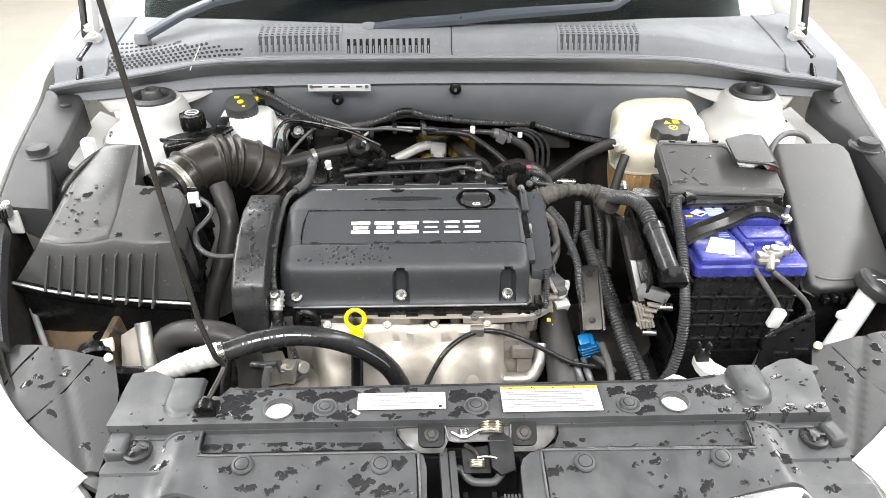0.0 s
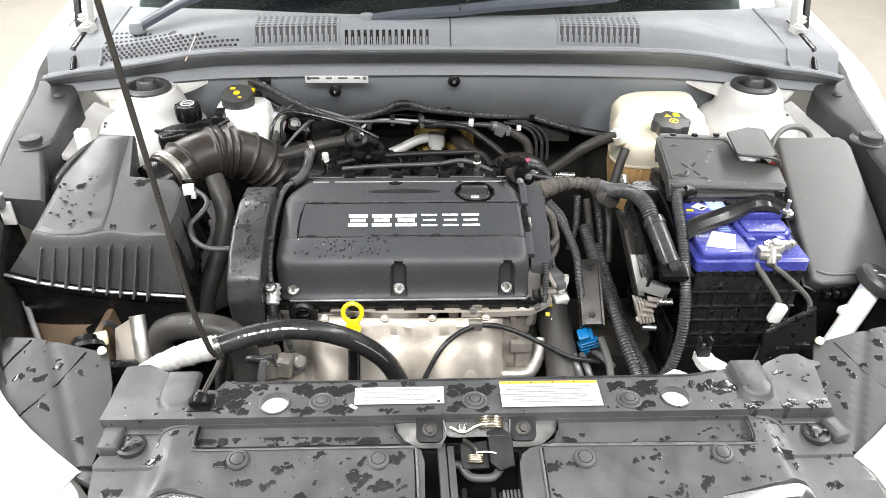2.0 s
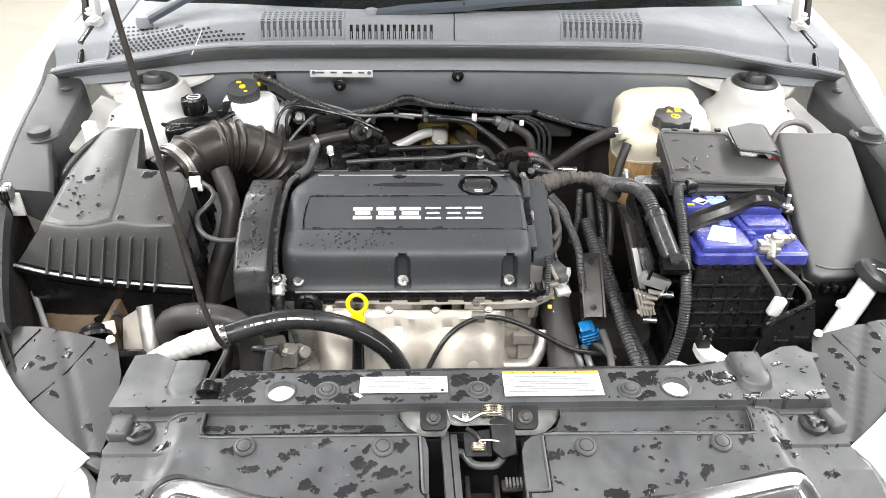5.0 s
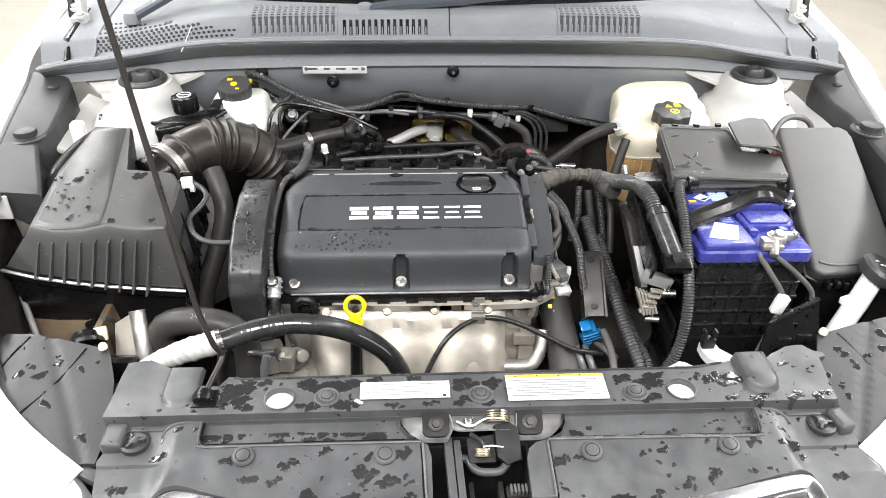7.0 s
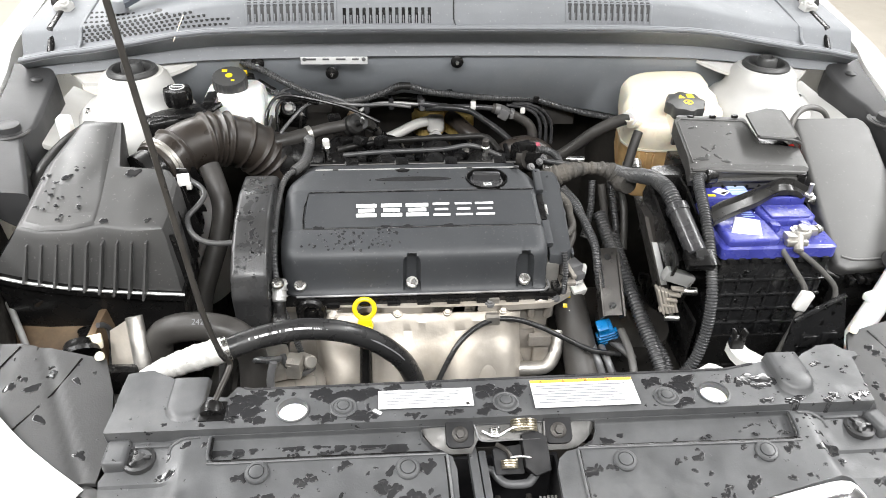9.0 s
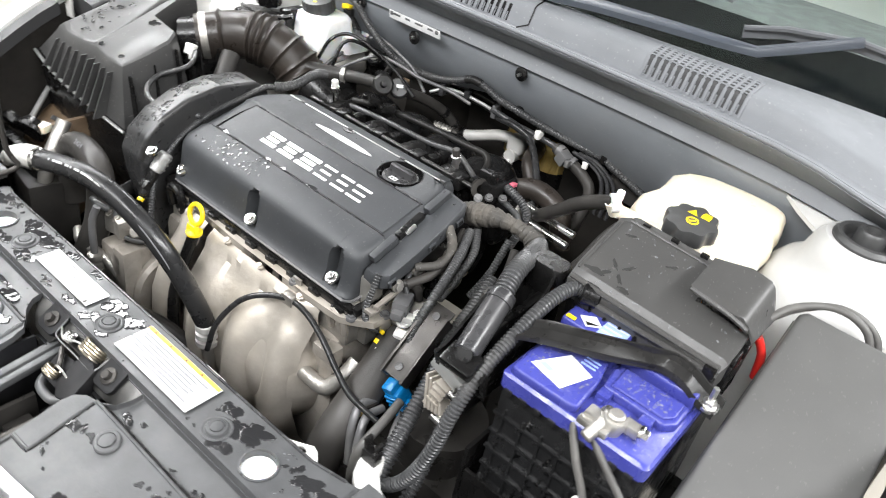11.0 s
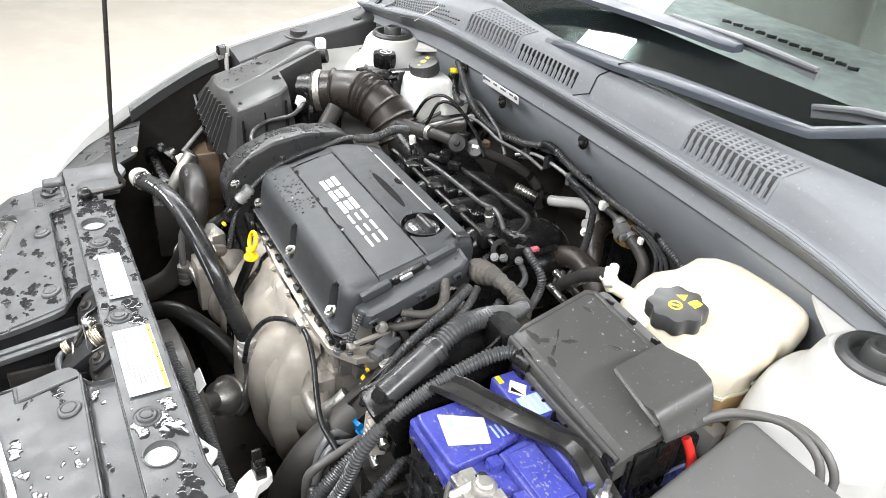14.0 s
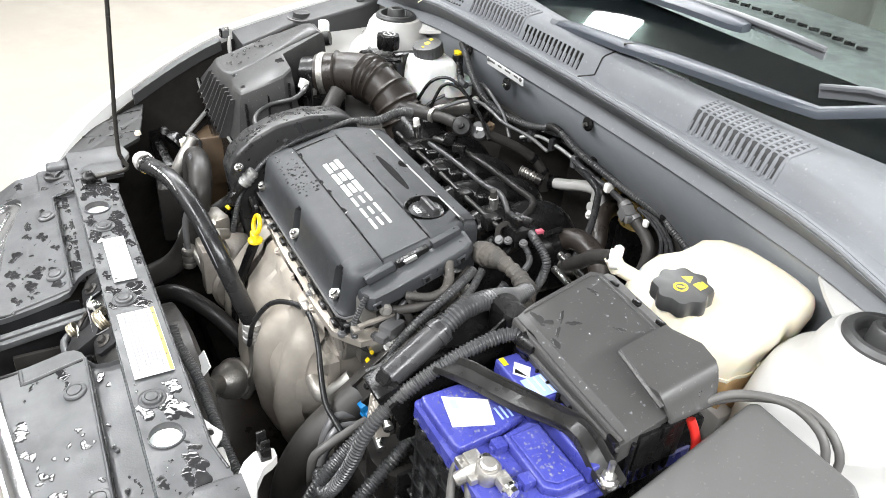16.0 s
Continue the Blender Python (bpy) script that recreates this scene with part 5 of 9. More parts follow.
part("exhaust_heat_shield", solid(loft(rings[:14], closed=False), 0.0015), M_SHIELD, engine, "pressed aluminium exhaust heat shield")
part("exhaust_heat_shield", solid(loft(rings[16:], closed=False), 0.0015), M_SHIELD, engine, "pressed aluminium exhaust heat shield")
# rounded end of the shield
dome = bmesh.new()
bmesh.ops.create_uvsphere(dome, u_segments=48, v_segments=32, radius=1.0)
for v in dome.verts:
    v.co = v.co * (1 + 0.05 * noise.noise(v.co * 2.3) + 0.02 * noise.noise(v.co * 6))
moved(dome, pose(0.014, 0.268, 0.600, 0, 0, 8) @ Matrix.Diagonal((0.072, 0.080, 0.102, 1)))
part("shield_end", dome, M_SHIELD, engine, "rounded end of the heat shield")
part("gasket_edge", rod((-0.25, 0.2545, 0.7435), (0.09, 0.2545, 0.7435), 0.0016, 6), M_ALU, engine)
part("lifting_eye", join(tube([(-0.262, 0.25, 0.73), (-0.262, 0.246, 0.757), (-0.250, 0.245, 0.768), (-0.236, 0.245, 0.764), (-0.230, 0.246, 0.745), (-0.236, 0.25, 0.728)], 0.0065, 8), box((-0.247, 0.256, 0.735), (0.03, 0.006, 0.03), 0.003)), M_BLACK, engine, "black lifting eye")
part("lifting_eye", join(tube([(0.088, 0.262, 0.715), (0.086, 0.257, 0.738), (0.098, 0.256, 0.750), (0.112, 0.257, 0.740), (0.112, 0.262, 0.715)], 0.006, 8), box((0.10, 0.268, 0.71), (0.03, 0.006, 0.03), 0.003)), M_DIRTYALU, engine, "rusty steel lifting eye")
part("coolant_pipe", tube([(0.06, 0.235, 0.63), (0.10, 0.232, 0.632), (0.118, 0.235, 0.636), (0.130, 0.248, 0.655), (0.134, 0.27, 0.675)], 0.0115, 14), M_ALU, engine, "bare steel coolant pipe")
part("side_bracket", join(box((0.105, 0.25, 0.66), (0.025, 0.02, 0.07), 0.004), box((0.10, 0.24, 0.685), (0.035, 0.012, 0.02), 0.003)), M_DIRTYALU, engine)

# timing belt cover at the engine's end
prof = [(0.47, 0.83), (0.46, 0.858), (0.435, 0.876), (0.37, 0.882), (0.31, 0.872), (0.265, 0.852), (0.235, 0.826), (0.222, 0.795), (0.228, 0.75), (0.26, 0.60), (0.40, 0.56), (0.47, 0.70)]
bm = prism([(p[0], p[1]) for p in prof], 0, 0.052, 0.007, 3, Matrix(((0, 0, 1, -0.354), (1, 0, 0, 0), (0, 1, 0, 0), (0, 0, 0, 1))))
part("timing_cover", bm, M_BLACKWET, engine, "black plastic timing belt cover")
part("crank_pulley", lathe([(0.02, -0.02), (0.06, -0.02), (0.062, -0.012), (0.056, -0.006), (0.062, 0.0), (0.056, 0.006), (0.062, 0.012), (0.06, 0.02), (0.02, 0.02)], pose(-0.375, 0.32, 0.50, 0, 90, 0), 30), M_DARKSTEEL, engine)
part("cam_sensor", join(rod((-0.290, 0.262, 0.800), (-0.291, 0.240, 0.775), 0.0105, 16, bev=0.002), *[rod((-0.290, 0.258 - 0.006 * k, 0.7955 - 0.0068 * k), (-0.290, 0.2565 - 0.006 * k, 0.7938 - 0.0068 * k), 0.0122, 16) for k in range(3)]), M_GREYROD, engine, "pale grey ringed cam sensor")
part("sensor_plug", join(rod((-0.291, 0.241, 0.776), (-0.288, 0.216, 0.742), 0.0092, 14, bev=0.002), box((-0.289, 0.224, 0.756), (0.018, 0.014, 0.018), 0.002, rot=(35, 0, 0))), M_BLACK, engine)
part("sensor_clip", box((-0.286, 0.211, 0.738), (0.010, 0.006, 0.005), 0.001, rot=(40, 0, 10)), M_YELLOW, engine, "yellow connector lock")
part("sensor_bolt", hexbolt((-0.289, 0.236, 0.812), (0, -0.4, 0.9), 0.006, 0.005), M_STEEL, engine)
part("alternator", join(rod((-0.33, 0.22, 0.60), (-0.23, 0.22, 0.60), 0.06, 24, bev=0.006), box((-0.275, 0.175, 0.655), (0.06, 0.05, 0.05), 0.008), box((-0.255, 0.165, 0.64), (0.03, 0.03, 0.09), 0.004)), M_DIRTYALU, engine, "grimy cast alternator")
part("alternator_cap", join(box((-0.300, 0.185, 0.705), (0.05, 0.045, 0.035), 0.008, rot=(0, 0, 15)), box((-0.268, 0.172, 0.712), (0.022, 0.026, 0.030), 0.004, rot=(0, 0, -10)), rod((-0.262, 0.20, 0.70), (-0.245, 0.175, 0.715), 0.010, 14, bev=0.002), *[hexbolt((-0.318 + 0.022 * k, 0.166, 0.724), (0, -0.4, 0.9), 0.005, 0.005) for k in range(3)]), M_ALU, engine, "dusty cast alternator end")
part("alternator_lead", tube([(-0.286, 0.160, 0.738), (-0.300, 0.150, 0.745), (-0.325, 0.158, 0.740), (-0.335, 0.18, 0.72), (-0.320, 0.20, 0.70)], 0.005, 10), M_LOOM, engine)
part("bracket_tube", tube([(-0.37, 0.15, 0.66), (-0.33, 0.135, 0.665), (-0.29, 0.15, 0.65), (-0.26, 0.16, 0.62)], 0.008, 10), M_ALU, engine)
part("drive_belt", tube([(-0.375, 0.15, 0.60), (-0.375, 0.20, 0.68), (-0.375, 0.28, 0.70), (-0.375, 0.38, 0.60), (-0.375, 0.36, 0.46), (-0.375, 0.26, 0.44), (-0.375, 0.15, 0.60)], 0.010, 8, flat=0.35), M_RUBBER, engine)

# intake side behind the cover
part("intake_manifold", join(box((-0.08, 0.56, 0.72), (0.34, 0.13, 0.16), 0.03), *[tube([(-0.215 + i * 0.085, 0.49, 0.80), (-0.215 + i * 0.085, 0.54, 0.825), (-0.215 + i * 0.085, 0.60, 0.80), (-0.215 + i * 0.085, 0.63, 0.72)], 0.026, 12) for i in range(4)]), M_BLACK, engine, "black plastic intake manifold")
for x in (-0.20, -0.115, -0.03, 0.055):
    part("injector_plug", join(box((x + 0.012, 0.525, 0.842), (0.022, 0.026, 0.02), 0.003), box((x - 0.006, 0.528, 0.838), (0.012, 0.016, 0.014), 0.002)), M_BLACK, engine)
for x, y, z in ((-0.232, 0.552, 0.838), (0.043, 0.546, 0.836)):
    v = part("service_valve", join(rod((x, y, z), (x, y - 0.004, z + 0.022), 0.006, 10), rod((x, y - 0.004, z + 0.022), (x, y - 0.006, z + 0.034), 0.008, 10, bev=0.001)), M_STEEL, engine, "small steel valve with a pale cap")
    part("valve_cap", rod((x, y - 0.006, z + 0.034), (x, y - 0.008, z + 0.046), 0.006, 10, bev=0.001), M_WHITEPL if x < 0 else M_GREYHOSE, v)
part("throttle_body", join(rod((-0.335, 0.578, 0.835), (-0.255, 0.595, 0.80), 0.045, 24, bev=0.005), box((-0.285, 0.60, 0.838), (0.06, 0.05, 0.05), 0.008)), M_BLACK, engine, "black throttle body")

part("head_flange", plate([(-0.285, 0.258), (-0.10, 0.247), (0.05, 0.246), (0.112, 0.249), (0.132, 0.262), (0.150, 0.276), (0.154, 0.40), (0.152, 0.47), (-0.28, 0.47)], [], lambda x, y: 0.7505, 0.010, 0.004), M_SHIELD, engine, "dusty cast head flange")
for x, y in ((0.122, 0.261), (0.146, 0.300), (0.148, 0.345), (0.148, 0.395), (0.02, 0.252), (-0.18, 0.256)):
    part("flange_bolt", hexbolt((x, y, 0.7505), (0, 0, 1), 0.0052, 0.005), M_GREYSTEEL, engine, "grey flange bolt")

# ---- cover on top of the engine ----
cover = thing("engine_cover", (-0.085, 0.37, 0.765), "charcoal plastic engine cover with white lettering blocks and droplets", "engine cover")
CP = [(0.491, 0.775), (0.4905, 0.84), (0.489, 0.858), (0.485, 0.8645), (0.474, 0.8672), (0.4635, 0.8682), (0.4625, 0.8665), (0.4605, 0.8665), (0.4595, 0.8698), (0.4575, 0.8697)] + [(0.455 - 0.0025 * k, 0.8697 - 0.00019 * k) for k in range(22)] + [ (0.3995, 0.8635), (0.398, 0.862), (0.36, 0.851), (0.328, 0.8420), (0.3265, 0.8400), (0.325, 0.8425), (0.318, 0.8420), (0.303, 0.8385), (0.290, 0.8348), (0.284, 0.832),
      (0.279, 0.8275), (0.2762, 0.8235), (0.2752, 0.8205), (0.2744, 0.8175), (0.2738, 0.8145), (0.2733, 0.8115), (0.2729, 0.8085), (0.2725, 0.805), (0.2718, 0.799), (0.2708, 0.791), (0.2695, 0.784), (0.267, 0.777), (0.264, 0.7715), (0.260, 0.769), (0.260, 0.765)]
STATIONS = [(-0.292, 0.034, 0.034), (-0.291, 0.026, 0.022), (-0.288, 0.017, 0.012), (-0.283, 0.010, 0.006), (-0.276, 0.005, 0.0025), (-0.268, 0.002, 0.0008), (-0.255, 0, 0), (-0.18, 0, 0), (0.0, 0, 0), (0.05, 0, 0), (0.090, 0.0, 0.0), (0.098, 0.002, 0.001), (0.104, 0.005, 0.003), (0.108, 0.010, 0.007), (0.110, 0.018, 0.016)]
for xc in (-0.097, 0.073):
    STATIONS += [(xc + u, 0, 0) for u in (-0.0150, -0.0135, -0.0125, -0.0105, -0.0075, -0.004, 0.0, 0.004, 0.0075, 0.0105, 0.0125, 0.0135, 0.0150)]
STATIONS += [(-0.006 + 0.0025 * k, 0, 0) for k in range(31)]
rings = []
for x, ins, dz in sorted(STATIONS):
    ring = []
    near = min(abs(x + 0.097), abs(x - 0.073)) / 0.0135
    for y, z in CP:
        f = step(-y, -0.33, -0.27)
        py = y + ins * f - 0.3 * ins * step(y, 0.44, 0.47)
        if near < 1 and y < 0.285 and z > 0.774:
            arch = 0.806 + 0.018 * math.sqrt(max(0.0, 1 - near * near))       # bolt pockets scooped out of the front face
            py += 0.017 * min(1.0, 3.0 * (1 - near)) * (1 - step(z, arch - 0.002, arch + 0.002)) * step(z, 0.772, 0.777)
        sunk = 0.014 * (1 - step(math.hypot(x - 0.031, y - 0.430), 0.0300, 0.0335)) if y > 0.395 else 0.0      # the oil filler's well
        ring.append((x + (0.022 * step(y, 0.42, 0.475) if x < -0.25 else 0) - (0.020 * step(y, 0.425, 0.475) if x > 0.085 else 0), py, max(0.765, z - sunk - dz * (0.35 + 0.65 * (z - 0.765) / 0.1))))
    rings.append(ring)
part("cover_shell", loft(rings), M_COVER, cover, "charcoal plastic cover shell", sharp=32)
badge = loft([[(x, y, 0.8420 + (y - 0.328) * 0.285 + dz) for y in (0.3285, 0.3295, 0.345, 0.365, 0.385, 0.3965, 0.3975)] for x, dz in ((-0.2555, -0.002), (-0.254, 0.0012), (-0.15, 0.0014), (0.0, 0.0014), (0.098, 0.0012), (0.0995, -0.002))], closed=False)
part("badge_panel", solid(badge, 0.003), M_PANEL, cover, "charcoal inset panel", sharp=30)
slope = math.degrees(math.atan(0.285))
# the maker's wording stands as plain white blocks
letters = [(-0.163, 0.031, True), (-0.1245, 0.032, True), (-0.085, 0.035, True), (-0.0475, 0.026, False), (-0.013, 0.026, False), (0.020, 0.029, False)]
for x, w, bold in letters:
    yc, t = 0.3595, 0.0072 if bold else 0.0042
    zc = 0.8420 + (yc - 0.328) * 0.285 + 0.0022
    blk = join(box((0, 0.0135 - t / 2, 0), (w, t, 0.0012), 0.0003, 1), box((0, 0.0, 0), (w * 0.8, t, 0.0012), 0.0003, 1), box((0, t / 2 - 0.0135, 0), (w, t, 0.0012), 0.0003, 1))
    part("emblem_block", moved(blk, pose(x, yc, zc, slope, 0, 0)), M_EMBLEM, cover, "plain white emblem block")
part("oil_cap_well", lathe([(0.0335, 0.8690), (0.0322, 0.8686), (0.0312, 0.862), (0.0305, 0.8555), (0.001, 0.8545)], Matrix.Translation((0.031, 0.430, 0)), 36, cap=False), M_BLACK, cover, "black well round the oil filler")
cap = part("oil_cap", lathe([(0.0270, 0.855), (0.0275, 0.8615), (0.0262, 0.8640), (0.0225, 0.8646), (0.0205, 0.8632), (0.001, 0.8634)], Matrix.Translation((0.031, 0.430, 0)), 40), M_CONDUIT, cover, "dark grey oil filler cap with a grip bar")
part("grip_bar", loft([[(0.031 + x, 0.435 + y, z) for x, y in rrect(0, 0, 0.046 * k, 0.012 * q, 0.004)] for z, k, q in ((0.8625, 1.0, 1.3), (0.867, 1.0, 1.1), (0.8735, 0.97, 0.9), (0.8750, 0.90, 0.6))]), M_CONDUIT, cap)
part("oil_symbol", moved(join(box((0, 0, 0), (0.013, 0.0015, 0.0008), 0), box((-0.0057, 0.003, 0), (0.0015, 0.006, 0.0008), 0), box((0.0, 0.003, 0), (0.0015, 0.006, 0.0008), 0), box((0.0057, 0.003, 0), (0.0015, 0.006, 0.0008), 0), box((0, 0.006, 0), (0.013, 0.0015, 0.0008), 0)), pose(0.031, 0.4125, 0.8644)), M_EMBLEM, cap)
top_z = lambda x, y: float(np.interp(y, [0.402, 0.425, 0.452], [0.8655, 0.8675, 0.8695])) + 0.0006
# dark glossy lens laid flat on the cover's top
lens = [(-0.088 + 0.061 * math.cos(a), 0.4285 + (0.0075 if math.sin(a) > 0 else 0.0045) * math.sin(a)) for a in [k * math.pi / 16 for k in range(32)]]
part("top_groove", plate(lens, [], top_z, 0.0015), M_FILM, cover, "glossy dark lens-shaped patch")
part("back_notch", prism([(-0.104 + 0.013 * math.cos(a), 0.4605 - 0.011 * math.sin(a)) for a in [k * math.pi / 10 for k in range(11)]], 0.8690, 0.8702, 0.0), M_BLACK, cover)
# pale rod stands in for the highlight on the seam's fold
part("edge_rod", rod((-0.245, 0.4606, 0.8698), (0.086, 0.4606, 0.8698), 0.0013, 8), M_GREYROD, cover, "pale rod painting the highlight along the seam")
for x in (-0.213, -0.104, 0.006, 0.084):
    part("rod_clip", box((x, 0.4606, 0.8698), (0.009, 0.005, 0.005), 0.0015), M_CAP, cover)
seam_z = lambda y: 0.8420 + (y - 0.328) * 0.285 + 0.0006
for pts in ([(-0.257, 0.3268, 0.8424), (-0.1, 0.3268, 0.8424), (0.103, 0.3268, 0.8420)], [(-0.257, 0.3268, 0.8424), (-0.2585, 0.345, seam_z(0.345)), (-0.2575, 0.37, seam_z(0.37)), (-0.252, 0.398, seam_z(0.398))], [(-0.252, 0.3988, 0.8638), (0.0, 0.3988, 0.8638), (0.1015, 0.3988, 0.8636)]):
    part("cover_seam", tube(pts, 0.0011, 6, smooth=False), M_BLACK, cover)
part("flange_edge", tube([(-0.268, 0.2605, 0.7665), (0.0, 0.2600, 0.7665), (0.104, 0.2605, 0.7665), (0.1125, 0.268, 0.7665), (0.1135, 0.36, 0.768)], 0.0022, 6, smooth=False), M_GREYSTEEL, cover)
hz = lambda y: 0.8140 + 0.355 * (y - 0.288)
house = [(0.1125, 0.286), (0.126, 0.2855), (0.140, 0.289), (0.147, 0.296), (0.149, 0.33), (0.1495, 0.40), (0.148, 0.436), (0.142, 0.446), (0.1125, 0.450)]
endcap = part("end_housing", loft([[(0.129 + (x - 0.129) * k, 0.367 + (y - 0.367) * k, hz(y) - d) for x, y in house] for k, d in ((0.96, 0.022), (1.0, 0.019), (1.0, 0.006), (0.97, 0.001), (0.90, 0.0))]), M_COVER, cover, "charcoal coil housing", sharp=30)
for y, ly in ((0.318, 0.046), (0.418, 0.046)):
    part("housing_tab", box((0.1125, y, hz(y) + 0.006), (0.012, ly, 0.012), 0.003, rot=(19.5, 0, 0)), M_COVER, endcap)
part("housing_slot", box((0.111, 0.368, hz(0.368) + 0.003), (0.010, 0.050, 0.010), 0.001, rot=(19.5, 0, 0)), M_BLACK, endcap)
part("housing_plug", box((0.115, 0.362, hz(0.362) + 0.005), (0.010, 0.020, 0.006), 0.0015, rot=(19.5, 0, 0)), M_STEEL, endcap)
for y in (0.30, 0.372, 0.425):
    part("housing_clip", box((0.150, y, hz(y) - 0.012), (0.004, 0.014, 0.010), 0.0015, rot=(19.5, 0, 0)), M_COVER, endcap)
    part("clip_slot", box((0.1522, y, hz(y) - 0.012), (0.001, 0.007, 0.005), 0, rot=(19.5, 0, 0)), M_BLACK, endcap)
part("housing_skirt", box((0.126, 0.372, 0.793), (0.020, 0.130, 0.050), 0.006), M_BLACK, endcap)
rng = random.Random(3)
spots = []
for _ in range(150):
    x, y = rng.uniform(-0.26, -0.13), rng.uniform(0.29, 0.325)
    z = np.interp(y, [0.284, 0.290, 0.303, 0.318, 0.325], [0.832, 0.8348, 0.8385, 0.8420, 0.8425])
    spots.append(((x, y, float(z)), (0, -0.4, 0.9)))
tagged(part("spray", beads(spots[:60], rng, 0.0005, 0.0012), M_WATER, cover, "clear fine water spray"), kind="stuff")
cover_top = lambda x, y: float(np.interp(y, [0.279, 0.284, 0.290, 0.303, 0.318, 0.325, 0.328, 0.398, 0.402, 0.43, 0.46], [0.8275, 0.832, 0.8348, 0.8385, 0.8420, 0.8425, 0.8434, 0.8634, 0.8655, 0.868, 0.8694]))
drops = [puddle(rng.uniform(-0.262, -0.125) * rng.uniform(0.85, 1), rng.uniform(0.284, 0.323), rng.uniform(0.0010, 0.0026), cover_top, rng, rng.uniform(0.7, 1.2), rng.uniform(0, 1.5), 0.0006) for _ in range(62)]
drops += [puddle(x, 0.3285, r, cover_top, rng, 3.2, 0.0, 0.0005) for x, r in ((-0.235, 0.003), (-0.135, 0.0025), (-0.10, 0.003), (-0.04, 0.0028))]
drops += [puddle(rng.uniform(-0.25, 0.06), rng.uniform(0.402, 0.455), rng.uniform(0.0008, 0.002), cover_top, rng, 1.3, rng.uniform(0, 3), 0.0005) for _ in range(14)]
tagged(part("standing_water", join(*drops), M_FILM, cover, "dark shiny droplets"), kind="stuff")
belt_top = lambda x, y: float(np.interp(y, [0.225, 0.235, 0.265, 0.31, 0.37, 0.435], [0.80, 0.826, 0.852, 0.872, 0.882, 0.876]))
drops = [puddle(rng.uniform(-0.347, -0.310), rng.uniform(0.235, 0.42), rng.uniform(0.001, 0.0032), belt_top, rng, rng.uniform(0.8, 1.3), rng.uniform(0, 1.5), 0.0006) for _ in range(48)]
tagged(part("standing_water", join(*drops), M_FILM, engine, "dark shiny droplets"), kind="stuff")

# dipstick
dip = thing("dipstick", (-0.168, 0.222, 0.45), "yellow oil dipstick handle in a black tube", "dipstick")
ring = tube([(-0.168 + 0.0145 * math.cos(a), 0.228 + 0.004 * math.sin(a), 0.767 + 0.0145 * math.sin(a)) for a in [k * math.pi / 8 for k in range(17)]], 0.0036, 8, step=0.004)
part("handle_ring", ring, M_YELLOW, dip, "yellow plastic pull ring")
part("handle_neck", join(lathe([(0.006, 0.0), (0.012, 0.002), (0.0125, 0.006), (0.007, 0.010), (0.005, 0.018)], Matrix.Translation((-0.168, 0.224, 0.733)), 16)), M_YELLOW, dip)
part("handle_tab", prism([(-0.177, 0.752), (-0.159, 0.752), (-0.156, 0.740), (-0.158, 0.736), (-0.178, 0.736), (-0.180, 0.740)], 0, 0.006, 0.0015, m=Matrix(((1, 0, 0, 0), (0, 0, 1, 0.218), (0, 1, 0, 0), (0, 0, 0, 1)))), M_YELLOW, dip)
part("dipstick_tube", tube([(-0.168, 0.224, 0.735), (-0.169, 0.205, 0.69), (-0.17, 0.185, 0.62), (-0.17, 0.185, 0.45)], 0.0085, 10), M_BLACK, dip)

# ---- air filter box ----
airbox = thing("air_filter_box", (-0.56, 0.38, 0.60), "charcoal plastic air filter box with a ribbed skirt", "air filter box")


def flange_z(x, y):
    return 0.823 - 0.225 * (x + 0.684) + 0.36 * (y - 0.27)


def lid_z(x, y):
    return 0.868 + 0.38 * (y - 0.288)


LO = [(-0.686, 0.266), (-0.64, 0.262), (-0.59, 0.262), (-0.54, 0.265), (-0.49, 0.270), (-0.436, 0.276), (-0.430, 0.33), (-0.430, 0.372), (-0.440, 0.402), (-0.520, 0.412), (-0.548, 0.498), (-0.612, 0.505), (-0.655, 0.42)]
HI = [(-0.651, 0.289), (-0.612, 0.281), (-0.570, 0.282), (-0.534, 0.291), (-0.490, 0.283), (-0.446, 0.286), (-0.438, 0.330), (-0.436, 0.368), (-0.450, 0.388), (-0.524, 0.396), (-0.538, 0.486), (-0.598, 0.490), (-0.634, 0.40)]
HZ = [lid_z(x, y) for x, y in HI]


def ring_between(f, inset=0.0, dz=0.0):
    out = []
    for (xa, ya), (xb, yb), hz in zip(LO, HI, HZ):
        x, y = xa + (xb - xa) * f, ya + (yb - ya) * f
        x, y = x + (-0.555 - x) * inset, y + (0.39 - y) * inset
        out.append((x, y, (flange_z(xa, ya) * (1 - f) + hz * f if not inset else lid_z(x, y)) + dz))
    return out


lid = loft([ring_between(0.0), ring_between(0.55), ring_between(0.93), ring_between(1.0, 0.025, 0.005), ring_between(1.0, 0.07, 0.008), ring_between(1.0, 0.5, 0.009)])
part("lid", lid, M_AIRBOX, airbox, "charcoal plastic filter lid", sharp=25)
high = [(-0.640, 0.298), (-0.612, 0.290), (-0.574, 0.291), (-0.545, 0.298), (-0.541, 0.34), (-0.543, 0.40), (-0.546, 0.478), (-0.594, 0.481), (-0.627, 0.40)]
part("lid_step", loft([[(-0.585 + (x + 0.585) * k, 0.385 + (y - 0.385) * k, lid_z(x, y) + d) for x, y in high] for k, d in ((1.04, 0.0075), (1.0, 0.0092), (0.97, 0.0105), (0.8, 0.0110))]), M_AIRBOX, airbox, "raised half of the lid", sharp=50)
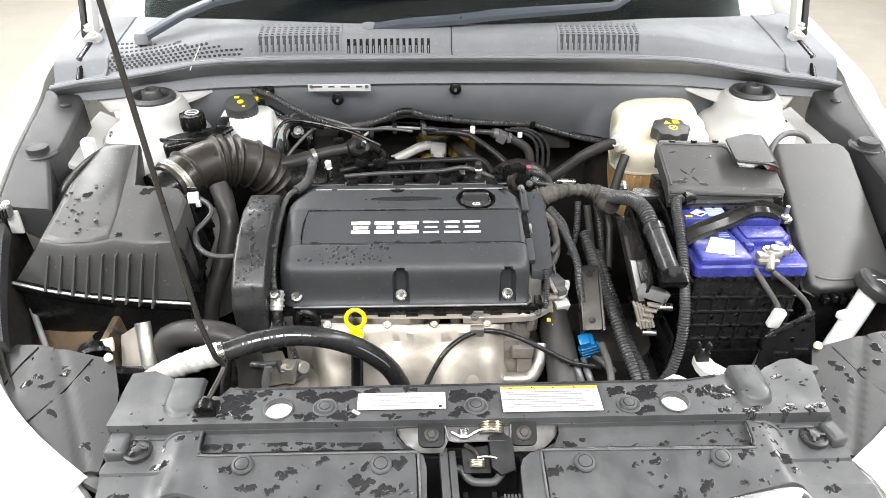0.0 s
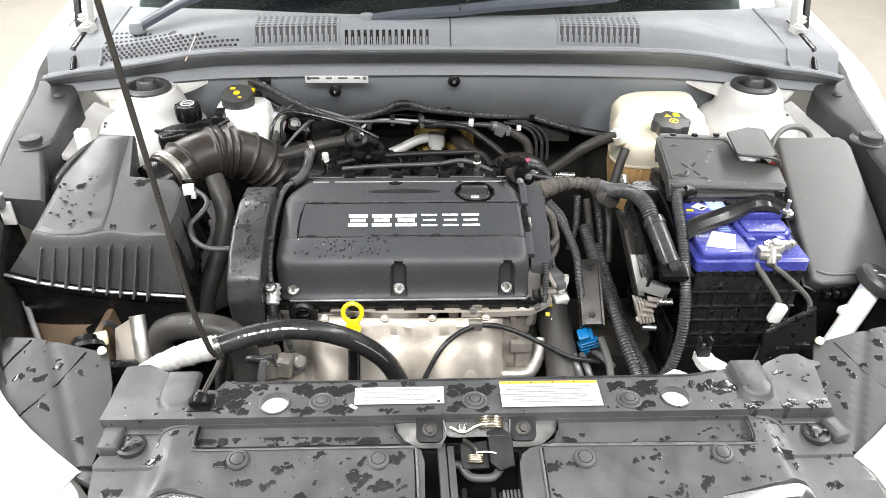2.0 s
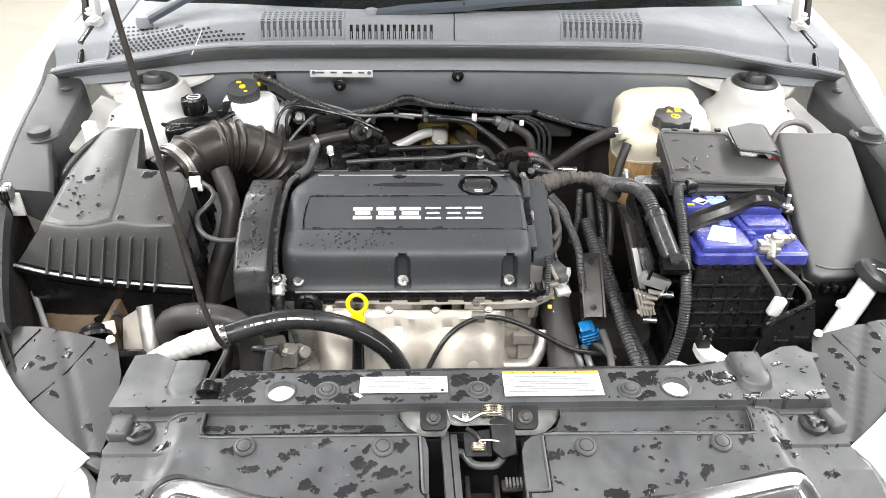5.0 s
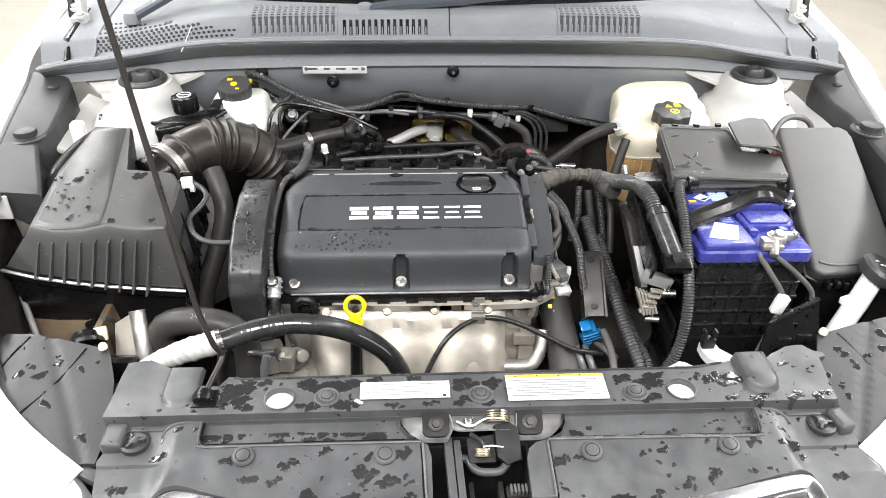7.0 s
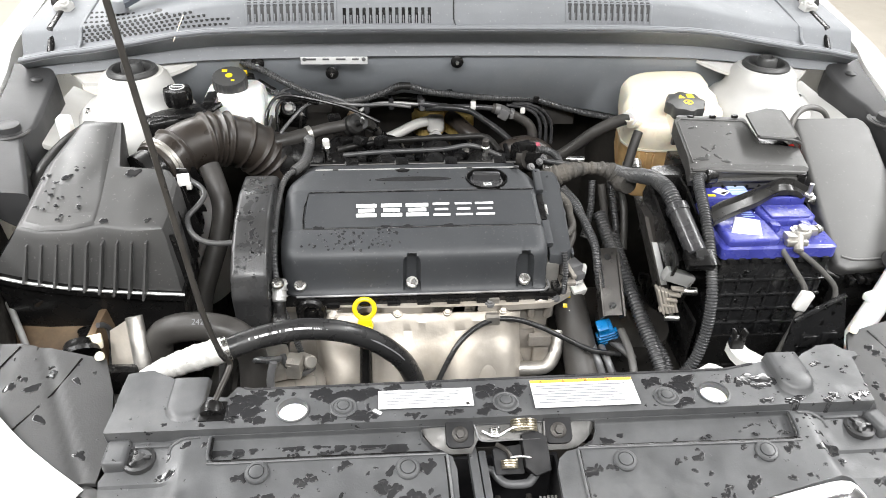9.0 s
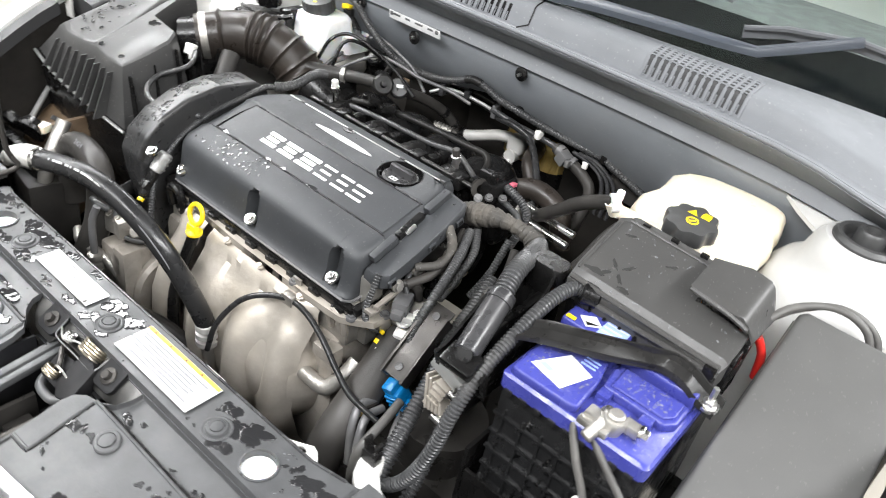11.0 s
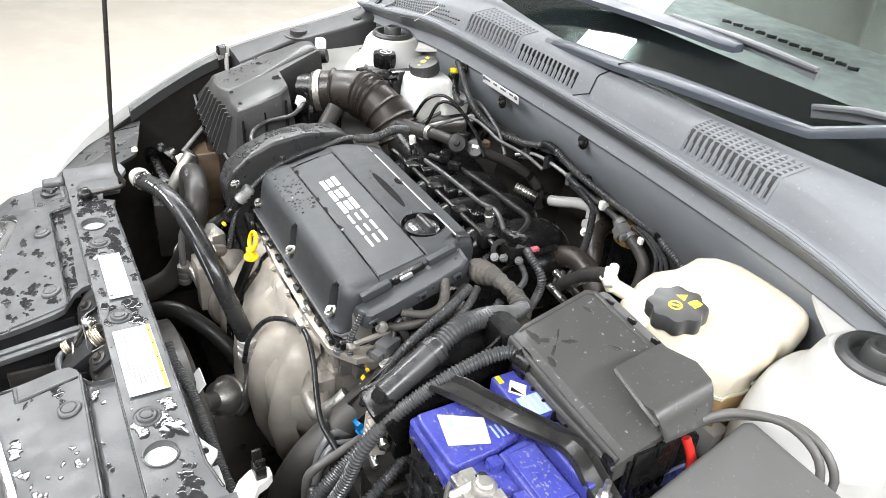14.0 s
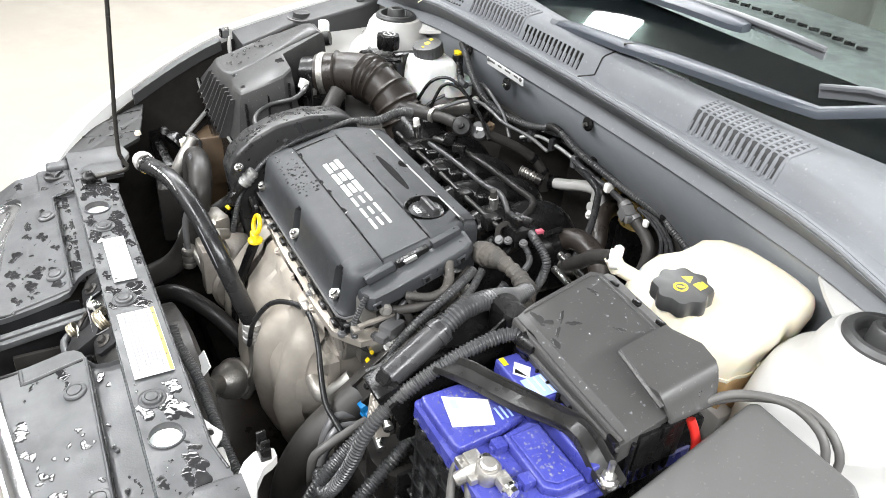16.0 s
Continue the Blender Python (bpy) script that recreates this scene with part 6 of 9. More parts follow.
rim = loft([[(x * s + (1 - s) * -0.555, y * s + (1 - s) * 0.39, flange_z(x, y) + dz) for x, y in LO] for s, dz in ((1.0, 0.002), (1.03, 0.0), (1.035, -0.006), (1.03, -0.014), (1.0, -0.016))])
part("rim", rim, M_BLACK, airbox, "black clamped flange with a pale front edge")
# pale tube along the flange's front edge only
edge = tube([(x * 1.036 + 0.036 * 0.555, y * 1.036 - 0.036 * 0.39, flange_z(x, y) - 0.001) for x, y in LO[:6]], 0.0026, 6, smooth=False)
part("worn_edge", edge, M_GREYROD, airbox)
low = loft([[(x * s + (1 - s) * -0.555, y * s + (1 - s) * 0.40, (flange_z(x, y) - 0.014) * (1 - k) + 0.60 * k) for x, y in LO] for s, k in ((0.99, 0.0), (0.96, 0.4), (0.90, 0.85), (0.86, 1.0))])
part("lower_box", low, M_BLACK, airbox, "black plastic lower filter box")
for i in range(9):
    xa, xb = -0.684 + 0.246 * (0.18 + 0.079 * i), -0.651 + 0.207 * (0.09 + 0.0975 * i)
    a, b = Vector((xa, 0.261, flange_z(xa, 0.266))), Vector((xb, 0.281, lid_z(xb, 0.284) - 0.008))
    part("rib", loft([[a + Vector((-0.0016, -0.012, 0)), a + Vector((0.0016, -0.012, 0)), a + Vector((0.0019, 0.02, 0)), a + Vector((-0.0019, 0.02, 0))],
                      [b + Vector((-0.0013, -0.007, 0)), b + Vector((0.0013, -0.007, 0)), b + Vector((0.0014, 0.01, 0)), b + Vector((-0.0014, 0.01, 0))]]), M_AIRBOX, airbox)
for i in range(5):
    y = 0.295 + i * 0.042
    a, b = Vector((-0.428, y, flange_z(-0.433, y))), Vector((-0.443, y, lid_z(-0.443, min(y, 0.40)) - 0.012 - 0.02 * (i == 4)))
    part("rib", loft([[a + Vector((0.010, -0.0016, 0)), a + Vector((0.010, 0.0016, 0)), a + Vector((-0.02, 0.0016, 0)), a + Vector((-0.02, -0.0016, 0))],
                      [b + Vector((0.006, -0.0016, 0)), b + Vector((0.006, 0.0016, 0)), b + Vector((-0.01, 0.0016, 0)), b + Vector((-0.01, -0.0016, 0))]]), M_BLACK, airbox)
part("outlet_shroud", join(rod((-0.512, 0.438, 0.876), (-0.487, 0.466, 0.882), 0.036, 24), box((-0.488, 0.455, 0.800), (0.09, 0.085, 0.11), 0.012)), M_BLACK, airbox)
part("mounting_post", rod((-0.565, 0.285, 0.50), (-0.565, 0.285, 0.68), 0.018, 16), M_STEEL, airbox)

lid_top = lambda x, y: lid_z(x, y) + (0.0112 if x < -0.55 else 0.0095)
drops = [puddle(rng.uniform(-0.632, -0.565), rng.uniform(0.30, 0.40), rng.uniform(0.0009, 0.0026), lid_top, rng, rng.uniform(1, 2), rng.uniform(-0.4, 0.6), 0.0006) for _ in range(26)]
drops += [puddle(x, y, r, lid_top, rng, 1.5, 0.2, 0.0006) for x, y, r in ((-0.505, 0.382, 0.007), (-0.595, 0.375, 0.004), (-0.53, 0.30, 0.004), (-0.47, 0.30, 0.003))]
tagged(part("standing_water", join(*drops), M_FILM, airbox, "dark shiny droplets"), kind="stuff")

duct = thing("intake_duct", (-0.40, 0.50, 0.82), "dusty brown-black ribbed rubber intake duct", "intake duct")
DL = [(-0.494, 0.457, 0.880), (-0.480, 0.477, 0.884), (-0.460, 0.503, 0.890), (-0.430, 0.527, 0.893), (-0.396, 0.546, 0.886), (-0.365, 0.560, 0.868), (-0.340, 0.570, 0.842), (-0.322, 0.577, 0.812)]


def duct_r(s):
    r = 0.0405 + 0.0015 * math.sin(3.0 * s)
    for c, w, h in ((0.175, 0.010, 0.0050), (0.40, 0.011, 0.0058), (0.445, 0.011, 0.0058), (0.49, 0.011, 0.0058), (0.535, 0.011, 0.0058), (0.66, 0.009, 0.0042), (0.77, 0.010, 0.0045), (0.83, 0.010, 0.0045), (0.89, 0.010, 0.0045)):
        r += h * math.exp(-((s - c) / w) ** 2)
    return r


part("duct_body", tube(DL, duct_r, 28, step=0.0016), M_DUCT, duct, "ribbed brown-black rubber duct", sharp=60)
part("hose_clamp", join(rod((-0.490, 0.463, 0.8812), (-0.483, 0.473, 0.8832), 0.0432, 30), rod((-0.487, 0.467, 0.882), (-0.486, 0.4685, 0.8823), 0.0446, 30), box((-0.462, 0.430, 0.858), (0.016, 0.02, 0.014), 0.003), rod((-0.468, 0.425, 0.853), (-0.452, 0.43, 0.847), 0.004, 8)), M_ALU, duct, "dull steel worm-drive hose clamp")
part("flow_sensor", join(rod((-0.449, 0.425, 0.868), (-0.452, 0.41, 0.872), 0.014, 14), box((-0.444, 0.414, 0.880), (0.024, 0.016, 0.014), 0.003, rot=(-30, 0, 0))), M_BLACK, duct)
part("sensor_plug", join(box((-0.441, 0.408, 0.886), (0.018, 0.012, 0.018), 0.002, rot=(-20, 0, 10)), box((-0.433, 0.404, 0.878), (0.008, 0.008, 0.012), 0.001)), M_WHITEPL, duct, "white sensor plug")


def cable(name, pts, r, material, label, pitch=0.0, amp=0.0, n=10, category="cable", group=""):
    return solo(name, tube(pts, r, n, pitch, amp), material, label, category, group)


cable("sensor_cable", [(-0.434, 0.412, 0.884), (-0.414, 0.395, 0.880), (-0.406, 0.378, 0.874), (-0.416, 0.356, 0.866), (-0.426, 0.340, 0.860), (-0.417, 0.313, 0.852), (-0.398, 0.298, 0.845), (-0.373, 0.295, 0.842), (-0.345, 0.302, 0.841), (-0.315, 0.317, 0.842), (-0.298, 0.327, 0.842)], 0.0042, M_LOOM, "thin black taped sensor cable to the filter box")
cable("coil_cable", [(-0.262, 0.548, 0.882), (-0.258, 0.530, 0.888), (-0.257, 0.512, 0.887), (-0.260, 0.493, 0.879), (-0.267, 0.474, 0.8735), (-0.279, 0.455, 0.872)], 0.0078, M_LOOM, "short black corrugated cable over the cover's edge", 0.004, 0.0006)
cable("cover_cable", [(-0.277, 0.457, 0.872), (-0.288, 0.445, 0.870), (-0.296, 0.425, 0.862), (-0.299, 0.402, 0.854), (-0.3005, 0.375, 0.848), (-0.3005, 0.345, 0.840), (-0.3000, 0.310, 0.826), (-0.298, 0.280, 0.806), (-0.292, 0.255, 0.785), (-0.285, 0.235, 0.762), (-0.272, 0.22, 0.73), (-0.262, 0.21, 0.70)], 0.0046, M_LOOM, "black corrugated cable along the engine cover's edge", 0.004, 0.0005)
cable("cam_cable", [(-0.283, 0.172, 0.735), (-0.278, 0.165, 0.72), (-0.26, 0.168, 0.70), (-0.245, 0.19, 0.69)], 0.0045, M_LOOM, "thin black cable from the cam sensor")

# ---- hoses on the side of the filter box and radiator ----
ac = thing("air_conditioning_hose", (-0.2, 0.13, 0.60), "thick black air conditioning hose with a pale foil-wrapped end", "hose")
part("hose", tube([(-0.336, 0.094, 0.818), (-0.30, 0.108, 0.822), (-0.25, 0.122, 0.822), (-0.20, 0.134, 0.807), (-0.155, 0.147, 0.776), (-0.12, 0.160, 0.733), (-0.10, 0.175, 0.68), (-0.093, 0.188, 0.635)], 0.0145, 16), M_HOSE, ac, "smooth black hose")
part("foil_sleeve", tube([(-0.445, 0.098, 0.768), (-0.425, 0.096, 0.782), (-0.395, 0.095, 0.797), (-0.365, 0.094, 0.809), (-0.336, 0.094, 0.818)], lambda s: 0.013 + 0.0035 * min(1, s * 1.6) + 0.0005 * math.sin(31 * s) + 0.0004 * math.sin(67 * s + 1) + 0.0002 * math.sin(143 * s), 14, step=0.0022), M_FOIL, ac, "pale wrinkled foil sleeve")
part("crimp", rod((-0.340, 0.0925, 0.8175), (-0.333, 0.095, 0.8185), 0.0165, 16, bev=0.001), M_STEEL, ac)
part("hose_fitting", join(lathe([(0.011, 0), (0.017, 0.004), (0.017, 0.012), (0.012, 0.014), (0.017, 0.018), (0.017, 0.026), (0.012, 0.028), (0.017, 0.032), (0.017, 0.042), (0.012, 0.046)], Matrix.Translation((-0.092, 0.190, 0.592)), 18)), M_ALUPIPE, ac, "steel ring fitting")
HL = spline([(-0.336, 0.094, 0.818), (-0.30, 0.108, 0.822), (-0.25, 0.122, 0.822), (-0.20, 0.134, 0.807), (-0.155, 0.147, 0.776)], 0.0022)
prng = random.Random(5)
for k in range(14, len(HL) - 4):
    if prng.random() < 0.75:
        p = HL[k] + Vector((0, -0.0105, 0.0103))
        part("print_bar", box(p, (0.0019, 0.0028, 0.0008), 0, rot=(45, 0, prng.uniform(5, 20))), M_LABEL, ac)
part("hose_stripe", tube([(-0.168, 0.1315, 0.797), (-0.145, 0.1375, 0.779), (-0.115, 0.148, 0.741), (-0.098, 0.161, 0.69)], 0.0013, 5), M_PRINT, ac)

rhose = thing("radiator_hose", (-0.39, 0.18, 0.59), "dusty grey rubber radiator hose with a bend and printed digits", "hose")
part("hose", tube([(-0.455, 0.19, 0.66), (-0.458, 0.19, 0.72), (-0.45, 0.192, 0.757), (-0.425, 0.192, 0.772), (-0.385, 0.188, 0.776), (-0.345, 0.180, 0.768), (-0.325, 0.170, 0.74), (-0.325, 0.155, 0.68), (-0.33, 0.12, 0.62), (-0.34, 0.07, 0.59)], 0.0205, 18), M_GREYHOSE, rhose)
mark = bpy.data.curves.new("mark", "FONT")
mark.body, mark.size, mark.extrude, mark.align_x = "2424", 0.011, 0.0003, "CENTER"
tmp = new("mark_text", mark)
bpy.context.view_layer.update()
me = bpy.data.meshes.new_from_object(tmp)
bm = bmesh.new()
bm.from_mesh(me)
bpy.data.objects.remove(tmp)
bpy.data.curves.remove(mark)
bpy.data.meshes.remove(me)
part("hose_number", moved(bm, pose(-0.388, 0.1725, 0.7935, 52, 0, -3)), M_PRINT, rhose, "pale printed digits")
solo("coolant_hose", tube([(-0.415, 0.47, 0.875), (-0.405, 0.452, 0.856), (-0.394, 0.425, 0.822), (-0.402, 0.40, 0.780), (-0.416, 0.375, 0.742), (-0.430, 0.35, 0.70), (-0.435, 0.32, 0.64)], 0.0165, 16), M_GREYHOSE, "dusty grey coolant hose beside the timing cover", "hose")
solo("lower_hose", tube([(-0.24, 0.06, 0.62), (-0.20, 0.10, 0.64), (-0.15, 0.15, 0.61), (-0.11, 0.19, 0.55), (-0.09, 0.21, 0.50)], 0.014, 12), M_RUBBER, "black rubber hose low behind the radiator", "hose")
pipe = thing("refrigerant_pipe", (-0.20, 0.08, 0.50), "bare aluminium refrigerant pipe with a banded joint", "pipe")
part("pipe", tube([(-0.292, 0.146, 0.745), (-0.298, 0.139, 0.72), (-0.298, 0.137, 0.68), (-0.298, 0.137, 0.62)], 0.0055, 12), M_GREYSTEEL, pipe)
part("banded_joint", lathe([(0.006, 0), (0.011, 0.002), (0.012, 0.006), (0.011, 0.011), (0.007, 0.013), (0.011, 0.015), (0.012, 0.020), (0.011, 0.025), (0.007, 0.027), (0.011, 0.029), (0.012, 0.034), (0.011, 0.039), (0.006, 0.041)], Matrix.Translation((-0.298, 0.137, 0.622)), 18), M_ALU, pipe, "ringed steel joint")
cable("drain_hose", [(0.232, 0.250, 0.690), (0.236, 0.219, 0.682), (0.237, 0.194, 0.673), (0.236, 0.176, 0.660), (0.234, 0.172, 0.635), (0.232, 0.172, 0.60)], 0.0062, M_CABLE, "pale grey drain hose beside the radiator hose", category="hose")
drier = thing("refrigerant_valve", (-0.12, 0.13, 0.40), "grey aluminium refrigerant valve low in the bay", "valve")
part("body", lathe([(0.012, -0.05), (0.022, -0.045), (0.032, -0.03), (0.033, 0.0), (0.036, 0.002), (0.036, 0.008), (0.033, 0.010), (0.03, 0.03), (0.016, 0.045), (0.015, 0.07), (0.008, 0.072)], pose(-0.115, 0.16, 0.50, 65, 0, 35), 20), M_ALU, drier)
part("feed_pipe", tube([(-0.092, 0.19, 0.595), (-0.085, 0.19, 0.55), (-0.09, 0.18, 0.50), (-0.10, 0.17, 0.47)], 0.011, 10), M_ALU, drier)

# radiator with fan shroud, seen down behind the front panel
radiator = thing("radiator", (0.02, 0.035, 0.22), "radiator with a dark grey plastic fan shroud", "radiator")
part("core", box((0.0, 0.0, 0.49), (0.80, 0.03, 0.5), 0.004), M_DARKSTEEL, radiator)
part("tank", box((0.0, 0.012, 0.745), (0.82, 0.05, 0.035), 0.008), M_BLACK, radiator)
shroud = loft([[(0.02 + r * math.cos(a), y, 0.48 + r * math.sin(a)) for a in [k * 2 * math.pi / 40 for k in range(40)]] for r, y in ((0.25, 0.045), (0.25, 0.075), (0.225, 0.085), (0.215, 0.085), (0.21, 0.06))], cap=False)
part("fan_shroud", solid(shroud, 0.004), M_GREYHOSE, radiator, "dark grey fan shroud ring")
part("fan_motor", rod((0.02, 0.05, 0.48), (0.02, 0.10, 0.48), 0.05, 24, bev=0.006), M_BLACK, radiator)
for k in range(7):
    a = k * 2 * math.pi / 7
    part("fan_blade", box((0.02 + 0.125 * math.cos(a), 0.062, 0.48 + 0.125 * math.sin(a)), (0.16, 0.006, 0.05), 0.002, rot=(20, -math.degrees(a), 0)), M_BLACK, radiator)
part("shroud_label", box((0.08, 0.079, 0.725), (0.035, 0.002, 0.016), 0, rot=(-40, 0, 0)), M_LABEL, radiator, "small white label")
cable("release_cable", [(0.05, 0.05, 0.775), (0.075, 0.052, 0.76), (0.12, 0.062, 0.745), (0.18, 0.066, 0.73), (0.26, 0.07, 0.715), (0.36, 0.085, 0.70)], 0.0065, M_LOOM, "black corrugated cable along the radiator support", 0.004, 0.0006)
tab = thing("support_bracket", (0.29, 0.07, 0.66), "cream painted steel radiator support bracket with a black clip", "bracket")
part("bracket_tab", plate([(0.226, 0.034), (0.262, 0.050), (0.276, 0.058), (0.283, 0.056), (0.304, 0.038), (0.304, 0.028), (0.226, 0.026)], [[(0.271 + 0.006 * math.cos(a), 0.0465 + 0.004 * math.sin(a)) for a in [k * math.pi / 6 for k in range(12)]]], lambda x, y: 0.797, 0.003, 0.004), M_APRON, tab, "cream steel tab with a bolt hole")
part("bracket_arm", plate([(0.362, 0.035), (0.343, 0.052), (0.322, 0.068), (0.316, 0.080), (0.315, 0.094), (0.321, 0.101), (0.331, 0.101), (0.337, 0.094), (0.341, 0.083), (0.355, 0.072), (0.385, 0.062), (0.42, 0.05), (0.42, 0.03)], [], lambda x, y: 0.792 + 0.004 * step(y, 0.065, 0.09), 0.012, 0.004), M_APRON, tab, "cream steel arm")
part("bracket_leg", box((0.30, 0.05, 0.735), (0.03, 0.012, 0.10), 0.003), M_APRON, tab)
part("wire_clip", join(box((0.325, 0.089, 0.803), (0.018, 0.012, 0.016), 0.002), box((0.319, 0.089, 0.815), (0.004, 0.010, 0.018), 0.001, rot=(0, -12, 0)), box((0.331, 0.089, 0.815), (0.004, 0.010, 0.018), 0.001, rot=(0, 12, 0))), M_BLACK, tab, "black wire clip")

# headlamp corner beside the filter box
duct2 = thing("air_inlet_duct", (-0.58, 0.20, 0.55), "muddy brown plastic air inlet duct below the filter box", "air duct")
part("inlet", loft([[(x, 0.30, z) for x, z in rrect(-0.628, 0.655, 0.140, 0.15, 0.01)], [(x, 0.255, z) for x, z in rrect(-0.615, 0.640, 0.135, 0.15, 0.012)], [(x, 0.205, z) for x, z in rrect(-0.596, 0.615, 0.125, 0.14, 0.012)]]), M_BROWN, duct2)
part("inlet_post", join(rod((-0.572, 0.235, 0.67), (-0.572, 0.245, 0.73), 0.013, 14)), M_BLACK, duct2)
lampb = thing("headlamp_housing", (-0.47, 0.15, 0.60), "grey plastic and aluminium back of the headlamp housing", "headlamp")
part("housing", prism([(-0.535, 0.13), (-0.46, 0.12), (-0.445, 0.19), (-0.49, 0.21), (-0.53, 0.19)], 0.58, 0.70, 0.01), M_GREYHOSE, lampb)
part("support_strut", tube([(-0.483, 0.202, 0.787), (-0.480, 0.192, 0.772), (-0.473, 0.168, 0.738), (-0.469, 0.15, 0.69), (-0.468, 0.14, 0.62)], 0.0115, 14), M_ALU, lampb, "bright aluminium strut")
part("pale_web", loft([[(-0.523 + 0.002 * k, 0.208 - 0.001 * k, 0.758), (-0.488, 0.206 - 0.001 * k, 0.783), (-0.476, 0.166 - 0.001 * k, 0.735), (-0.482, 0.148 - 0.001 * k, 0.66), (-0.522, 0.150 - 0.001 * k, 0.66)] for k in (0, 4)]), M_SHIELD, lampb, "pale pressed web beside the strut")
part("inlet_flange", box((-0.545, 0.235, 0.700), (0.012, 0.07, 0.10), 0.003, rot=(0, -8, 0)), M_BROWN, duct2)
strut = thing("filter_box_strut", (-0.605, 0.22, 0.72), "thin grey metal strut beside the filter box", "strut")
part("strut_rod", rod((-0.648, 0.218, 0.715), (-0.688, 0.282, 0.757), 0.0048, 12, bev=0.001), M_GREYROD, strut, "pale grey rod")
part("rod_end", rod((-0.635, 0.264, 0.765), (-0.645, 0.281, 0.775), 0.0078, 12, bev=0.001), M_BLACK, strut, "black rod end")
bulbh = thing("bulb_holder", (-0.555, 0.19, 0.74), "black bulb holder with a cream connector behind the headlamp", "bulb holder")
part("holder_cap", lathe([(0.026, 0), (0.027, 0.006), (0.022, 0.012), (0.018, 0.020), (0.001, 0.021)], pose(-0.556, 0.176, 0.742, -60, 0, 20), 24), M_BLACK, bulbh, "black rubber cap")
part("bulb_plug", box((-0.540, 0.192, 0.752), (0.020, 0.020, 0.014), 0.003, rot=(0, 0, 20)), M_TANK, bulbh, "cream bulb connector")
part("bulb_lead", tube([(-0.536, 0.206, 0.770), (-0.530, 0.22, 0.755), (-0.532, 0.22, 0.72), (-0.54, 0.20, 0.66)], 0.004, 8), M_LOOM, bulbh)
part("side_cap", lathe([(0.018, 0), (0.019, 0.008), (0.014, 0.016), (0.001, 0.017)], pose(-0.600, 0.165, 0.742, -60, 0, 10), 20), M_BLACK, bulbh)
part("lamp_back", box((-0.56, 0.152, 0.67), (0.17, 0.02, 0.14), 0.008), M_BLACK, bulbh, "black headlamp back")
solo("breather_hose", tube([(-0.672, 0.35, 0.80), (-0.672, 0.39, 0.845), (-0.660, 0.44, 0.88), (-0.640, 0.49, 0.90), (-0.615, 0.53, 0.91)], 0.015, 12), M_RUBBER, "black rubber hose beside the filter box", "hose")
solo("cable_clip", join(box((-0.645, 0.527, 0.917), (0.022, 0.02, 0.045), 0.006, 3), box((-0.637, 0.520, 0.897), (0.03, 0.015, 0.012), 0.004)), M_MILK, "white plastic clip beside the strut tower", "clip")

# ---- battery side ----
bat = thing("battery", (0.45, 0.365, 0.62), "wet blue-topped car battery in a black case", "battery")
part("case", box((0.448, 0.365, 0.7235), (0.170, 0.235, 0.205), 0.004), M_CASE, bat, "wet black battery case")
for k in range(5):
    part("case_rib", box((0.448, 0.2465, 0.785 - k * 0.028), (0.172, 0.005, 0.004), 0.001), M_CASE, bat)
for k in range(7):
    part("case_rib", box((0.375 + k * 0.0245, 0.2463, 0.735), (0.003, 0.004, 0.12), 0.001), M_CASE, bat)
lid = loft([[(x, y, z) for x, y in rrect(0.448, 0.365, 0.178 - i, 0.243 - i, 0.008)] for z, i in ((0.826, 0.004), (0.826, 0.0), (0.843, 0.0), (0.846, 0.006))])
top = part("lid", lid, M_BLUE, bat, "wet blue plastic battery lid")
part("raised_block", prism([(0.367, 0.249), (0.376, 0.247), (0.440, 0.248), (0.448, 0.252), (0.445, 0.300), (0.436, 0.337), (0.366, 0.337)], 0.844, 0.857, 0.004, 3), M_BLUE, top)
part("raised_block", prism([(0.450, 0.300), (0.522, 0.300), (0.532, 0.312), (0.532, 0.345), (0.452, 0.345), (0.444, 0.335)], 0.844, 0.857, 0.004, 3), M_BLUE, top)
part("raised_block", prism([(0.365, 0.341), (0.440, 0.341), (0.440, 0.475), (0.365, 0.475)], 0.844, 0.875, 0.004, 3), M_BLUE, top)
part("raised_block", prism([(0.445, 0.349), (0.532, 0.349), (0.532, 0.475), (0.445, 0.475)], 0.844, 0.868, 0.004, 3), M_BLUE, top)
part("vent_plug", prism([(0.457, 0.305), (0.518, 0.305), (0.526, 0.315), (0.526, 0.341), (0.455, 0.341)], 0.856, 0.8600, 0.0018, 3), M_BLUE, top)
for x, y in ((0.457, 0.292), (0.506, 0.293)):
    part("vent_tab", join(box((x, y, 0.850), (0.014, 0.014, 0.014), 0.002), box((x, y - 0.008, 0.848), (0.006, 0.003, 0.008), 0.001)), M_BLUE, top)
for k in range(9):
    part("lid_notch", box((0.374 + 0.0185 * k, 0.2432, 0.8240), (0.010, 0.004, 0.008), 0.001), M_CASE, top)
paper = part("paper_sticker", prism([(0.378, 0.268), (0.421, 0.258), (0.436, 0.300), (0.402, 0.312)], 0.8572, 0.8580, 0), M_LABEL, bat, "torn white paper sticker")
part("sticker_print", prism([(0.385, 0.273), (0.399, 0.270), (0.402, 0.277), (0.388, 0.280)], 0.8581, 0.8584, 0), M_LTBLUE, paper)
for k in range(3):
    part("print_bar", box((0.424, 0.312 + 0.006 * k, 0.8574), (0.018, 0.0022, 0.0006), 0), M_LTBLUE, bat)
part("hazard_diamond", prism([(0.394, 0.346), (0.409, 0.358), (0.394, 0.370), (0.379, 0.358)], 0.8752, 0.8758, 0), M_LABEL, bat, "white diamond sign with a dark lower half")
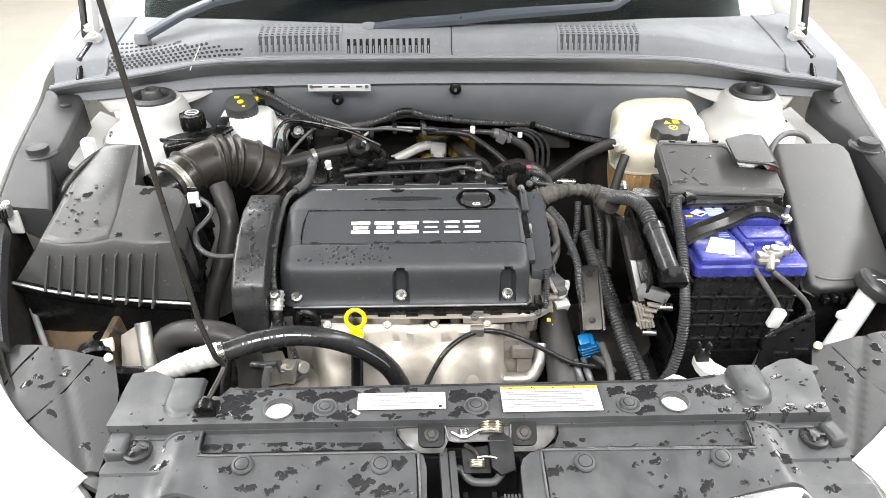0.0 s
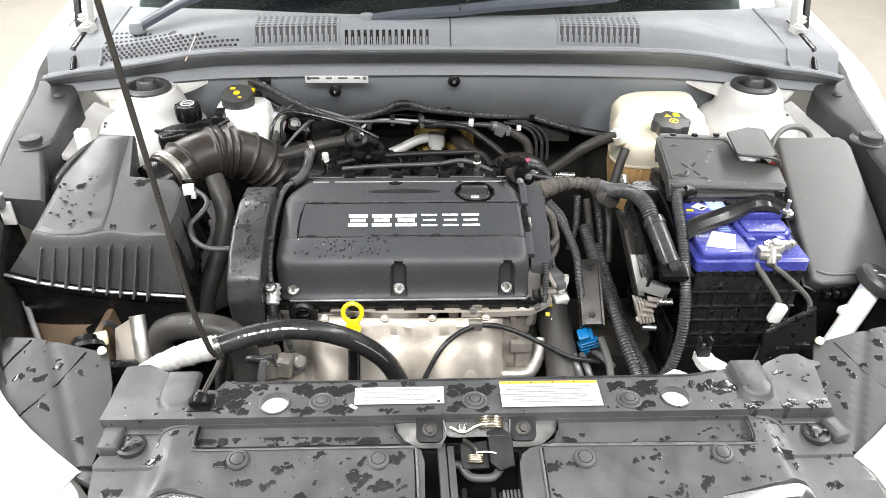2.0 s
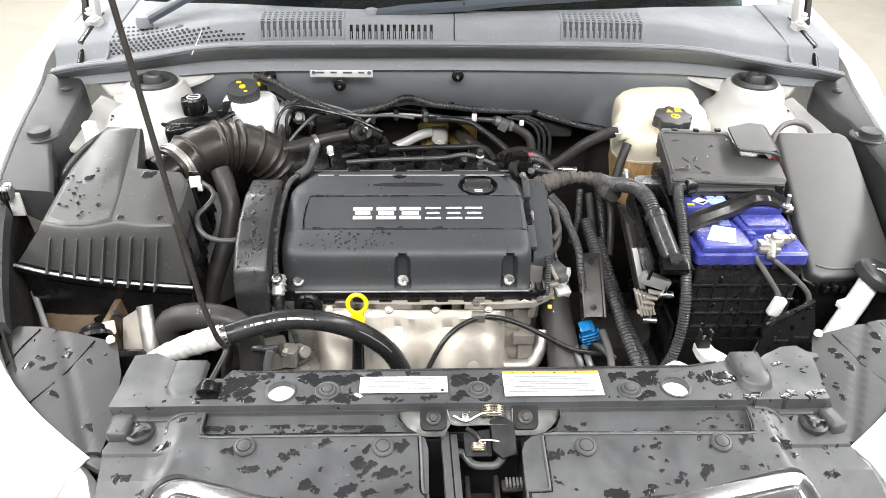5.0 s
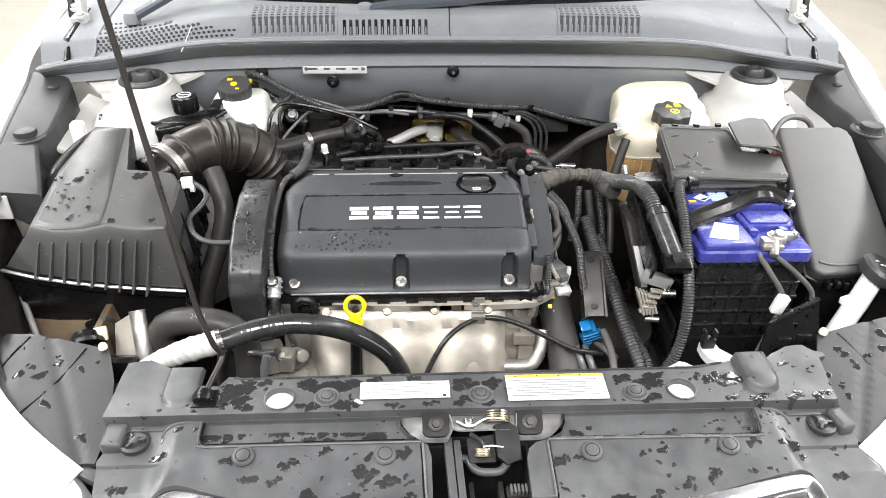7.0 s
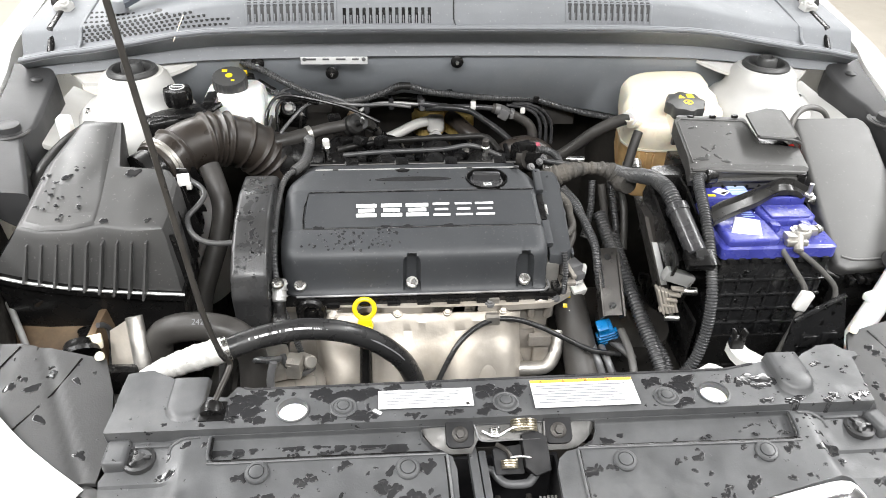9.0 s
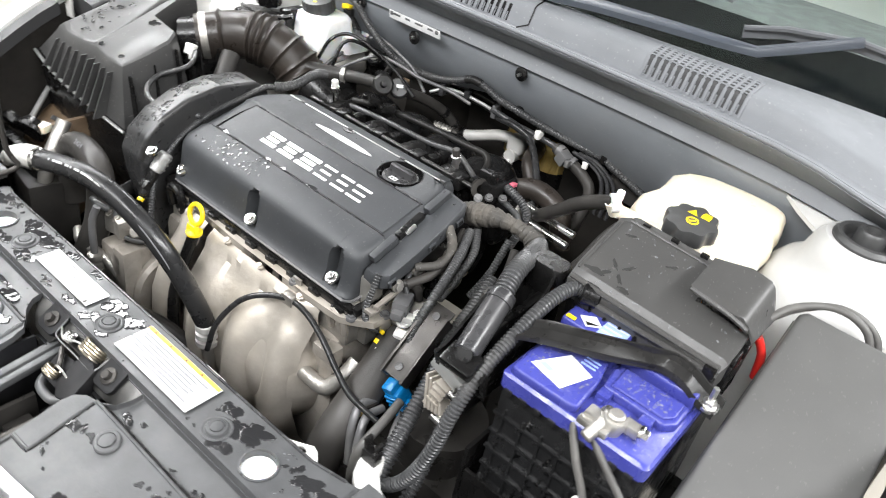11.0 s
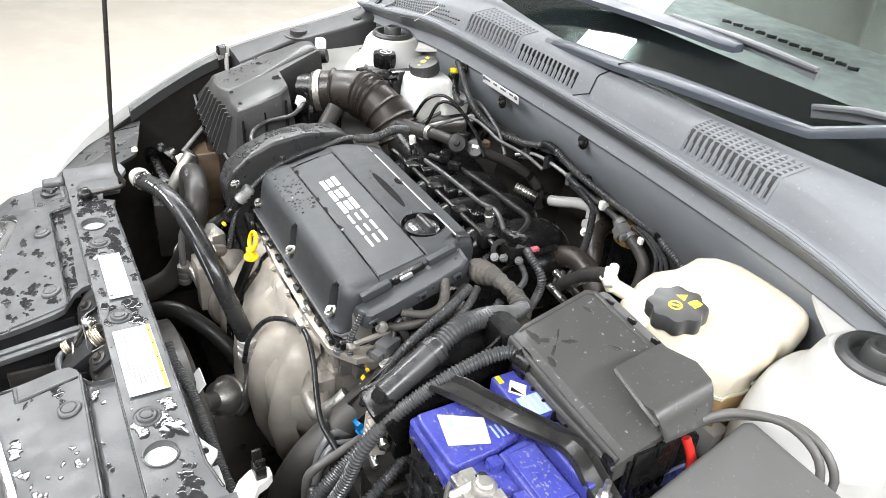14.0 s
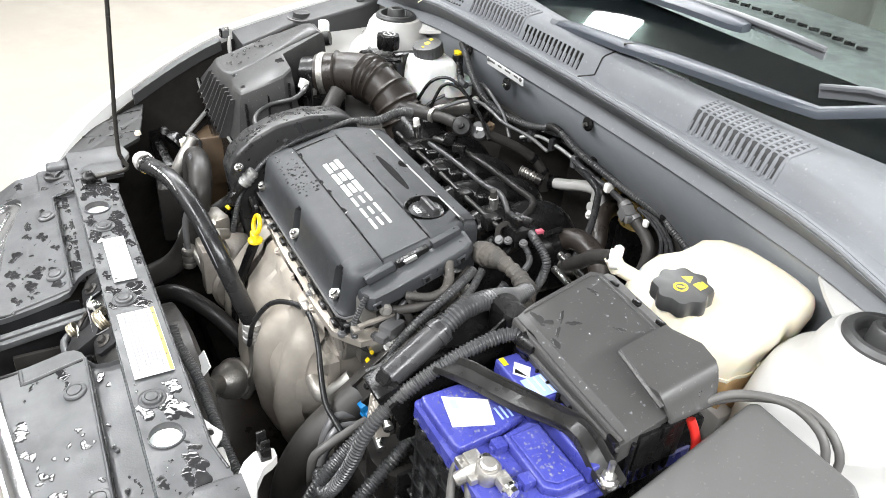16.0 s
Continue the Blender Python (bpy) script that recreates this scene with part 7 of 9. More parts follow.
part("diamond_mark", prism([(0.394, 0.3485), (0.4055, 0.3585), (0.389, 0.3530)], 0.8759, 0.8762, 0), M_BLACK, bat)
lb = part("data_label", box((0.422, 0.370, 0.8756), (0.030, 0.046, 0.0006), 0), M_LTBLUE, bat, "pale blue data label")
part("label_head", box((0.388, 0.382, 0.8757), (0.022, 0.008, 0.0006), 0), M_YELLOW, lb)
for k in range(5):
    part("print_bar", box((0.422 - 0.002 * (k % 2), 0.387 - k * 0.008, 0.8761), (0.026 - 0.004 * (k % 2), 0.0014, 0.0004), 0), M_LABEL, lb)
part("yellow_mark", box((0.374, 0.347, 0.8756), (0.012, 0.006, 0.0006), 0), M_YELLOW, bat)
# negative terminal clamp
clamp = thing("battery_terminal", (0.486, 0.268, 0.828), "grey lead battery clamp with a bolt and grey cables", "terminal")
part("post", lathe([(0.013, 0.828), (0.0105, 0.858), (0.008, 0.860), (0.001, 0.860)], Matrix.Translation((0.486, 0.268, 0)), 18), M_ALU, clamp)
part("clamp_ring", lathe([(0.0105, 0.838), (0.0145, 0.838), (0.0155, 0.841), (0.0155, 0.851), (0.0135, 0.854), (0.0105, 0.854)], Matrix.Translation((0.486, 0.268, 0)), 20), M_ALU, clamp, "dull lead clamp")
part("clamp_ear", box((0.506, 0.276, 0.845), (0.022, 0.016, 0.014), 0.003), M_ALU, clamp)
part("clamp_ear", box((0.466, 0.262, 0.843), (0.026, 0.020, 0.012), 0.003), M_ALU, clamp)
part("cable_lug", box((0.470, 0.250, 0.838), (0.040, 0.012, 0.010), 0.003), M_ALU, clamp)
part("cable_lug", rod((0.478, 0.262, 0.846), (0.470, 0.236, 0.828), 0.0085, 12, bev=0.002), M_ALU, clamp)
part("clamp_nut", hexbolt((0.4745, 0.272, 0.850), (0, 0, 1), 0.006, 0.006), M_STEEL, clamp)
part("clamp_bolt", hexbolt((0.519, 0.277, 0.846), (1, 0.1, 0), 0.007, 0.008), M_STEEL, clamp)
clamp.scale = (0.85, 0.85, 0.85)
clamp.location = (0.484, 0.262, 0.843)
cable("earth_cable", [(0.463, 0.253, 0.842), (0.452, 0.246, 0.840), (0.470, 0.232, 0.815), (0.496, 0.222, 0.775), (0.488, 0.21, 0.735), (0.474, 0.20, 0.70), (0.46, 0.19, 0.66)], 0.0044, M_CABLE, "dusty grey earth cable from the battery clamp")
cable("earth_cable", [(0.475, 0.247, 0.838), (0.495, 0.240, 0.825), (0.525, 0.236, 0.80), (0.548, 0.232, 0.775), (0.55, 0.225, 0.75)], 0.0042, M_CABLE, "dusty grey earth cable from the battery clamp")
solo("cable_joint", join(box((0.492, 0.216, 0.765), (0.020, 0.014, 0.034), 0.005, 3, rot=(0, 14, 0))), M_WHITEPL, "white cable joint on the earth cable", "connector")
# hold-down strap across the battery
strap = thing("battery_strap", (0.45, 0.32, 0.868), "wet black pressed steel battery hold-down strap with a bolt", "strap")
FRONT = [(0.350, 0.272, 0.873), (0.364, 0.280, 0.875), (0.394, 0.297, 0.876), (0.434, 0.318, 0.876), (0.475, 0.346, 0.876), (0.494, 0.350, 0.878), (0.514, 0.348, 0.876), (0.532, 0.350, 0.864), (0.552, 0.352, 0.857)]
BACK = [(0.355, 0.303, 0.882), (0.372, 0.311, 0.886), (0.398, 0.320, 0.889), (0.437, 0.338, 0.892), (0.470, 0.355, 0.893), (0.492, 0.367, 0.893), (0.512, 0.368, 0.890), (0.531, 0.370, 0.880), (0.555, 0.373, 0.867)]


def rail(p, i, t):
    """A smooth way through the points p, between p[i] and the next."""
    a, b, c, d = (Vector(p[min(max(i + k, 0), len(p) - 1)]) for k in (-1, 0, 1, 2))
    return 0.5 * (2 * b + (c - a) * t + (2 * a - 5 * b + 4 * c - d) * t * t + (3 * b - a - 3 * c + d) * t ** 3)


rows = []
for k in range(41):
    s_ = k / 40 * (len(FRONT) - 1)
    i = min(int(s_), len(FRONT) - 2)
    f, b = rail(FRONT, i, s_ - i), rail(BACK, i, s_ - i)
    rows.append([f.lerp(b, w) + Vector((0, 0, u)) for w, u in ((0.0, -0.006), (0.0, 0.0), (0.04, 0.002), (0.10, 0.0), (0.16, -0.004), (0.80, -0.006), (0.86, -0.003), (0.92, 0.001), (0.97, 0.0015), (1.0, 0.0), (1.05, -0.012))])
part("strap_channel", solid(loft(rows, closed=False), 0.002), M_STRAP, strap)
part("strap_bolt", join(hexbolt((0.543, 0.3615, 0.8605), (0, 0, 1), 0.008, 0.006), rod((0.543, 0.3615, 0.860), (0.543, 0.3615, 0.884), 0.0035, 8)), M_STEEL, strap, "bright strap bolt")
traypart = join(box((0.445, 0.36, 0.615), (0.20, 0.26, 0.02), 0.004), box((0.447, 0.236, 0.65), (0.19, 0.006, 0.07), 0.002), box((0.345, 0.34, 0.66), (0.006, 0.2, 0.10), 0.002), box((0.445, 0.36, 0.42), (0.10, 0.10, 0.38), 0.01))
solo("battery_tray", traypart, M_BLACK, "black plastic battery tray", "tray")
shelf = join(loft([[(0.458, 0.172 + d, 0.764), (0.519, 0.170 + d, 0.812), (0.553, 0.166 + d, 0.694), (0.553, 0.160 + d, 0.58), (0.453, 0.160 + d, 0.58), (0.453, 0.166 + d, 0.695)] for d in (0.0, 0.005)]), *[box((0.486 + 0.030 * k, 0.167, 0.728 + 0.006 * k), (0.022, 0.006, 0.022), 0.002) for k in range(2)], rod((0.458, 0.172, 0.764), (0.519, 0.170, 0.812), 0.004, 8))
solo("lamp_shield", shelf, M_CASE, "black plastic shield in front of the battery", "shield")

fuse = thing("fuse_box", (0.44, 0.435, 0.82), "charcoal plastic fuse box on the back of the battery", "fuse box")
part("base", box((0.442, 0.435, 0.848), (0.185, 0.12, 0.064), 0.006), M_BLACK, fuse, "black fuse box base")
part("side_block", box((0.538, 0.42, 0.88), (0.012, 0.06, 0.05), 0.003), M_BLACK, fuse)
for i in range(6):
    part("base_rib", box((0.541, 0.385 + i * 0.011, 0.868), (0.006, 0.0035, 0.060), 0.001), M_BLACK, fuse)
for i in range(9):
    part("base_rib", box((0.362 + i * 0.020, 0.3735, 0.858), (0.0035, 0.006, 0.040), 0.001), M_BLACK, fuse)
FL = [(0.344, 0.374), (0.536, 0.374), (0.540, 0.38), (0.540, 0.425), (0.478, 0.430), (0.470, 0.484), (0.354, 0.484), (0.344, 0.476)]
fz = lambda x, y: 0.912 + 0.32 * (y - 0.377) - 0.05 * (x - 0.347) - 0.010 * step(-y, -0.381, -0.373)
flid = plate(FL, [], fz, 0.024, 0.02)
flp = part("lid", flid, M_FUSE, fuse, "charcoal fuse box lid", sharp=30)
part("lid_edge", tube([(0.346, 0.376, 0.9055), (0.44, 0.3745, 0.901), (0.534, 0.376, 0.896)], 0.0035, 8), M_FUSE, flp)
part("lid_edge", tube([(0.345, 0.373, 0.889), (0.44, 0.3715, 0.8885), (0.536, 0.373, 0.888)], 0.0035, 8), M_FUSE, flp)
part("lid_rim", tube([(x, y, fz(x, y) + 0.0004) for x, y in ((0.349, 0.384), (0.349, 0.472), (0.356, 0.479), (0.462, 0.479), (0.469, 0.472), (0.474, 0.428))], 0.0014, 6, smooth=False), M_FUSE, flp)
streaks = [puddle(x, y, r, lambda a, b: fz(a, b) + 0.0002, random.Random(k), 4.0, t, 0.0005) for k, (x, y, r, t) in enumerate(((0.376, 0.398, 0.0022, 0.85), (0.394, 0.418, 0.0022, 0.85), (0.378, 0.414, 0.0020, -0.8), (0.394, 0.398, 0.0020, -0.75), (0.366, 0.392, 0.003, 0.1), (0.405, 0.388, 0.0022, 0.0), (0.43, 0.45, 0.002, 0.4), (0.37, 0.46, 0.002, 0.2)))]
tagged(part("standing_water", join(*streaks), M_STREAK, fuse, "faint dark wet streaks"), kind="stuff")
part("rear_ledge", plate([(0.354, 0.487), (0.472, 0.487), (0.474, 0.494), (0.470, 0.498), (0.360, 0.498), (0.354, 0.494)], [], lambda x, y: fz(x, 0.487) - 0.004 - 0.25 * max(0.0, y - 0.505), 0.05, 0.02), M_FUSE, fuse, sharp=30)
for k in range(3):
    part("hinge", box((0.375 + 0.038 * k, 0.4860, 0.9445), (0.010, 0.006, 0.005), 0.0010), M_BLACK, fuse)
FM = Matrix.Translation((-0.016, -0.018, 0.011))
flap = [(0.480, 0.438), (0.535, 0.430), (0.552, 0.434), (0.562, 0.440), (0.566, 0.492), (0.556, 0.500), (0.520, 0.507), (0.480, 0.494)]
fh = lambda x, y: 0.936 + 0.22 * (y - 0.46) - 0.030 * step(x, 0.545, 0.566)
part("terminal_flap", moved(plate(flap, [], fh, 0.004, 0.006), FM), M_FUSE, fuse, "charcoal hinged terminal flap standing ajar", sharp=60)
part("flap_skirt", moved(tube([(0.482, 0.437, 0.9285), (0.533, 0.429, 0.9265), (0.552, 0.4325, 0.918)], 0.003, 6), FM), M_FUSE, fuse)
part("flap_support", box((0.503, 0.448, 0.893), (0.052, 0.040, 0.050), 0.006), M_BLACK, fuse)
part("lid_latch", box((0.527, 0.372, 0.888), (0.014, 0.006, 0.018), 0.002), M_BLACK, fuse)
part("lid_latch", box((0.542, 0.425, 0.90), (0.008, 0.016, 0.016), 0.002), M_BLACK, fuse)
part("lid_latch", box((0.372, 0.371, 0.890), (0.014, 0.006, 0.018), 0.002), M_BLACK, fuse)
solo("terminal_cable", tube([(0.545, 0.452, 0.905), (0.556, 0.456, 0.885), (0.56, 0.46, 0.85)], 0.005, 10), M_RED, "short red battery cable under the flap", "cable")
for k, (dx, dy, dz) in enumerate(((0, 0, 0), (0.006, 0.012, -0.003))):
    cable("power_cable", [(0.540, 0.460 + dy, 0.915), (0.556 + dx, 0.486 + dy, 0.935 + dz), (0.584 + dx, 0.514 + dy, 0.942 + dz), (0.610 + dx, 0.522 + dy, 0.942 + dz), (0.634 + dx, 0.524 + dy, 0.930 + dz), (0.646 + dx, 0.520 + dy, 0.905), (0.646, 0.512, 0.87)], 0.0044, M_CABLE, "dusty grey power cable looped to the control box")

ecu = thing("control_unit_box", (0.635, 0.37, 0.62), "smooth dark grey plastic control unit box leaning forward", "control box")
EP = [(0.566, 0.500), (0.574, 0.505), (0.680, 0.505), (0.692, 0.498), (0.698, 0.485), (0.706, 0.31), (0.702, 0.275), (0.690, 0.264), (0.576, 0.258), (0.562, 0.266)]
ecu_z = lambda y: 0.789 + 0.579 * (y - 0.257)


def ecu_ring(inset, dz, front=0.0):
    out = []
    for x, y in EP:
        u, v = 0.634 + (x - 0.634) * (1 - inset / 0.068), 0.382 + (y - 0.382) * (1 - inset / 0.12)
        v += front * (v < 0.32)
        out.append((u, v, ecu_z(v) + dz))
    return out


part("base", loft([ecu_ring(0.008, -0.17), ecu_ring(0.007, -0.024)]), M_BLACK, ecu, "black plastic box base", sharp=20)
LEAN = math.atan(0.579)
EM = pose(0, 0.257, 0.789, math.degrees(LEAN), 0, 0)
flat = [(x, (y - 0.257) / math.cos(LEAN)) for x, y in [tuple(p)[:2] for p in EP]]
part("cover", prism(flat, -0.030, 0.0, 0.007, 4, EM), M_ECU, ecu, "dark grey plastic box cover", sharp=50)
part("cover_bead", tube([EM @ Vector(p) for p in ((0.574, 0.024, 0.0002), (0.60, 0.0175, 0.0002), (0.66, 0.021, 0.0002), (0.698, 0.026, 0.0002))], 0.0022, 8), M_ECU, ecu)
part("cover_rim", tube([EM @ Vector((x, y, -0.026)) for x, y in flat[6:] + flat[:1]], 0.003, 8, smooth=False), M_ECU, ecu)
for i in range(4):
    part("cover_clip", box((0.588 + 0.014 * i, 0.258, 0.770 + 0.002 * (i % 2)), (0.009, 0.016, 0.012), 0.002), M_BLACK, ecu, "black cover clip")
for i in range(3):
    part("side_clip", box((0.702, 0.300 + 0.018 * i, 0.800 + 0.01 * i), (0.012, 0.010, 0.016), 0.002), M_BLACK, ecu, "black cover clip")

washer = thing("washer_filler", (0.62, 0.21, 0.60), "white washer fluid filler neck with a black cap", "filler neck")
part("neck", tube([(0.645, 0.240, 0.795), (0.622, 0.222, 0.765), (0.600, 0.207, 0.735), (0.575, 0.19, 0.69), (0.555, 0.18, 0.62)], 0.0165, 18), M_MILK, washer, "white plastic filler neck")
part("cap", lathe([(0.030, 0), (0.032, 0.004), (0.032, 0.016), (0.028, 0.021), (0.001, 0.022)], Matrix.Translation((0.648, 0.243, 0.798)) @ pose(0, 0, 0, 8, 22, 0), 28), M_CAP, washer, "dark grey filler cap")
part("cap_symbol", moved(join(box((0, 0.0, 0), (0.034, 0.003, 0.0006), 0), box((0, 0.011, 0), (0.024, 0.003, 0.0006), 0), box((-0.006, -0.008, 0), (0.004, 0.014, 0.0006), 0), box((0.006, -0.008, 0), (0.004, 0.014, 0.0006), 0)), Matrix.Translation((0.6565, 0.2400, 0.8192)) @ pose(0, 0, 0, 8, 22, 30)), M_LABEL, washer)
part("neck_bracket", box((0.606, 0.222, 0.765), (0.026, 0.016, 0.012), 0.003, rot=(0, 0, 20)), M_MILK, washer)

# coolant expansion tank
tank = thing("coolant_tank", (0.41, 0.65, 0.74), "milky plastic coolant expansion tank with a black cap", "coolant tank")
TP = [tuple(p)[:2] for p in spline([(0.305, 0.600, 0), (0.322, 0.688, 0), (0.345, 0.714, 0), (0.40, 0.722, 0), (0.452, 0.722, 0), (0.474, 0.716, 0), (0.488, 0.702, 0), (0.492, 0.680, 0), (0.485, 0.668, 0), (0.486, 0.652, 0), (0.494, 0.638, 0), (0.490, 0.605, 0), (0.470, 0.582, 0), (0.43, 0.562, 0), (0.37, 0.555, 0), (0.32, 0.565, 0), (0.305, 0.600, 0)], 0.02)][:-1]


def tank_ring(z, s, wob=0.0):
    tuck = 1 - 0.11 * (1 - step(z, 0.862, 0.880))
    return [((x - 0.405) * s * (tuck if x > 0.405 and y > 0.6 else 1.0) + 0.405 + wob * math.sin(9 * math.atan2(y - 0.64, x - 0.405)), (y - 0.64) * s + 0.64, z + 0.26 * ((y - 0.64) * s + 0.055) * step(z, 0.84, 0.905)) for x, y in TP]


part("upper_shell", loft([tank_ring(0.848, 0.985), tank_ring(0.856, 0.995), tank_ring(0.868, 1.0, 0.003), tank_ring(0.884, 0.997, 0.004), tank_ring(0.893, 0.98, 0.005), tank_ring(0.899, 0.945, 0.005), tank_ring(0.9025, 0.90, 0.004), tank_ring(0.905, 0.82, 0.002), tank_ring(0.906, 0.5), tank_ring(0.9065, 0.2)]), M_TANK, tank, "milky white upper tank shell", sharp=60)
part("lower_shell", loft([tank_ring(0.74, 0.80), tank_ring(0.76, 0.9), tank_ring(0.80, 0.95, 0.003), tank_ring(0.825, 0.965, 0.002), tank_ring(0.838, 0.98), tank_ring(0.8455, 0.985)]), M_AMBER, tank, "amber stained lower tank shell", sharp=60)
part("side_lug", join(box((0.486, 0.690, 0.872), (0.016, 0.022, 0.012), 0.003, rot=(0, 0, 30)), box((0.484, 0.650, 0.858), (0.014, 0.030, 0.006), 0.002)), M_TANK, tank)
part("seam_flange", loft([tank_ring(0.8445, 0.99), tank_ring(0.8445, 1.015), tank_ring(0.8485, 1.015), tank_ring(0.8485, 0.99)], cap=False), M_TANK, tank)
for k in range(4):
    part("level_rib", box((0.318 + 0.012 * k, 0.566 - 0.004 * k, 0.826), (0.003, 0.006, 0.03), 0.001), M_AMBER, tank)
part("filler_neck", rod((0.400, 0.572, 0.880), (0.400, 0.572, 0.918), 0.028, 24), M_TANK, tank)
lob = [(0.0335 * (1 + 0.075 * math.cos(8 * a)) * math.cos(a), 0.0335 * (1 + 0.075 * math.cos(8 * a)) * math.sin(a)) for a in [k * math.pi / 32 for k in range(64)]]
capm = pose(0.400, 0.573, 0.915, 6, 0, 0)
ccap = part("filler_cap", moved(loft([[(x * s, y * s, z) for x, y in lob] for s, z in ((0.97, 0.0), (1.0, 0.002), (1.0, 0.017), (0.96, 0.021), (0.5, 0.0225))]), capm), M_CAP, tank, "dark grey lobed filler cap with yellow warning signs")
sy = [prism([(-0.012, 0.008), (0.002, 0.008), (-0.005, 0.020)], 0.0222, 0.0228, 0), join(box((0.012, 0.014, 0.0225), (0.012, 0.010, 0.0006), 0), box((0.012, 0.0215, 0.0224), (0.010, 0.002, 0.0006), 0))]
for s in sy:
    part("warning_sign", moved(s, capm), M_YELLOW, ccap, "yellow warning sign")
part("warning_sign", moved(lathe([(0.0085, 0.0222), (0.0085, 0.0229), (0.006, 0.0229), (0.006, 0.0224)], Matrix.Translation((0.002, -0.006, 0)), 24), capm), M_YELLOW, ccap, "yellow warning sign")
part("warning_sign", moved(box((0.002, -0.006, 0.0226), (0.009, 0.003, 0.0008), 0, rot=(0, 0, 40)), capm), M_YELLOW, ccap)
part("hose_spigot", join(rod((0.325, 0.580, 0.892), (0.300, 0.560, 0.902), 0.010, 14), rod((0.304, 0.563, 0.898), (0.297, 0.555, 0.915), 0.011, 12)), M_TANK, tank)
part("mounting_foot", join(box((0.47, 0.60, 0.775), (0.05, 0.03, 0.05), 0.006), box((0.44, 0.57, 0.765), (0.02, 0.02, 0.05), 0.004)), M_APRON, tank)
solo("tank_hose", tube([(0.300, 0.557, 0.912), (0.274, 0.568, 0.897), (0.243, 0.574, 0.876), (0.217, 0.580, 0.850), (0.189, 0.586, 0.824), (0.160, 0.610, 0.796), (0.14, 0.64, 0.77)], 0.0105, 14), M_GREYHOSE, "dusty grey hose to the coolant tank", "hose")
solo("tank_hose_clip", join(rod((0.296, 0.553, 0.912), (0.304, 0.560, 0.914), 0.0135, 16), box((0.304, 0.556, 0.927), (0.010, 0.01, 0.016), 0.003)), M_MILK, "white hose clip at the coolant tank", "clip")
solo("overflow_hose", tube([(0.318, 0.555, 0.885), (0.308, 0.54, 0.865), (0.298, 0.525, 0.835), (0.285, 0.51, 0.80), (0.28, 0.50, 0.76)], 0.0085, 12), M_GREYHOSE, "dusty grey drain hose below the tank", "hose")
part("lower_clip", rod((0.312, 0.545, 0.83), (0.312, 0.53, 0.82), 0.017, 16), M_STEEL, tank, "steel hose clip")

wrng = random.Random(21)
spots = [((x, y, fz(x, y) + 0.0005), (0, -0.3, 0.95)) for x, y in [(wrng.uniform(0.35, 0.53), wrng.choice((wrng.uniform(0.376, 0.384), wrng.uniform(0.46, 0.482), wrng.uniform(0.376, 0.48)))) for _ in range(90)] if inside((x, y), FL)]
tagged(part("spray", beads(spots, wrng, 0.0005, 0.0016), M_WATER, fuse, "clear water beads"), kind="stuff")
spots = [((wrng.uniform(0.372, 0.44), wrng.uniform(0.253, 0.33), 0.857), (0, 0, 1)) for _ in range(110)] + [((wrng.uniform(0.46, 0.52), wrng.uniform(0.308, 0.338), 0.860), (0, 0, 1)) for _ in range(60)] + [((wrng.uniform(0.452, 0.53), wrng.uniform(0.25, 0.295), 0.846), (0, 0, 1)) for _ in range(60)]
tagged(part("spray", beads(spots, wrng, 0.0006, 0.0017), M_WATER, bat, "clear water beads"), kind="stuff")

# brake and steering fluid
brake = thing("brake_reservoir", (-0.395, 0.65, 0.84), "white brake fluid reservoir with a black cap", "reservoir")
part("vessel", loft([[(x, y, z) for x, y in rrect(-0.394, 0.655, 0.106 * s, 0.088 * s, 0.018)] for z, s in ((0.846, 0.75), (0.856, 0.95), (0.875, 1.02), (0.905, 1.0), (0.926, 0.92), (0.934, 0.8))]), M_MILK, brake, "white plastic vessel", sharp=60)
part("step_shelf", loft([[(x, y, z) for x, y in rrect(-0.350, 0.690, 0.05, 0.06, 0.01)] for z in (0.872, 0.898, 0.902)]), M_MILK, brake)
bcap = part("cap", moved(loft([[(x * 0.84 * s, y * 0.84 * s, z) for x, y in [(0.0355 * (1 + 0.02 * math.cos(24 * k * math.pi / 48)) * math.cos(k * math.pi / 48), 0.0355 * (1 + 0.02 * math.cos(24 * k * math.pi / 48)) * math.sin(k * math.pi / 48)) for k in range(96)]] for s, z in ((1, 0), (1, 0.018), (0.95, 0.022), (0.5, 0.023))]), Matrix.Translation((-0.400, 0.654, 0.936)) @ pose(0, 0, 0, 14, 0, 0)), M_CAP, brake, "dark grey ribbed cap")
part("cap_mark", moved(join(lathe([(0.006, 0.0228), (0.006, 0.0238), (0.001, 0.0239)], None, 18), box((-0.009, 0.014, 0.0232), (0.009, 0.006, 0.0008), 0), box((0.008, -0.014, 0.0232), (0.006, 0.004, 0.0008), 0)), Matrix.Translation((-0.400, 0.654, 0.936)) @ pose(0, 0, 0, 14, 0, 0)), M_YELLOW, bcap)
part("level_plug", join(rod((-0.372, 0.705, 0.90), (-0.378, 0.708, 0.937), 0.011, 14, bev=0.002), rod((-0.36, 0.70, 0.925), (-0.330, 0.69, 0.910), 0.007, 10)), M_BLACK, brake)
part("plug_lock", box((-0.390, 0.716, 0.936), (0.020, 0.012, 0.010), 0.003), M_YELLOW, brake, "yellow connector lock")
part("sensor_lead", tube([(-0.335, 0.69, 0.912), (-0.318, 0.685, 0.905), (-0.300, 0.685, 0.905)], 0.006, 8, 0.004, 0.0005), M_LOOM, brake)
mc = thing("brake_cylinder", (-0.36, 0.68, 0.80), "grey cast brake master cylinder below the reservoir", "brake cylinder")
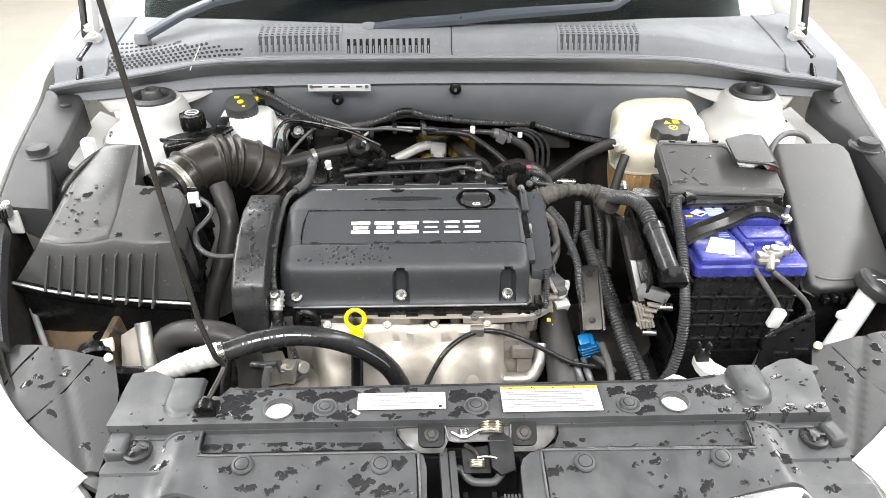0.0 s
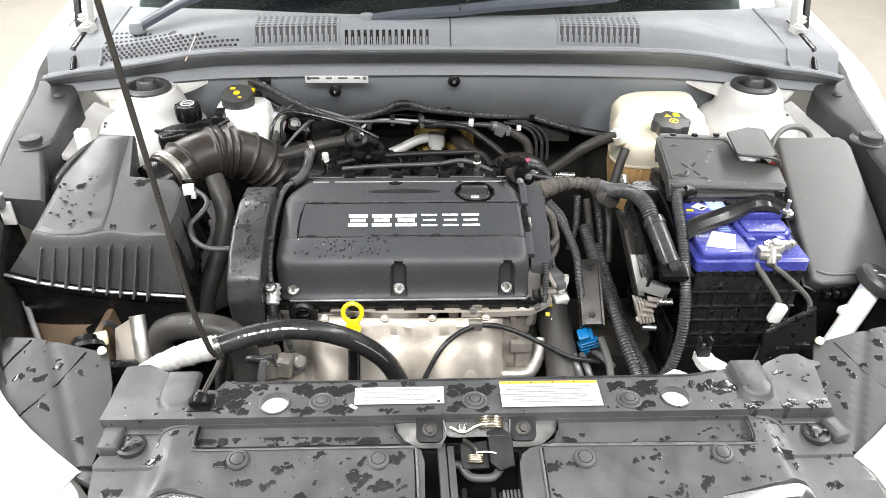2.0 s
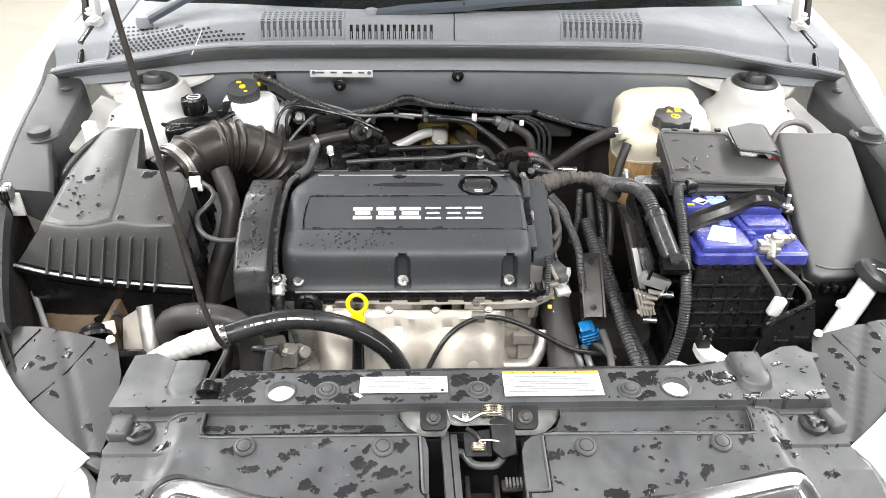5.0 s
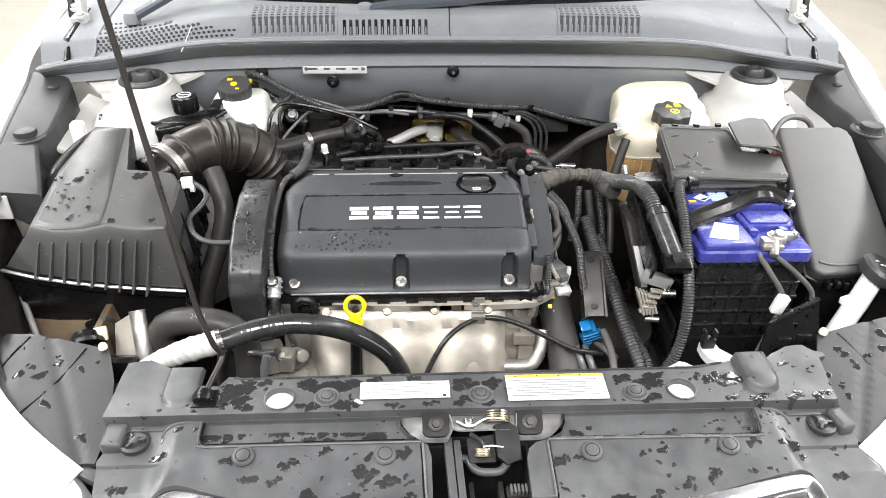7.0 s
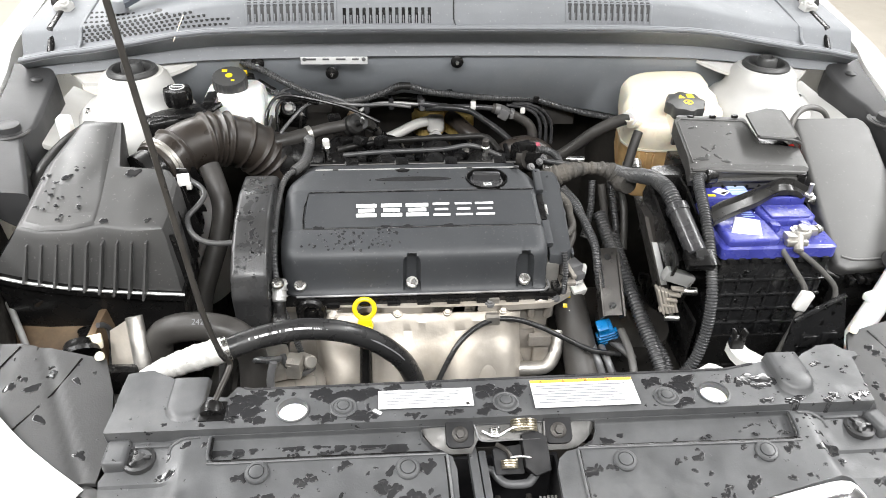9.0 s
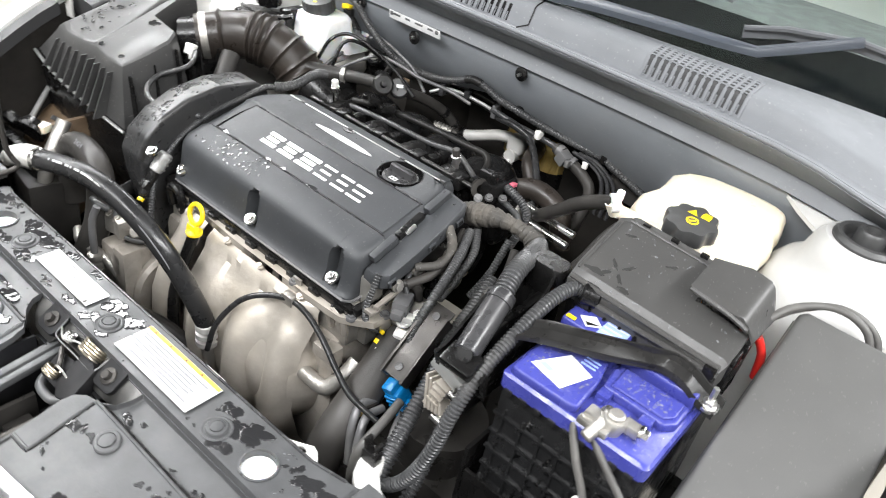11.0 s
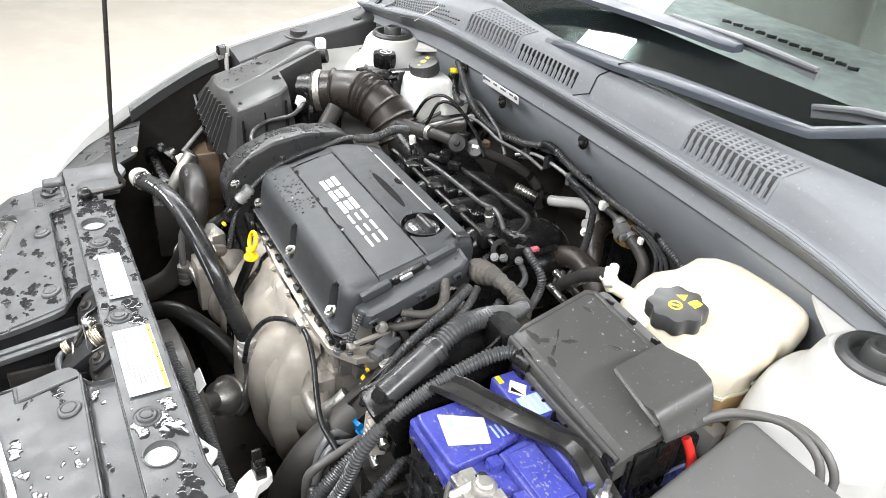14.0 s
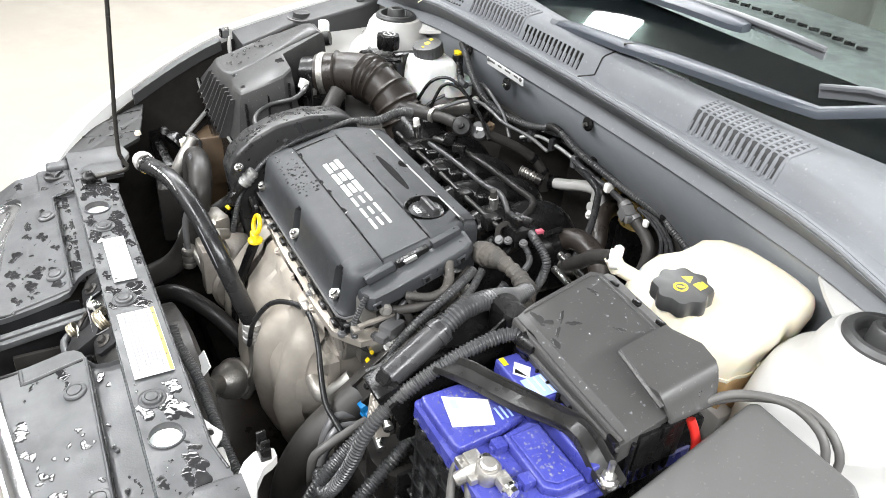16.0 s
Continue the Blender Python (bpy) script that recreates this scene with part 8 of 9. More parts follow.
part("cylinder", join(rod((-0.395, 0.60, 0.83), (-0.35, 0.73, 0.84), 0.022, 18, bev=0.003), box((-0.385, 0.635, 0.845), (0.05, 0.05, 0.02), 0.004)), M_ALU, mc)
part("brake_pipe", tube([(-0.375, 0.615, 0.832), (-0.345, 0.605, 0.865), (-0.335, 0.625, 0.905), (-0.318, 0.65, 0.918), (-0.28, 0.66, 0.912), (-0.20, 0.655, 0.893), (-0.14, 0.645, 0.868)], 0.0032, 8), M_BLACK, mc)
part("brake_pipe", tube([(-0.36, 0.63, 0.832), (-0.325, 0.62, 0.85), (-0.322, 0.645, 0.90), (-0.30, 0.665, 0.905), (-0.25, 0.67, 0.895)], 0.0032, 8), M_BLACK, mc)
part("pipe_nut", join(rod((-0.376, 0.607, 0.828), (-0.37, 0.618, 0.836), 0.007, 6), rod((-0.352, 0.607, 0.826), (-0.335, 0.607, 0.83), 0.006, 8)), M_STEEL, mc)
steer = thing("steering_reservoir", (-0.485, 0.61, 0.83), "black power steering fluid reservoir with a ribbed cap", "reservoir")
part("vessel", join(box((-0.475, 0.595, 0.892), (0.12, 0.05, 0.050), 0.010, 3, rot=(0, -6, 14)), box((-0.428, 0.615, 0.90), (0.022, 0.05, 0.07), 0.006)), M_BLACK, steer)
part("cap", moved(loft([[(0.0225 * q * (1 + 0.07 * math.cos(8 * a)) * math.cos(a), 0.0225 * q * (1 + 0.07 * math.cos(8 * a)) * math.sin(a), z) for a in [k * math.pi / 32 for k in range(64)]] for q, z in ((0.9, 0.926), (1.0, 0.932), (1.0, 0.950), (0.93, 0.9545), (0.5, 0.9555))]), Matrix.Translation((-0.480, 0.602, 0))), M_BLACK, steer, "black ribbed cap")
part("cap_symbol", lathe([(0.0125, 0.9555), (0.0125, 0.9565), (0.0105, 0.9565), (0.0105, 0.9558)], Matrix.Translation((-0.480, 0.604, 0)), 20, cap=False), M_LABEL, steer)
part("cap_symbol", box((-0.480, 0.604, 0.9562), (0.018, 0.003, 0.0006), 0), M_LABEL, steer)
part("rail", tube([(-0.555, 0.595, 0.905), (-0.50, 0.575, 0.912), (-0.44, 0.578, 0.918), (-0.41, 0.60, 0.926)], 0.005, 8), M_BLACK, steer)

# ---- wiring and pipes at the bulkhead ----
cable("bulkhead_loom", [(-0.390, 0.722, 0.9550), (-0.355, 0.712, 0.9450), (-0.325, 0.705, 0.9300), (-0.300, 0.700, 0.9180), (-0.262, 0.700, 0.8980), (-0.223, 0.717, 0.8774), (-0.174, 0.746, 0.8698), (-0.131, 0.752, 0.8810), (-0.104, 0.750, 0.8942), (-0.077, 0.753, 0.8925), (-0.039, 0.758, 0.8790), (-0.006, 0.760, 0.8740), (0.040, 0.767, 0.8655), (0.093, 0.773, 0.8590), (0.149, 0.778, 0.8550), (0.176, 0.776, 0.8555), (0.196, 0.771, 0.8500), (0.236, 0.772, 0.8370), (0.285, 0.756, 0.8300), (0.337, 0.730, 0.8300)], 0.0062, M_LOOM, "grey-black corrugated wiring loom along the bulkhead", 0.0046, 0.0006, category="wiring loom")
solo("loom_tape", tube([(-0.111, 0.750, 0.8905), (-0.097, 0.751, 0.895), (-0.080, 0.753, 0.8930)], 0.0075, 12), M_RUBBER, "black tape wound round the loom", "tape")
for p in ((0.177, 0.776, 0.8555), (0.000, 0.768, 0.872)):
    solo("loom_clip", join(box(p, (0.012, 0.016, 0.015), 0.003), rod(p, (p[0], p[1] + 0.02, p[2]), 0.005, 10), box((p[0] + 0.002, p[1] + 0.004, p[2] + 0.012), (0.006, 0.004, 0.012), 0.001)), M_BLACK, "black clip holding the loom", "clip", group="loom clips")
fl = thing("fuel_line", (0.02, 0.64, 0.86), "thick grey fuel line with clips behind the engine", "fuel line")
part("line", tube([(-0.060, 0.776, 0.846), (-0.044, 0.772, 0.847), (-0.016, 0.775, 0.842), (0.013, 0.776, 0.839), (0.041, 0.776, 0.839), (0.069, 0.773, 0.839), (0.092, 0.768, 0.839)], 0.0058, 12), M_CONDUIT, fl, "smooth black line")
part("hose_end", tube([(0.088, 0.769, 0.839), (0.108, 0.766, 0.834), (0.128, 0.766, 0.826), (0.152, 0.768, 0.813), (0.170, 0.766, 0.797), (0.176, 0.757, 0.765), (0.172, 0.742, 0.72)], 0.0098, 14), M_GREYHOSE, fl, "dusty grey hose on the line's end")
for p, q, r in (((0.094, 0.768, 0.838), (0.104, 0.767, 0.836), 0.0112), ((0.122, 0.766, 0.829), (0.129, 0.766, 0.826), 0.0115)):
    part("hose_clamp", rod(p, q, r, 18), M_GREYSTEEL, fl, "grey hose clamp")
part("clip_block", join(box((0.111, 0.760, 0.832), (0.020, 0.022, 0.022), 0.003, rot=(0, 25, -10)), box((0.125, 0.752, 0.830), (0.008, 0.012, 0.012), 0.002)), M_GREYSTEEL, fl, "grey plastic hose joint")
part("white_clip", box((0.049, 0.770, 0.846), (0.011, 0.016, 0.016), 0.003, rot=(0, 0, -6)), M_WHITEPL, fl, "white pipe clip")
for dy, dz, r in ((0.0, 0.0, 0.0034), (0.014, 0.006, 0.0030), (0.010, -0.010, 0.0028)):
    part("steel_line", tube([(-0.185, 0.745 + dy, 0.838 + dz), (-0.172, 0.757 + dy, 0.845 + dz), (-0.150, 0.765 + dy, 0.852 + dz), (-0.110, 0.774 + dy, 0.850 + dz), (-0.075, 0.780 + dy, 0.845 + dz), (-0.046, 0.780 + dy, 0.842 + dz)], r, 10), M_PALESTEEL if dz else M_GREYROD, fl, "bare steel line")
for x, y, z in ((-0.166, 0.764, 0.849), (-0.118, 0.778, 0.851), (-0.056, 0.784, 0.845)):
    part("line_clamp", box((x, y, z), (0.010, 0.030, 0.024), 0.003, rot=(0, 0, 10)), M_CONDUIT if x < -0.06 else M_GREYSTEEL, fl, "small line clamp")
for dx, dz in ((0.0, 0.0), (0.012, 0.003), (0.024, 0.004)):
    part("drop_line", tube([(0.118 + dx, 0.776, 0.842 + dz), (0.146 + dx, 0.776, 0.838 + dz), (0.176 + dx, 0.776, 0.824), (0.190 + dx, 0.772, 0.80), (0.192 + dx, 0.765, 0.76)], 0.0036, 8), M_CONDUIT, fl, "thin black line")
part("drop_tag", box((0.150, 0.766, 0.834), (0.010, 0.006, 0.012), 0.002), M_WHITEPL, fl, "small white tag")
egr = thing("heater_pipe", (-0.05, 0.84, 0.75), "bright aluminium heater pipe before yellowed plastic", "pipe")
part("pipe", tube([(-0.150, 0.795, 0.755), (-0.125, 0.800, 0.760), (-0.10, 0.808, 0.768), (-0.062, 0.820, 0.782), (-0.035, 0.829, 0.784), (-0.022, 0.835, 0.775), (-0.020, 0.838, 0.75)], 0.0108, 14), M_ALUPIPE, egr)
part("flange", join(box((-0.022, 0.828, 0.779), (0.036, 0.026, 0.034), 0.008, 3), rod((-0.022, 0.822, 0.758), (-0.022, 0.808, 0.758), 0.013, 16), hexbolt((-0.022, 0.808, 0.745), (0, -0.7, 0.7), 0.006, 0.006)), M_ALUPIPE, egr)
part("clamp_band", rod((-0.136, 0.798, 0.757), (-0.124, 0.801, 0.761), 0.0145, 16), M_BLACK, egr)
for gx, gy, gr in ((-0.034, 0.872, 0.034), (0.032, 0.878, 0.034)):
    part("yellow_shroud", lathe([(gr, 0.742), (gr, 0.784), (gr * 0.9, 0.797), (0.001, 0.799)], Matrix.Translation((gx, gy, 0)), 28), M_GOLD, egr, "yellowed ribbed plastic shroud")
    part("shroud_base", lathe([(gr * 1.03, 0.64), (gr * 1.03, 0.741), (gr * 0.9, 0.743)], Matrix.Translation((gx, gy, 0)), 24), M_BLACK, egr)
    for k in range(7):
        a = math.pi * (1.05 + 0.15 * k)
        part("shroud_rib", rod((gx + gr * math.cos(a), gy + gr * math.sin(a), 0.745), (gx + gr * math.cos(a), gy + gr * math.sin(a), 0.786), 0.003, 6), M_GOLD, egr)
vac = thing("vacuum_hose", (-0.22, 0.60, 0.85), "dusty grey breather hose joining the intake duct to black valves", "hose")
part("hose", tube([(-0.345, 0.548, 0.872), (-0.318, 0.566, 0.868), (-0.290, 0.586, 0.866), (-0.262, 0.600, 0.869), (-0.235, 0.606, 0.874), (-0.205, 0.612, 0.877), (-0.190, 0.616, 0.877)], lambda u: 0.0135 - 0.003 * step(u, 0.45, 0.6), 16), M_GREYHOSE, vac)
part("hose_clip", rod((-0.268, 0.597, 0.868), (-0.261, 0.600, 0.869), 0.0146, 18), M_ALU, vac, "bright wire hose clip")
part("rear_hose", tube([(-0.182, 0.640, 0.868), (-0.176, 0.662, 0.860), (-0.170, 0.700, 0.843), (-0.163, 0.738, 0.822), (-0.152, 0.766, 0.800), (-0.142, 0.782, 0.775), (-0.138, 0.786, 0.74)], 0.0095, 14), M_GREYHOSE, vac, "smooth grey hose bent down behind the engine")
for p, q in (((-0.156, 0.756, 0.808), (-0.153, 0.763, 0.803)), ((-0.144, 0.779, 0.783), (-0.142, 0.782, 0.777))):
    part("hose_clip", rod(p, q, 0.0112, 18), M_BLACK, vac, "black hose clip")
purge = thing("purge_valve", (-0.30, 0.65, 0.82), "black round purge valves with a pale stud", "valve")
part("valve_body", join(rod((-0.325, 0.655, 0.878), (-0.262, 0.655, 0.870), 0.024, 20, bev=0.004), rod((-0.298, 0.655, 0.88), (-0.292, 0.62, 0.905), 0.016, 18, bev=0.003)), M_BLACK, purge)
part("stud", rod((-0.2925, 0.6215, 0.9035), (-0.291, 0.615, 0.909), 0.008, 14, bev=0.001), M_WHITEPL, purge)
part("clamp_band", join(rod((-0.275, 0.655, 0.872), (-0.270, 0.655, 0.871), 0.0255, 20), rod((-0.312, 0.655, 0.8765), (-0.307, 0.655, 0.876), 0.0255, 20)), M_DARKSTEEL, purge)
purge.location += Vector((-0.020, 0.100, -0.040))
for k, pts in enumerate(([(-0.205, 0.56, 0.845), (-0.13, 0.565, 0.848), (-0.03, 0.568, 0.850), (0.02, 0.57, 0.856), (0.06, 0.56, 0.846), (0.085, 0.55, 0.838)], [(0.12, 0.54, 0.845), (0.16, 0.53, 0.842), (0.185, 0.515, 0.845), (0.205, 0.49, 0.848)])):
    cable("wiring_branch", pts, 0.0045, M_LOOM, "thin black wiring branch behind the engine", category="cable", group="wiring behind the engine")
solo("map_sensor", join(box((0.120, 0.535, 0.85), (0.035, 0.03, 0.03), 0.004), box((0.132, 0.556, 0.846), (0.03, 0.02, 0.024), 0.004), box((0.115, 0.53, 0.872), (0.03, 0.012, 0.014), 0.003)), M_BLACK, "black sensor block at the manifold's end", "sensor")
solo("sensor_lock", box((0.140, 0.561, 0.858), (0.008, 0.012, 0.008), 0.001), mat("pink_plastic", (0.45, 0.10, 0.14), 0.45), "pink connector lock on the sensor", "connector")
for p in ((0.135, 0.510, 0.853), (0.146, 0.530, 0.850)):
    solo("bracket_bolt", hexbolt(p, (0.2, -0.4, 0.9), 0.0042, 0.004), M_GREYSTEEL, "grey bolt at the manifold bracket", "bolt", group="bracket bolts")
solo("bulkhead_pad", join(box((0.228, 0.790, 0.818), (0.072, 0.010, 0.050), 0.004), rod((0.248, 0.784, 0.808), (0.248, 0.789, 0.808), 0.004, 8)), M_GREYHOSE, "dark grey square pad on the bulkhead", "pad")
cable("heater_line", [(0.15, 0.60, 0.815), (0.20, 0.60, 0.81), (0.24, 0.60, 0.808)], 0.006, M_STEEL, "pale steel heater line", category="pipe")
cable("heater_line", [(0.16, 0.585, 0.80), (0.20, 0.585, 0.797), (0.24, 0.585, 0.795)], 0.006, M_STEEL, "pale steel heater line", category="pipe")
solo("heater_hose", tube([(0.06, 0.64, 0.76), (0.10, 0.655, 0.80), (0.14, 0.66, 0.81), (0.18, 0.66, 0.79), (0.20, 0.65, 0.74)], 0.018, 14), M_DUCT, "brownish rubber heater hose at the bulkhead", "hose")
solo("heater_tube", tube([(0.0, 0.64, 0.79), (0.04, 0.645, 0.80), (0.08, 0.65, 0.79), (0.11, 0.65, 0.75)], 0.017, 14), M_ALU, "bare aluminium heater tube", "pipe")

man = thing("intake_manifold", (-0.08, 0.60, 0.62), "black plastic intake manifold behind the engine", "intake manifold")
part("plenum", box((-0.07, 0.640, 0.755), (0.36, 0.09, 0.11), 0.03, 4), M_BLACK, man, "black plastic plenum")
for k in range(4):
    x = -0.215 + 0.088 * k
    part("runner", tube([(x, 0.52, 0.775), (x, 0.56, 0.805), (x + 0.004, 0.61, 0.822), (x + 0.006, 0.66, 0.80), (x + 0.006, 0.69, 0.75)], 0.027, 16, flat=1.15), M_BLACK, man, "black plastic intake runner")
    part("runner_rib", tube([(x + 0.044, 0.53, 0.79), (x + 0.046, 0.58, 0.812), (x + 0.048, 0.64, 0.82)], 0.005, 8), M_BLACK, man)
rail = thing("fuel_rail", (-0.08, 0.53, 0.80), "steel fuel rail with injectors behind the engine cover", "fuel rail")
part("rail_tube", rod((-0.26, 0.522, 0.846), (0.10, 0.522, 0.846), 0.0045, 10), M_PALESTEEL, rail, "bare steel rail tube")
for k in range(4):
    x = -0.185 + 0.085 * k
    part("injector", join(rod((x, 0.535, 0.845), (x, 0.55, 0.80), 0.009, 12), box((x + 0.012, 0.548, 0.838), (0.016, 0.022, 0.016), 0.003)), M_BLACK, rail)
    part("rail_clip", box((x - 0.01, 0.522, 0.846), (0.012, 0.010, 0.010), 0.002), M_GREYSTEEL, rail)
RUNS = [
    ("black_hose", [(-0.046, 0.778, 0.836), (-0.030, 0.773, 0.839), (-0.010, 0.767, 0.842), (0.016, 0.761, 0.842), (0.042, 0.754, 0.839), (0.063, 0.736, 0.832), (0.083, 0.717, 0.824), (0.101, 0.697, 0.816), (0.125, 0.665, 0.80), (0.140, 0.63, 0.77)], 0.0062, M_HOSE, "black hose slanting down beside the heater pipe", 0, "hose"),
    ("brake_line", [(-0.352, 0.615, 0.835), (-0.340, 0.635, 0.862), (-0.332, 0.690, 0.886), (-0.314, 0.722, 0.902), (-0.285, 0.725, 0.899), (-0.255, 0.722, 0.892), (-0.206, 0.716, 0.878), (-0.17, 0.71, 0.85)], 0.0032, M_GREYSTEEL, "thin grey steel brake line", 0, "pipe"),
    ("brake_line", [(-0.335, 0.62, 0.835), (-0.310, 0.648, 0.862), (-0.277, 0.681, 0.885), (-0.258, 0.694, 0.886), (-0.215, 0.695, 0.884), (-0.174, 0.695, 0.880), (-0.123, 0.720, 0.870), (-0.079, 0.730, 0.860)], 0.0032, M_GREYSTEEL, "thin grey steel brake line", 0, "pipe"),
    ("engine_loom", [(-0.215, 0.575, 0.848), (-0.175, 0.588, 0.851), (-0.122, 0.600, 0.852), (-0.053, 0.608, 0.852), (0.01, 0.612, 0.852), (0.048, 0.612, 0.853), (0.064, 0.600, 0.848), (0.075, 0.575, 0.84)], 0.0056, M_RUBBER, "black taped loom along the intake manifold", 0, "wiring loom"),
    ("sensor_lead", [(0.138, 0.548, 0.858), (0.154, 0.545, 0.856), (0.170, 0.548, 0.846), (0.180, 0.551, 0.830), (0.176, 0.55, 0.80), (0.168, 0.545, 0.77)], 0.0062, M_LOOM, "black corrugated lead from the manifold sensor", 0.004, "cable"),
    ("heater_hose", [(0.012, 0.850, 0.782), (0.022, 0.826, 0.785), (0.030, 0.801, 0.786), (0.041, 0.778, 0.783), (0.055, 0.763, 0.776), (0.070, 0.751, 0.764), (0.080, 0.742, 0.74), (0.084, 0.736, 0.70)], 0.0155, M_DUCT, "brownish rubber heater hose bent to the bulkhead", 0, "hose"),
]
for nm, pts, r, m_, label, pitch, kind_ in RUNS:
    cable(nm, pts, r, m_, label, pitch, 0.0006 if pitch else 0.0, 12, kind_, "pipes behind the engine")
breather = thing("breather_valve", (-0.17, 0.62, 0.85), "black ribbed round breather valves with a brown clip", "valve")
part("valve_disc", lathe([(0.010, -0.016), (0.017, -0.014), (0.0185, -0.008), (0.0165, -0.004), (0.0185, 0.0), (0.0185, 0.006), (0.015, 0.010), (0.006, 0.011), (0.0055, 0.026), (0.001, 0.027)], pose(-0.187, 0.614, 0.878, 60, 0, 50), 26), M_RUBBER, breather, "black ribbed round valve")
part("valve_disc", lathe([(0.008, -0.012), (0.0165, -0.010), (0.018, -0.003), (0.018, 0.004), (0.015, 0.008), (0.001, 0.009)], pose(-0.178, 0.648, 0.868, 55, 0, 45), 26), M_CAP, breather, "dark grey round valve")
part("valve_mark", moved(box((0, 0.002, 0.0095), (0.012, 0.006, 0.0006), 0), pose(-0.178, 0.648, 0.868, 55, 0, 45)), M_LABEL, breather)
part("brown_clip", join(box((-0.190, 0.676, 0.866), (0.014, 0.018, 0.014), 0.003, rot=(20, 10, 30)), box((-0.182, 0.668, 0.874), (0.008, 0.010, 0.010), 0.002, rot=(0, 30, 0))), M_BROWN, breather, "rusty brown clip")
fitg = thing("hose_union", (-0.05, 0.655, 0.82), "corrugated steel hose union among the pipes", "union")
part("union_body", tube([(-0.158, 0.738, 0.783), (-0.142, 0.748, 0.780), (-0.128, 0.756, 0.777)], 0.0085, 14, 0.006, 0.0012), M_ALU, fitg)
part("union_collar", rod((-0.128, 0.756, 0.777), (-0.118, 0.762, 0.775), 0.0105, 16, bev=0.001), M_DARKSTEEL, fitg)
brk = thing("manifold_bracket", (0.11, 0.54, 0.83), "black steel bracket with a round lug at the manifold's end", "bracket")
part("lug_ring", lathe([(0.017, -0.007), (0.017, 0.007), (0.009, 0.007), (0.009, -0.007), (0.017, -0.007)], pose(0.112, 0.524, 0.850, 70, 0, 40), 24, cap=False), M_DARKSTEEL, brk, "dark steel round lug")
part("bracket_arm", join(box((0.112, 0.546, 0.866), (0.034, 0.022, 0.006), 0.002, rot=(10, 0, 25)), box((0.098, 0.536, 0.852), (0.006, 0.03, 0.03), 0.002, rot=(0, 0, 25))), M_BLACK, brk)
part("bracket_bolt", hexbolt((0.120, 0.505, 0.846), (0.4, -0.6, 0.7), 0.0045, 0.004), M_GREYSTEEL, brk, "grey bracket bolt")
crng = random.Random(11)
for k in range(7):
    x, y, z = crng.uniform(-0.24, 0.18), crng.uniform(0.58, 0.65), crng.uniform(0.85, 0.875)
    z -= 0.04 if -0.13 < x < 0.06 else 0.0
    solo("wiring_plug", join(box((x, y, z), (0.022, 0.016, 0.014), 0.003, rot=(crng.uniform(-20, 20), 0, crng.uniform(-60, 60))), rod((x, y, z), (x + 0.012, y + 0.01, z - 0.02), 0.005, 8)), M_BLACK, "small black wiring plug behind the engine", "connector", group="plugs behind the engine")

# loom from the engine to the control unit beside the battery
solo("taped_loom", tube([(0.125, 0.470, 0.838), (0.150, 0.462, 0.850), (0.185, 0.462, 0.862), (0.222, 0.466, 0.862), (0.250, 0.462, 0.856), (0.262, 0.445, 0.848), (0.268, 0.425, 0.852)], lambda s: 0.0135 + 0.0035 * math.sin(9 * s) + 0.0007 * (1 if math.sin(72 * s) > 0 else -1) + 0.0006 * math.sin(131 * s), 16, step=0.0018), M_TAPE, "thick wiring loom wound in dusty cloth tape", "wiring loom", sharp=20)
solo("loom_conduit", tube([(0.255, 0.462, 0.857), (0.268, 0.435, 0.865), (0.278, 0.405, 0.880), (0.288, 0.37, 0.892), (0.296, 0.335, 0.893), (0.302, 0.308, 0.880)], 0.0118, 14, 0.0048, 0.0010), M_LOOM, "black corrugated loom conduit", "wiring loom")
tubebox = thing("cable_conduit", (0.31, 0.32, 0.80), "grey-black plastic cable conduit beside the battery", "conduit")
part("conduit_tube", join(rod((0.304, 0.302, 0.877), (0.316, 0.235, 0.843), 0.0155, 20, bev=0.002), rod((0.303, 0.306, 0.879), (0.3045, 0.298, 0.875), 0.0172, 20), rod((0.3028, 0.309, 0.8805), (0.3035, 0.306, 0.879), 0.0165, 20)), M_CONDUIT, tubebox)
part("conduit_foot", join(box((0.318, 0.228, 0.838), (0.042, 0.03, 0.016), 0.004, rot=(20, 0, 0)), rod((0.318, 0.236, 0.842), (0.319, 0.226, 0.85), 0.010, 14)), M_BLACK, tubebox)
part("conduit_head", loft([[(x, y, z) for x, y in rrect(0.312, 0.392, 0.05 * s, 0.034 * s, 0.012)] for z, s in ((0.78, 0.9), (0.86, 0.95), (0.893, 1.0), (0.897, 0.9))]), M_BLACK, tubebox, "black oval conduit head")
ta, tb_ = Vector((0.305, 0.378, 0.885)), Vector((0.317, 0.226, 0.823))
part("conduit_tray", loft([[ta.lerp(tb_, t) + Vector((u * w, -0.38 * v, 0.92 * v)) for u, v in ((-0.030, 0.010), (-0.030, -0.030), (0.030, -0.030), (0.030, 0.010), (0.026, 0.010), (0.026, -0.026), (-0.026, -0.026), (-0.026, 0.010))] for t, w in ((0, 0.85), (0.15, 1.0), (0.9, 1.0), (1.0, 1.15))]), M_BLACK, tubebox, "black open cable tray")
part("conduit_wall", box((0.318, 0.33, 0.80), (0.012, 0.16, 0.12), 0.004), M_BLACK, tubebox)
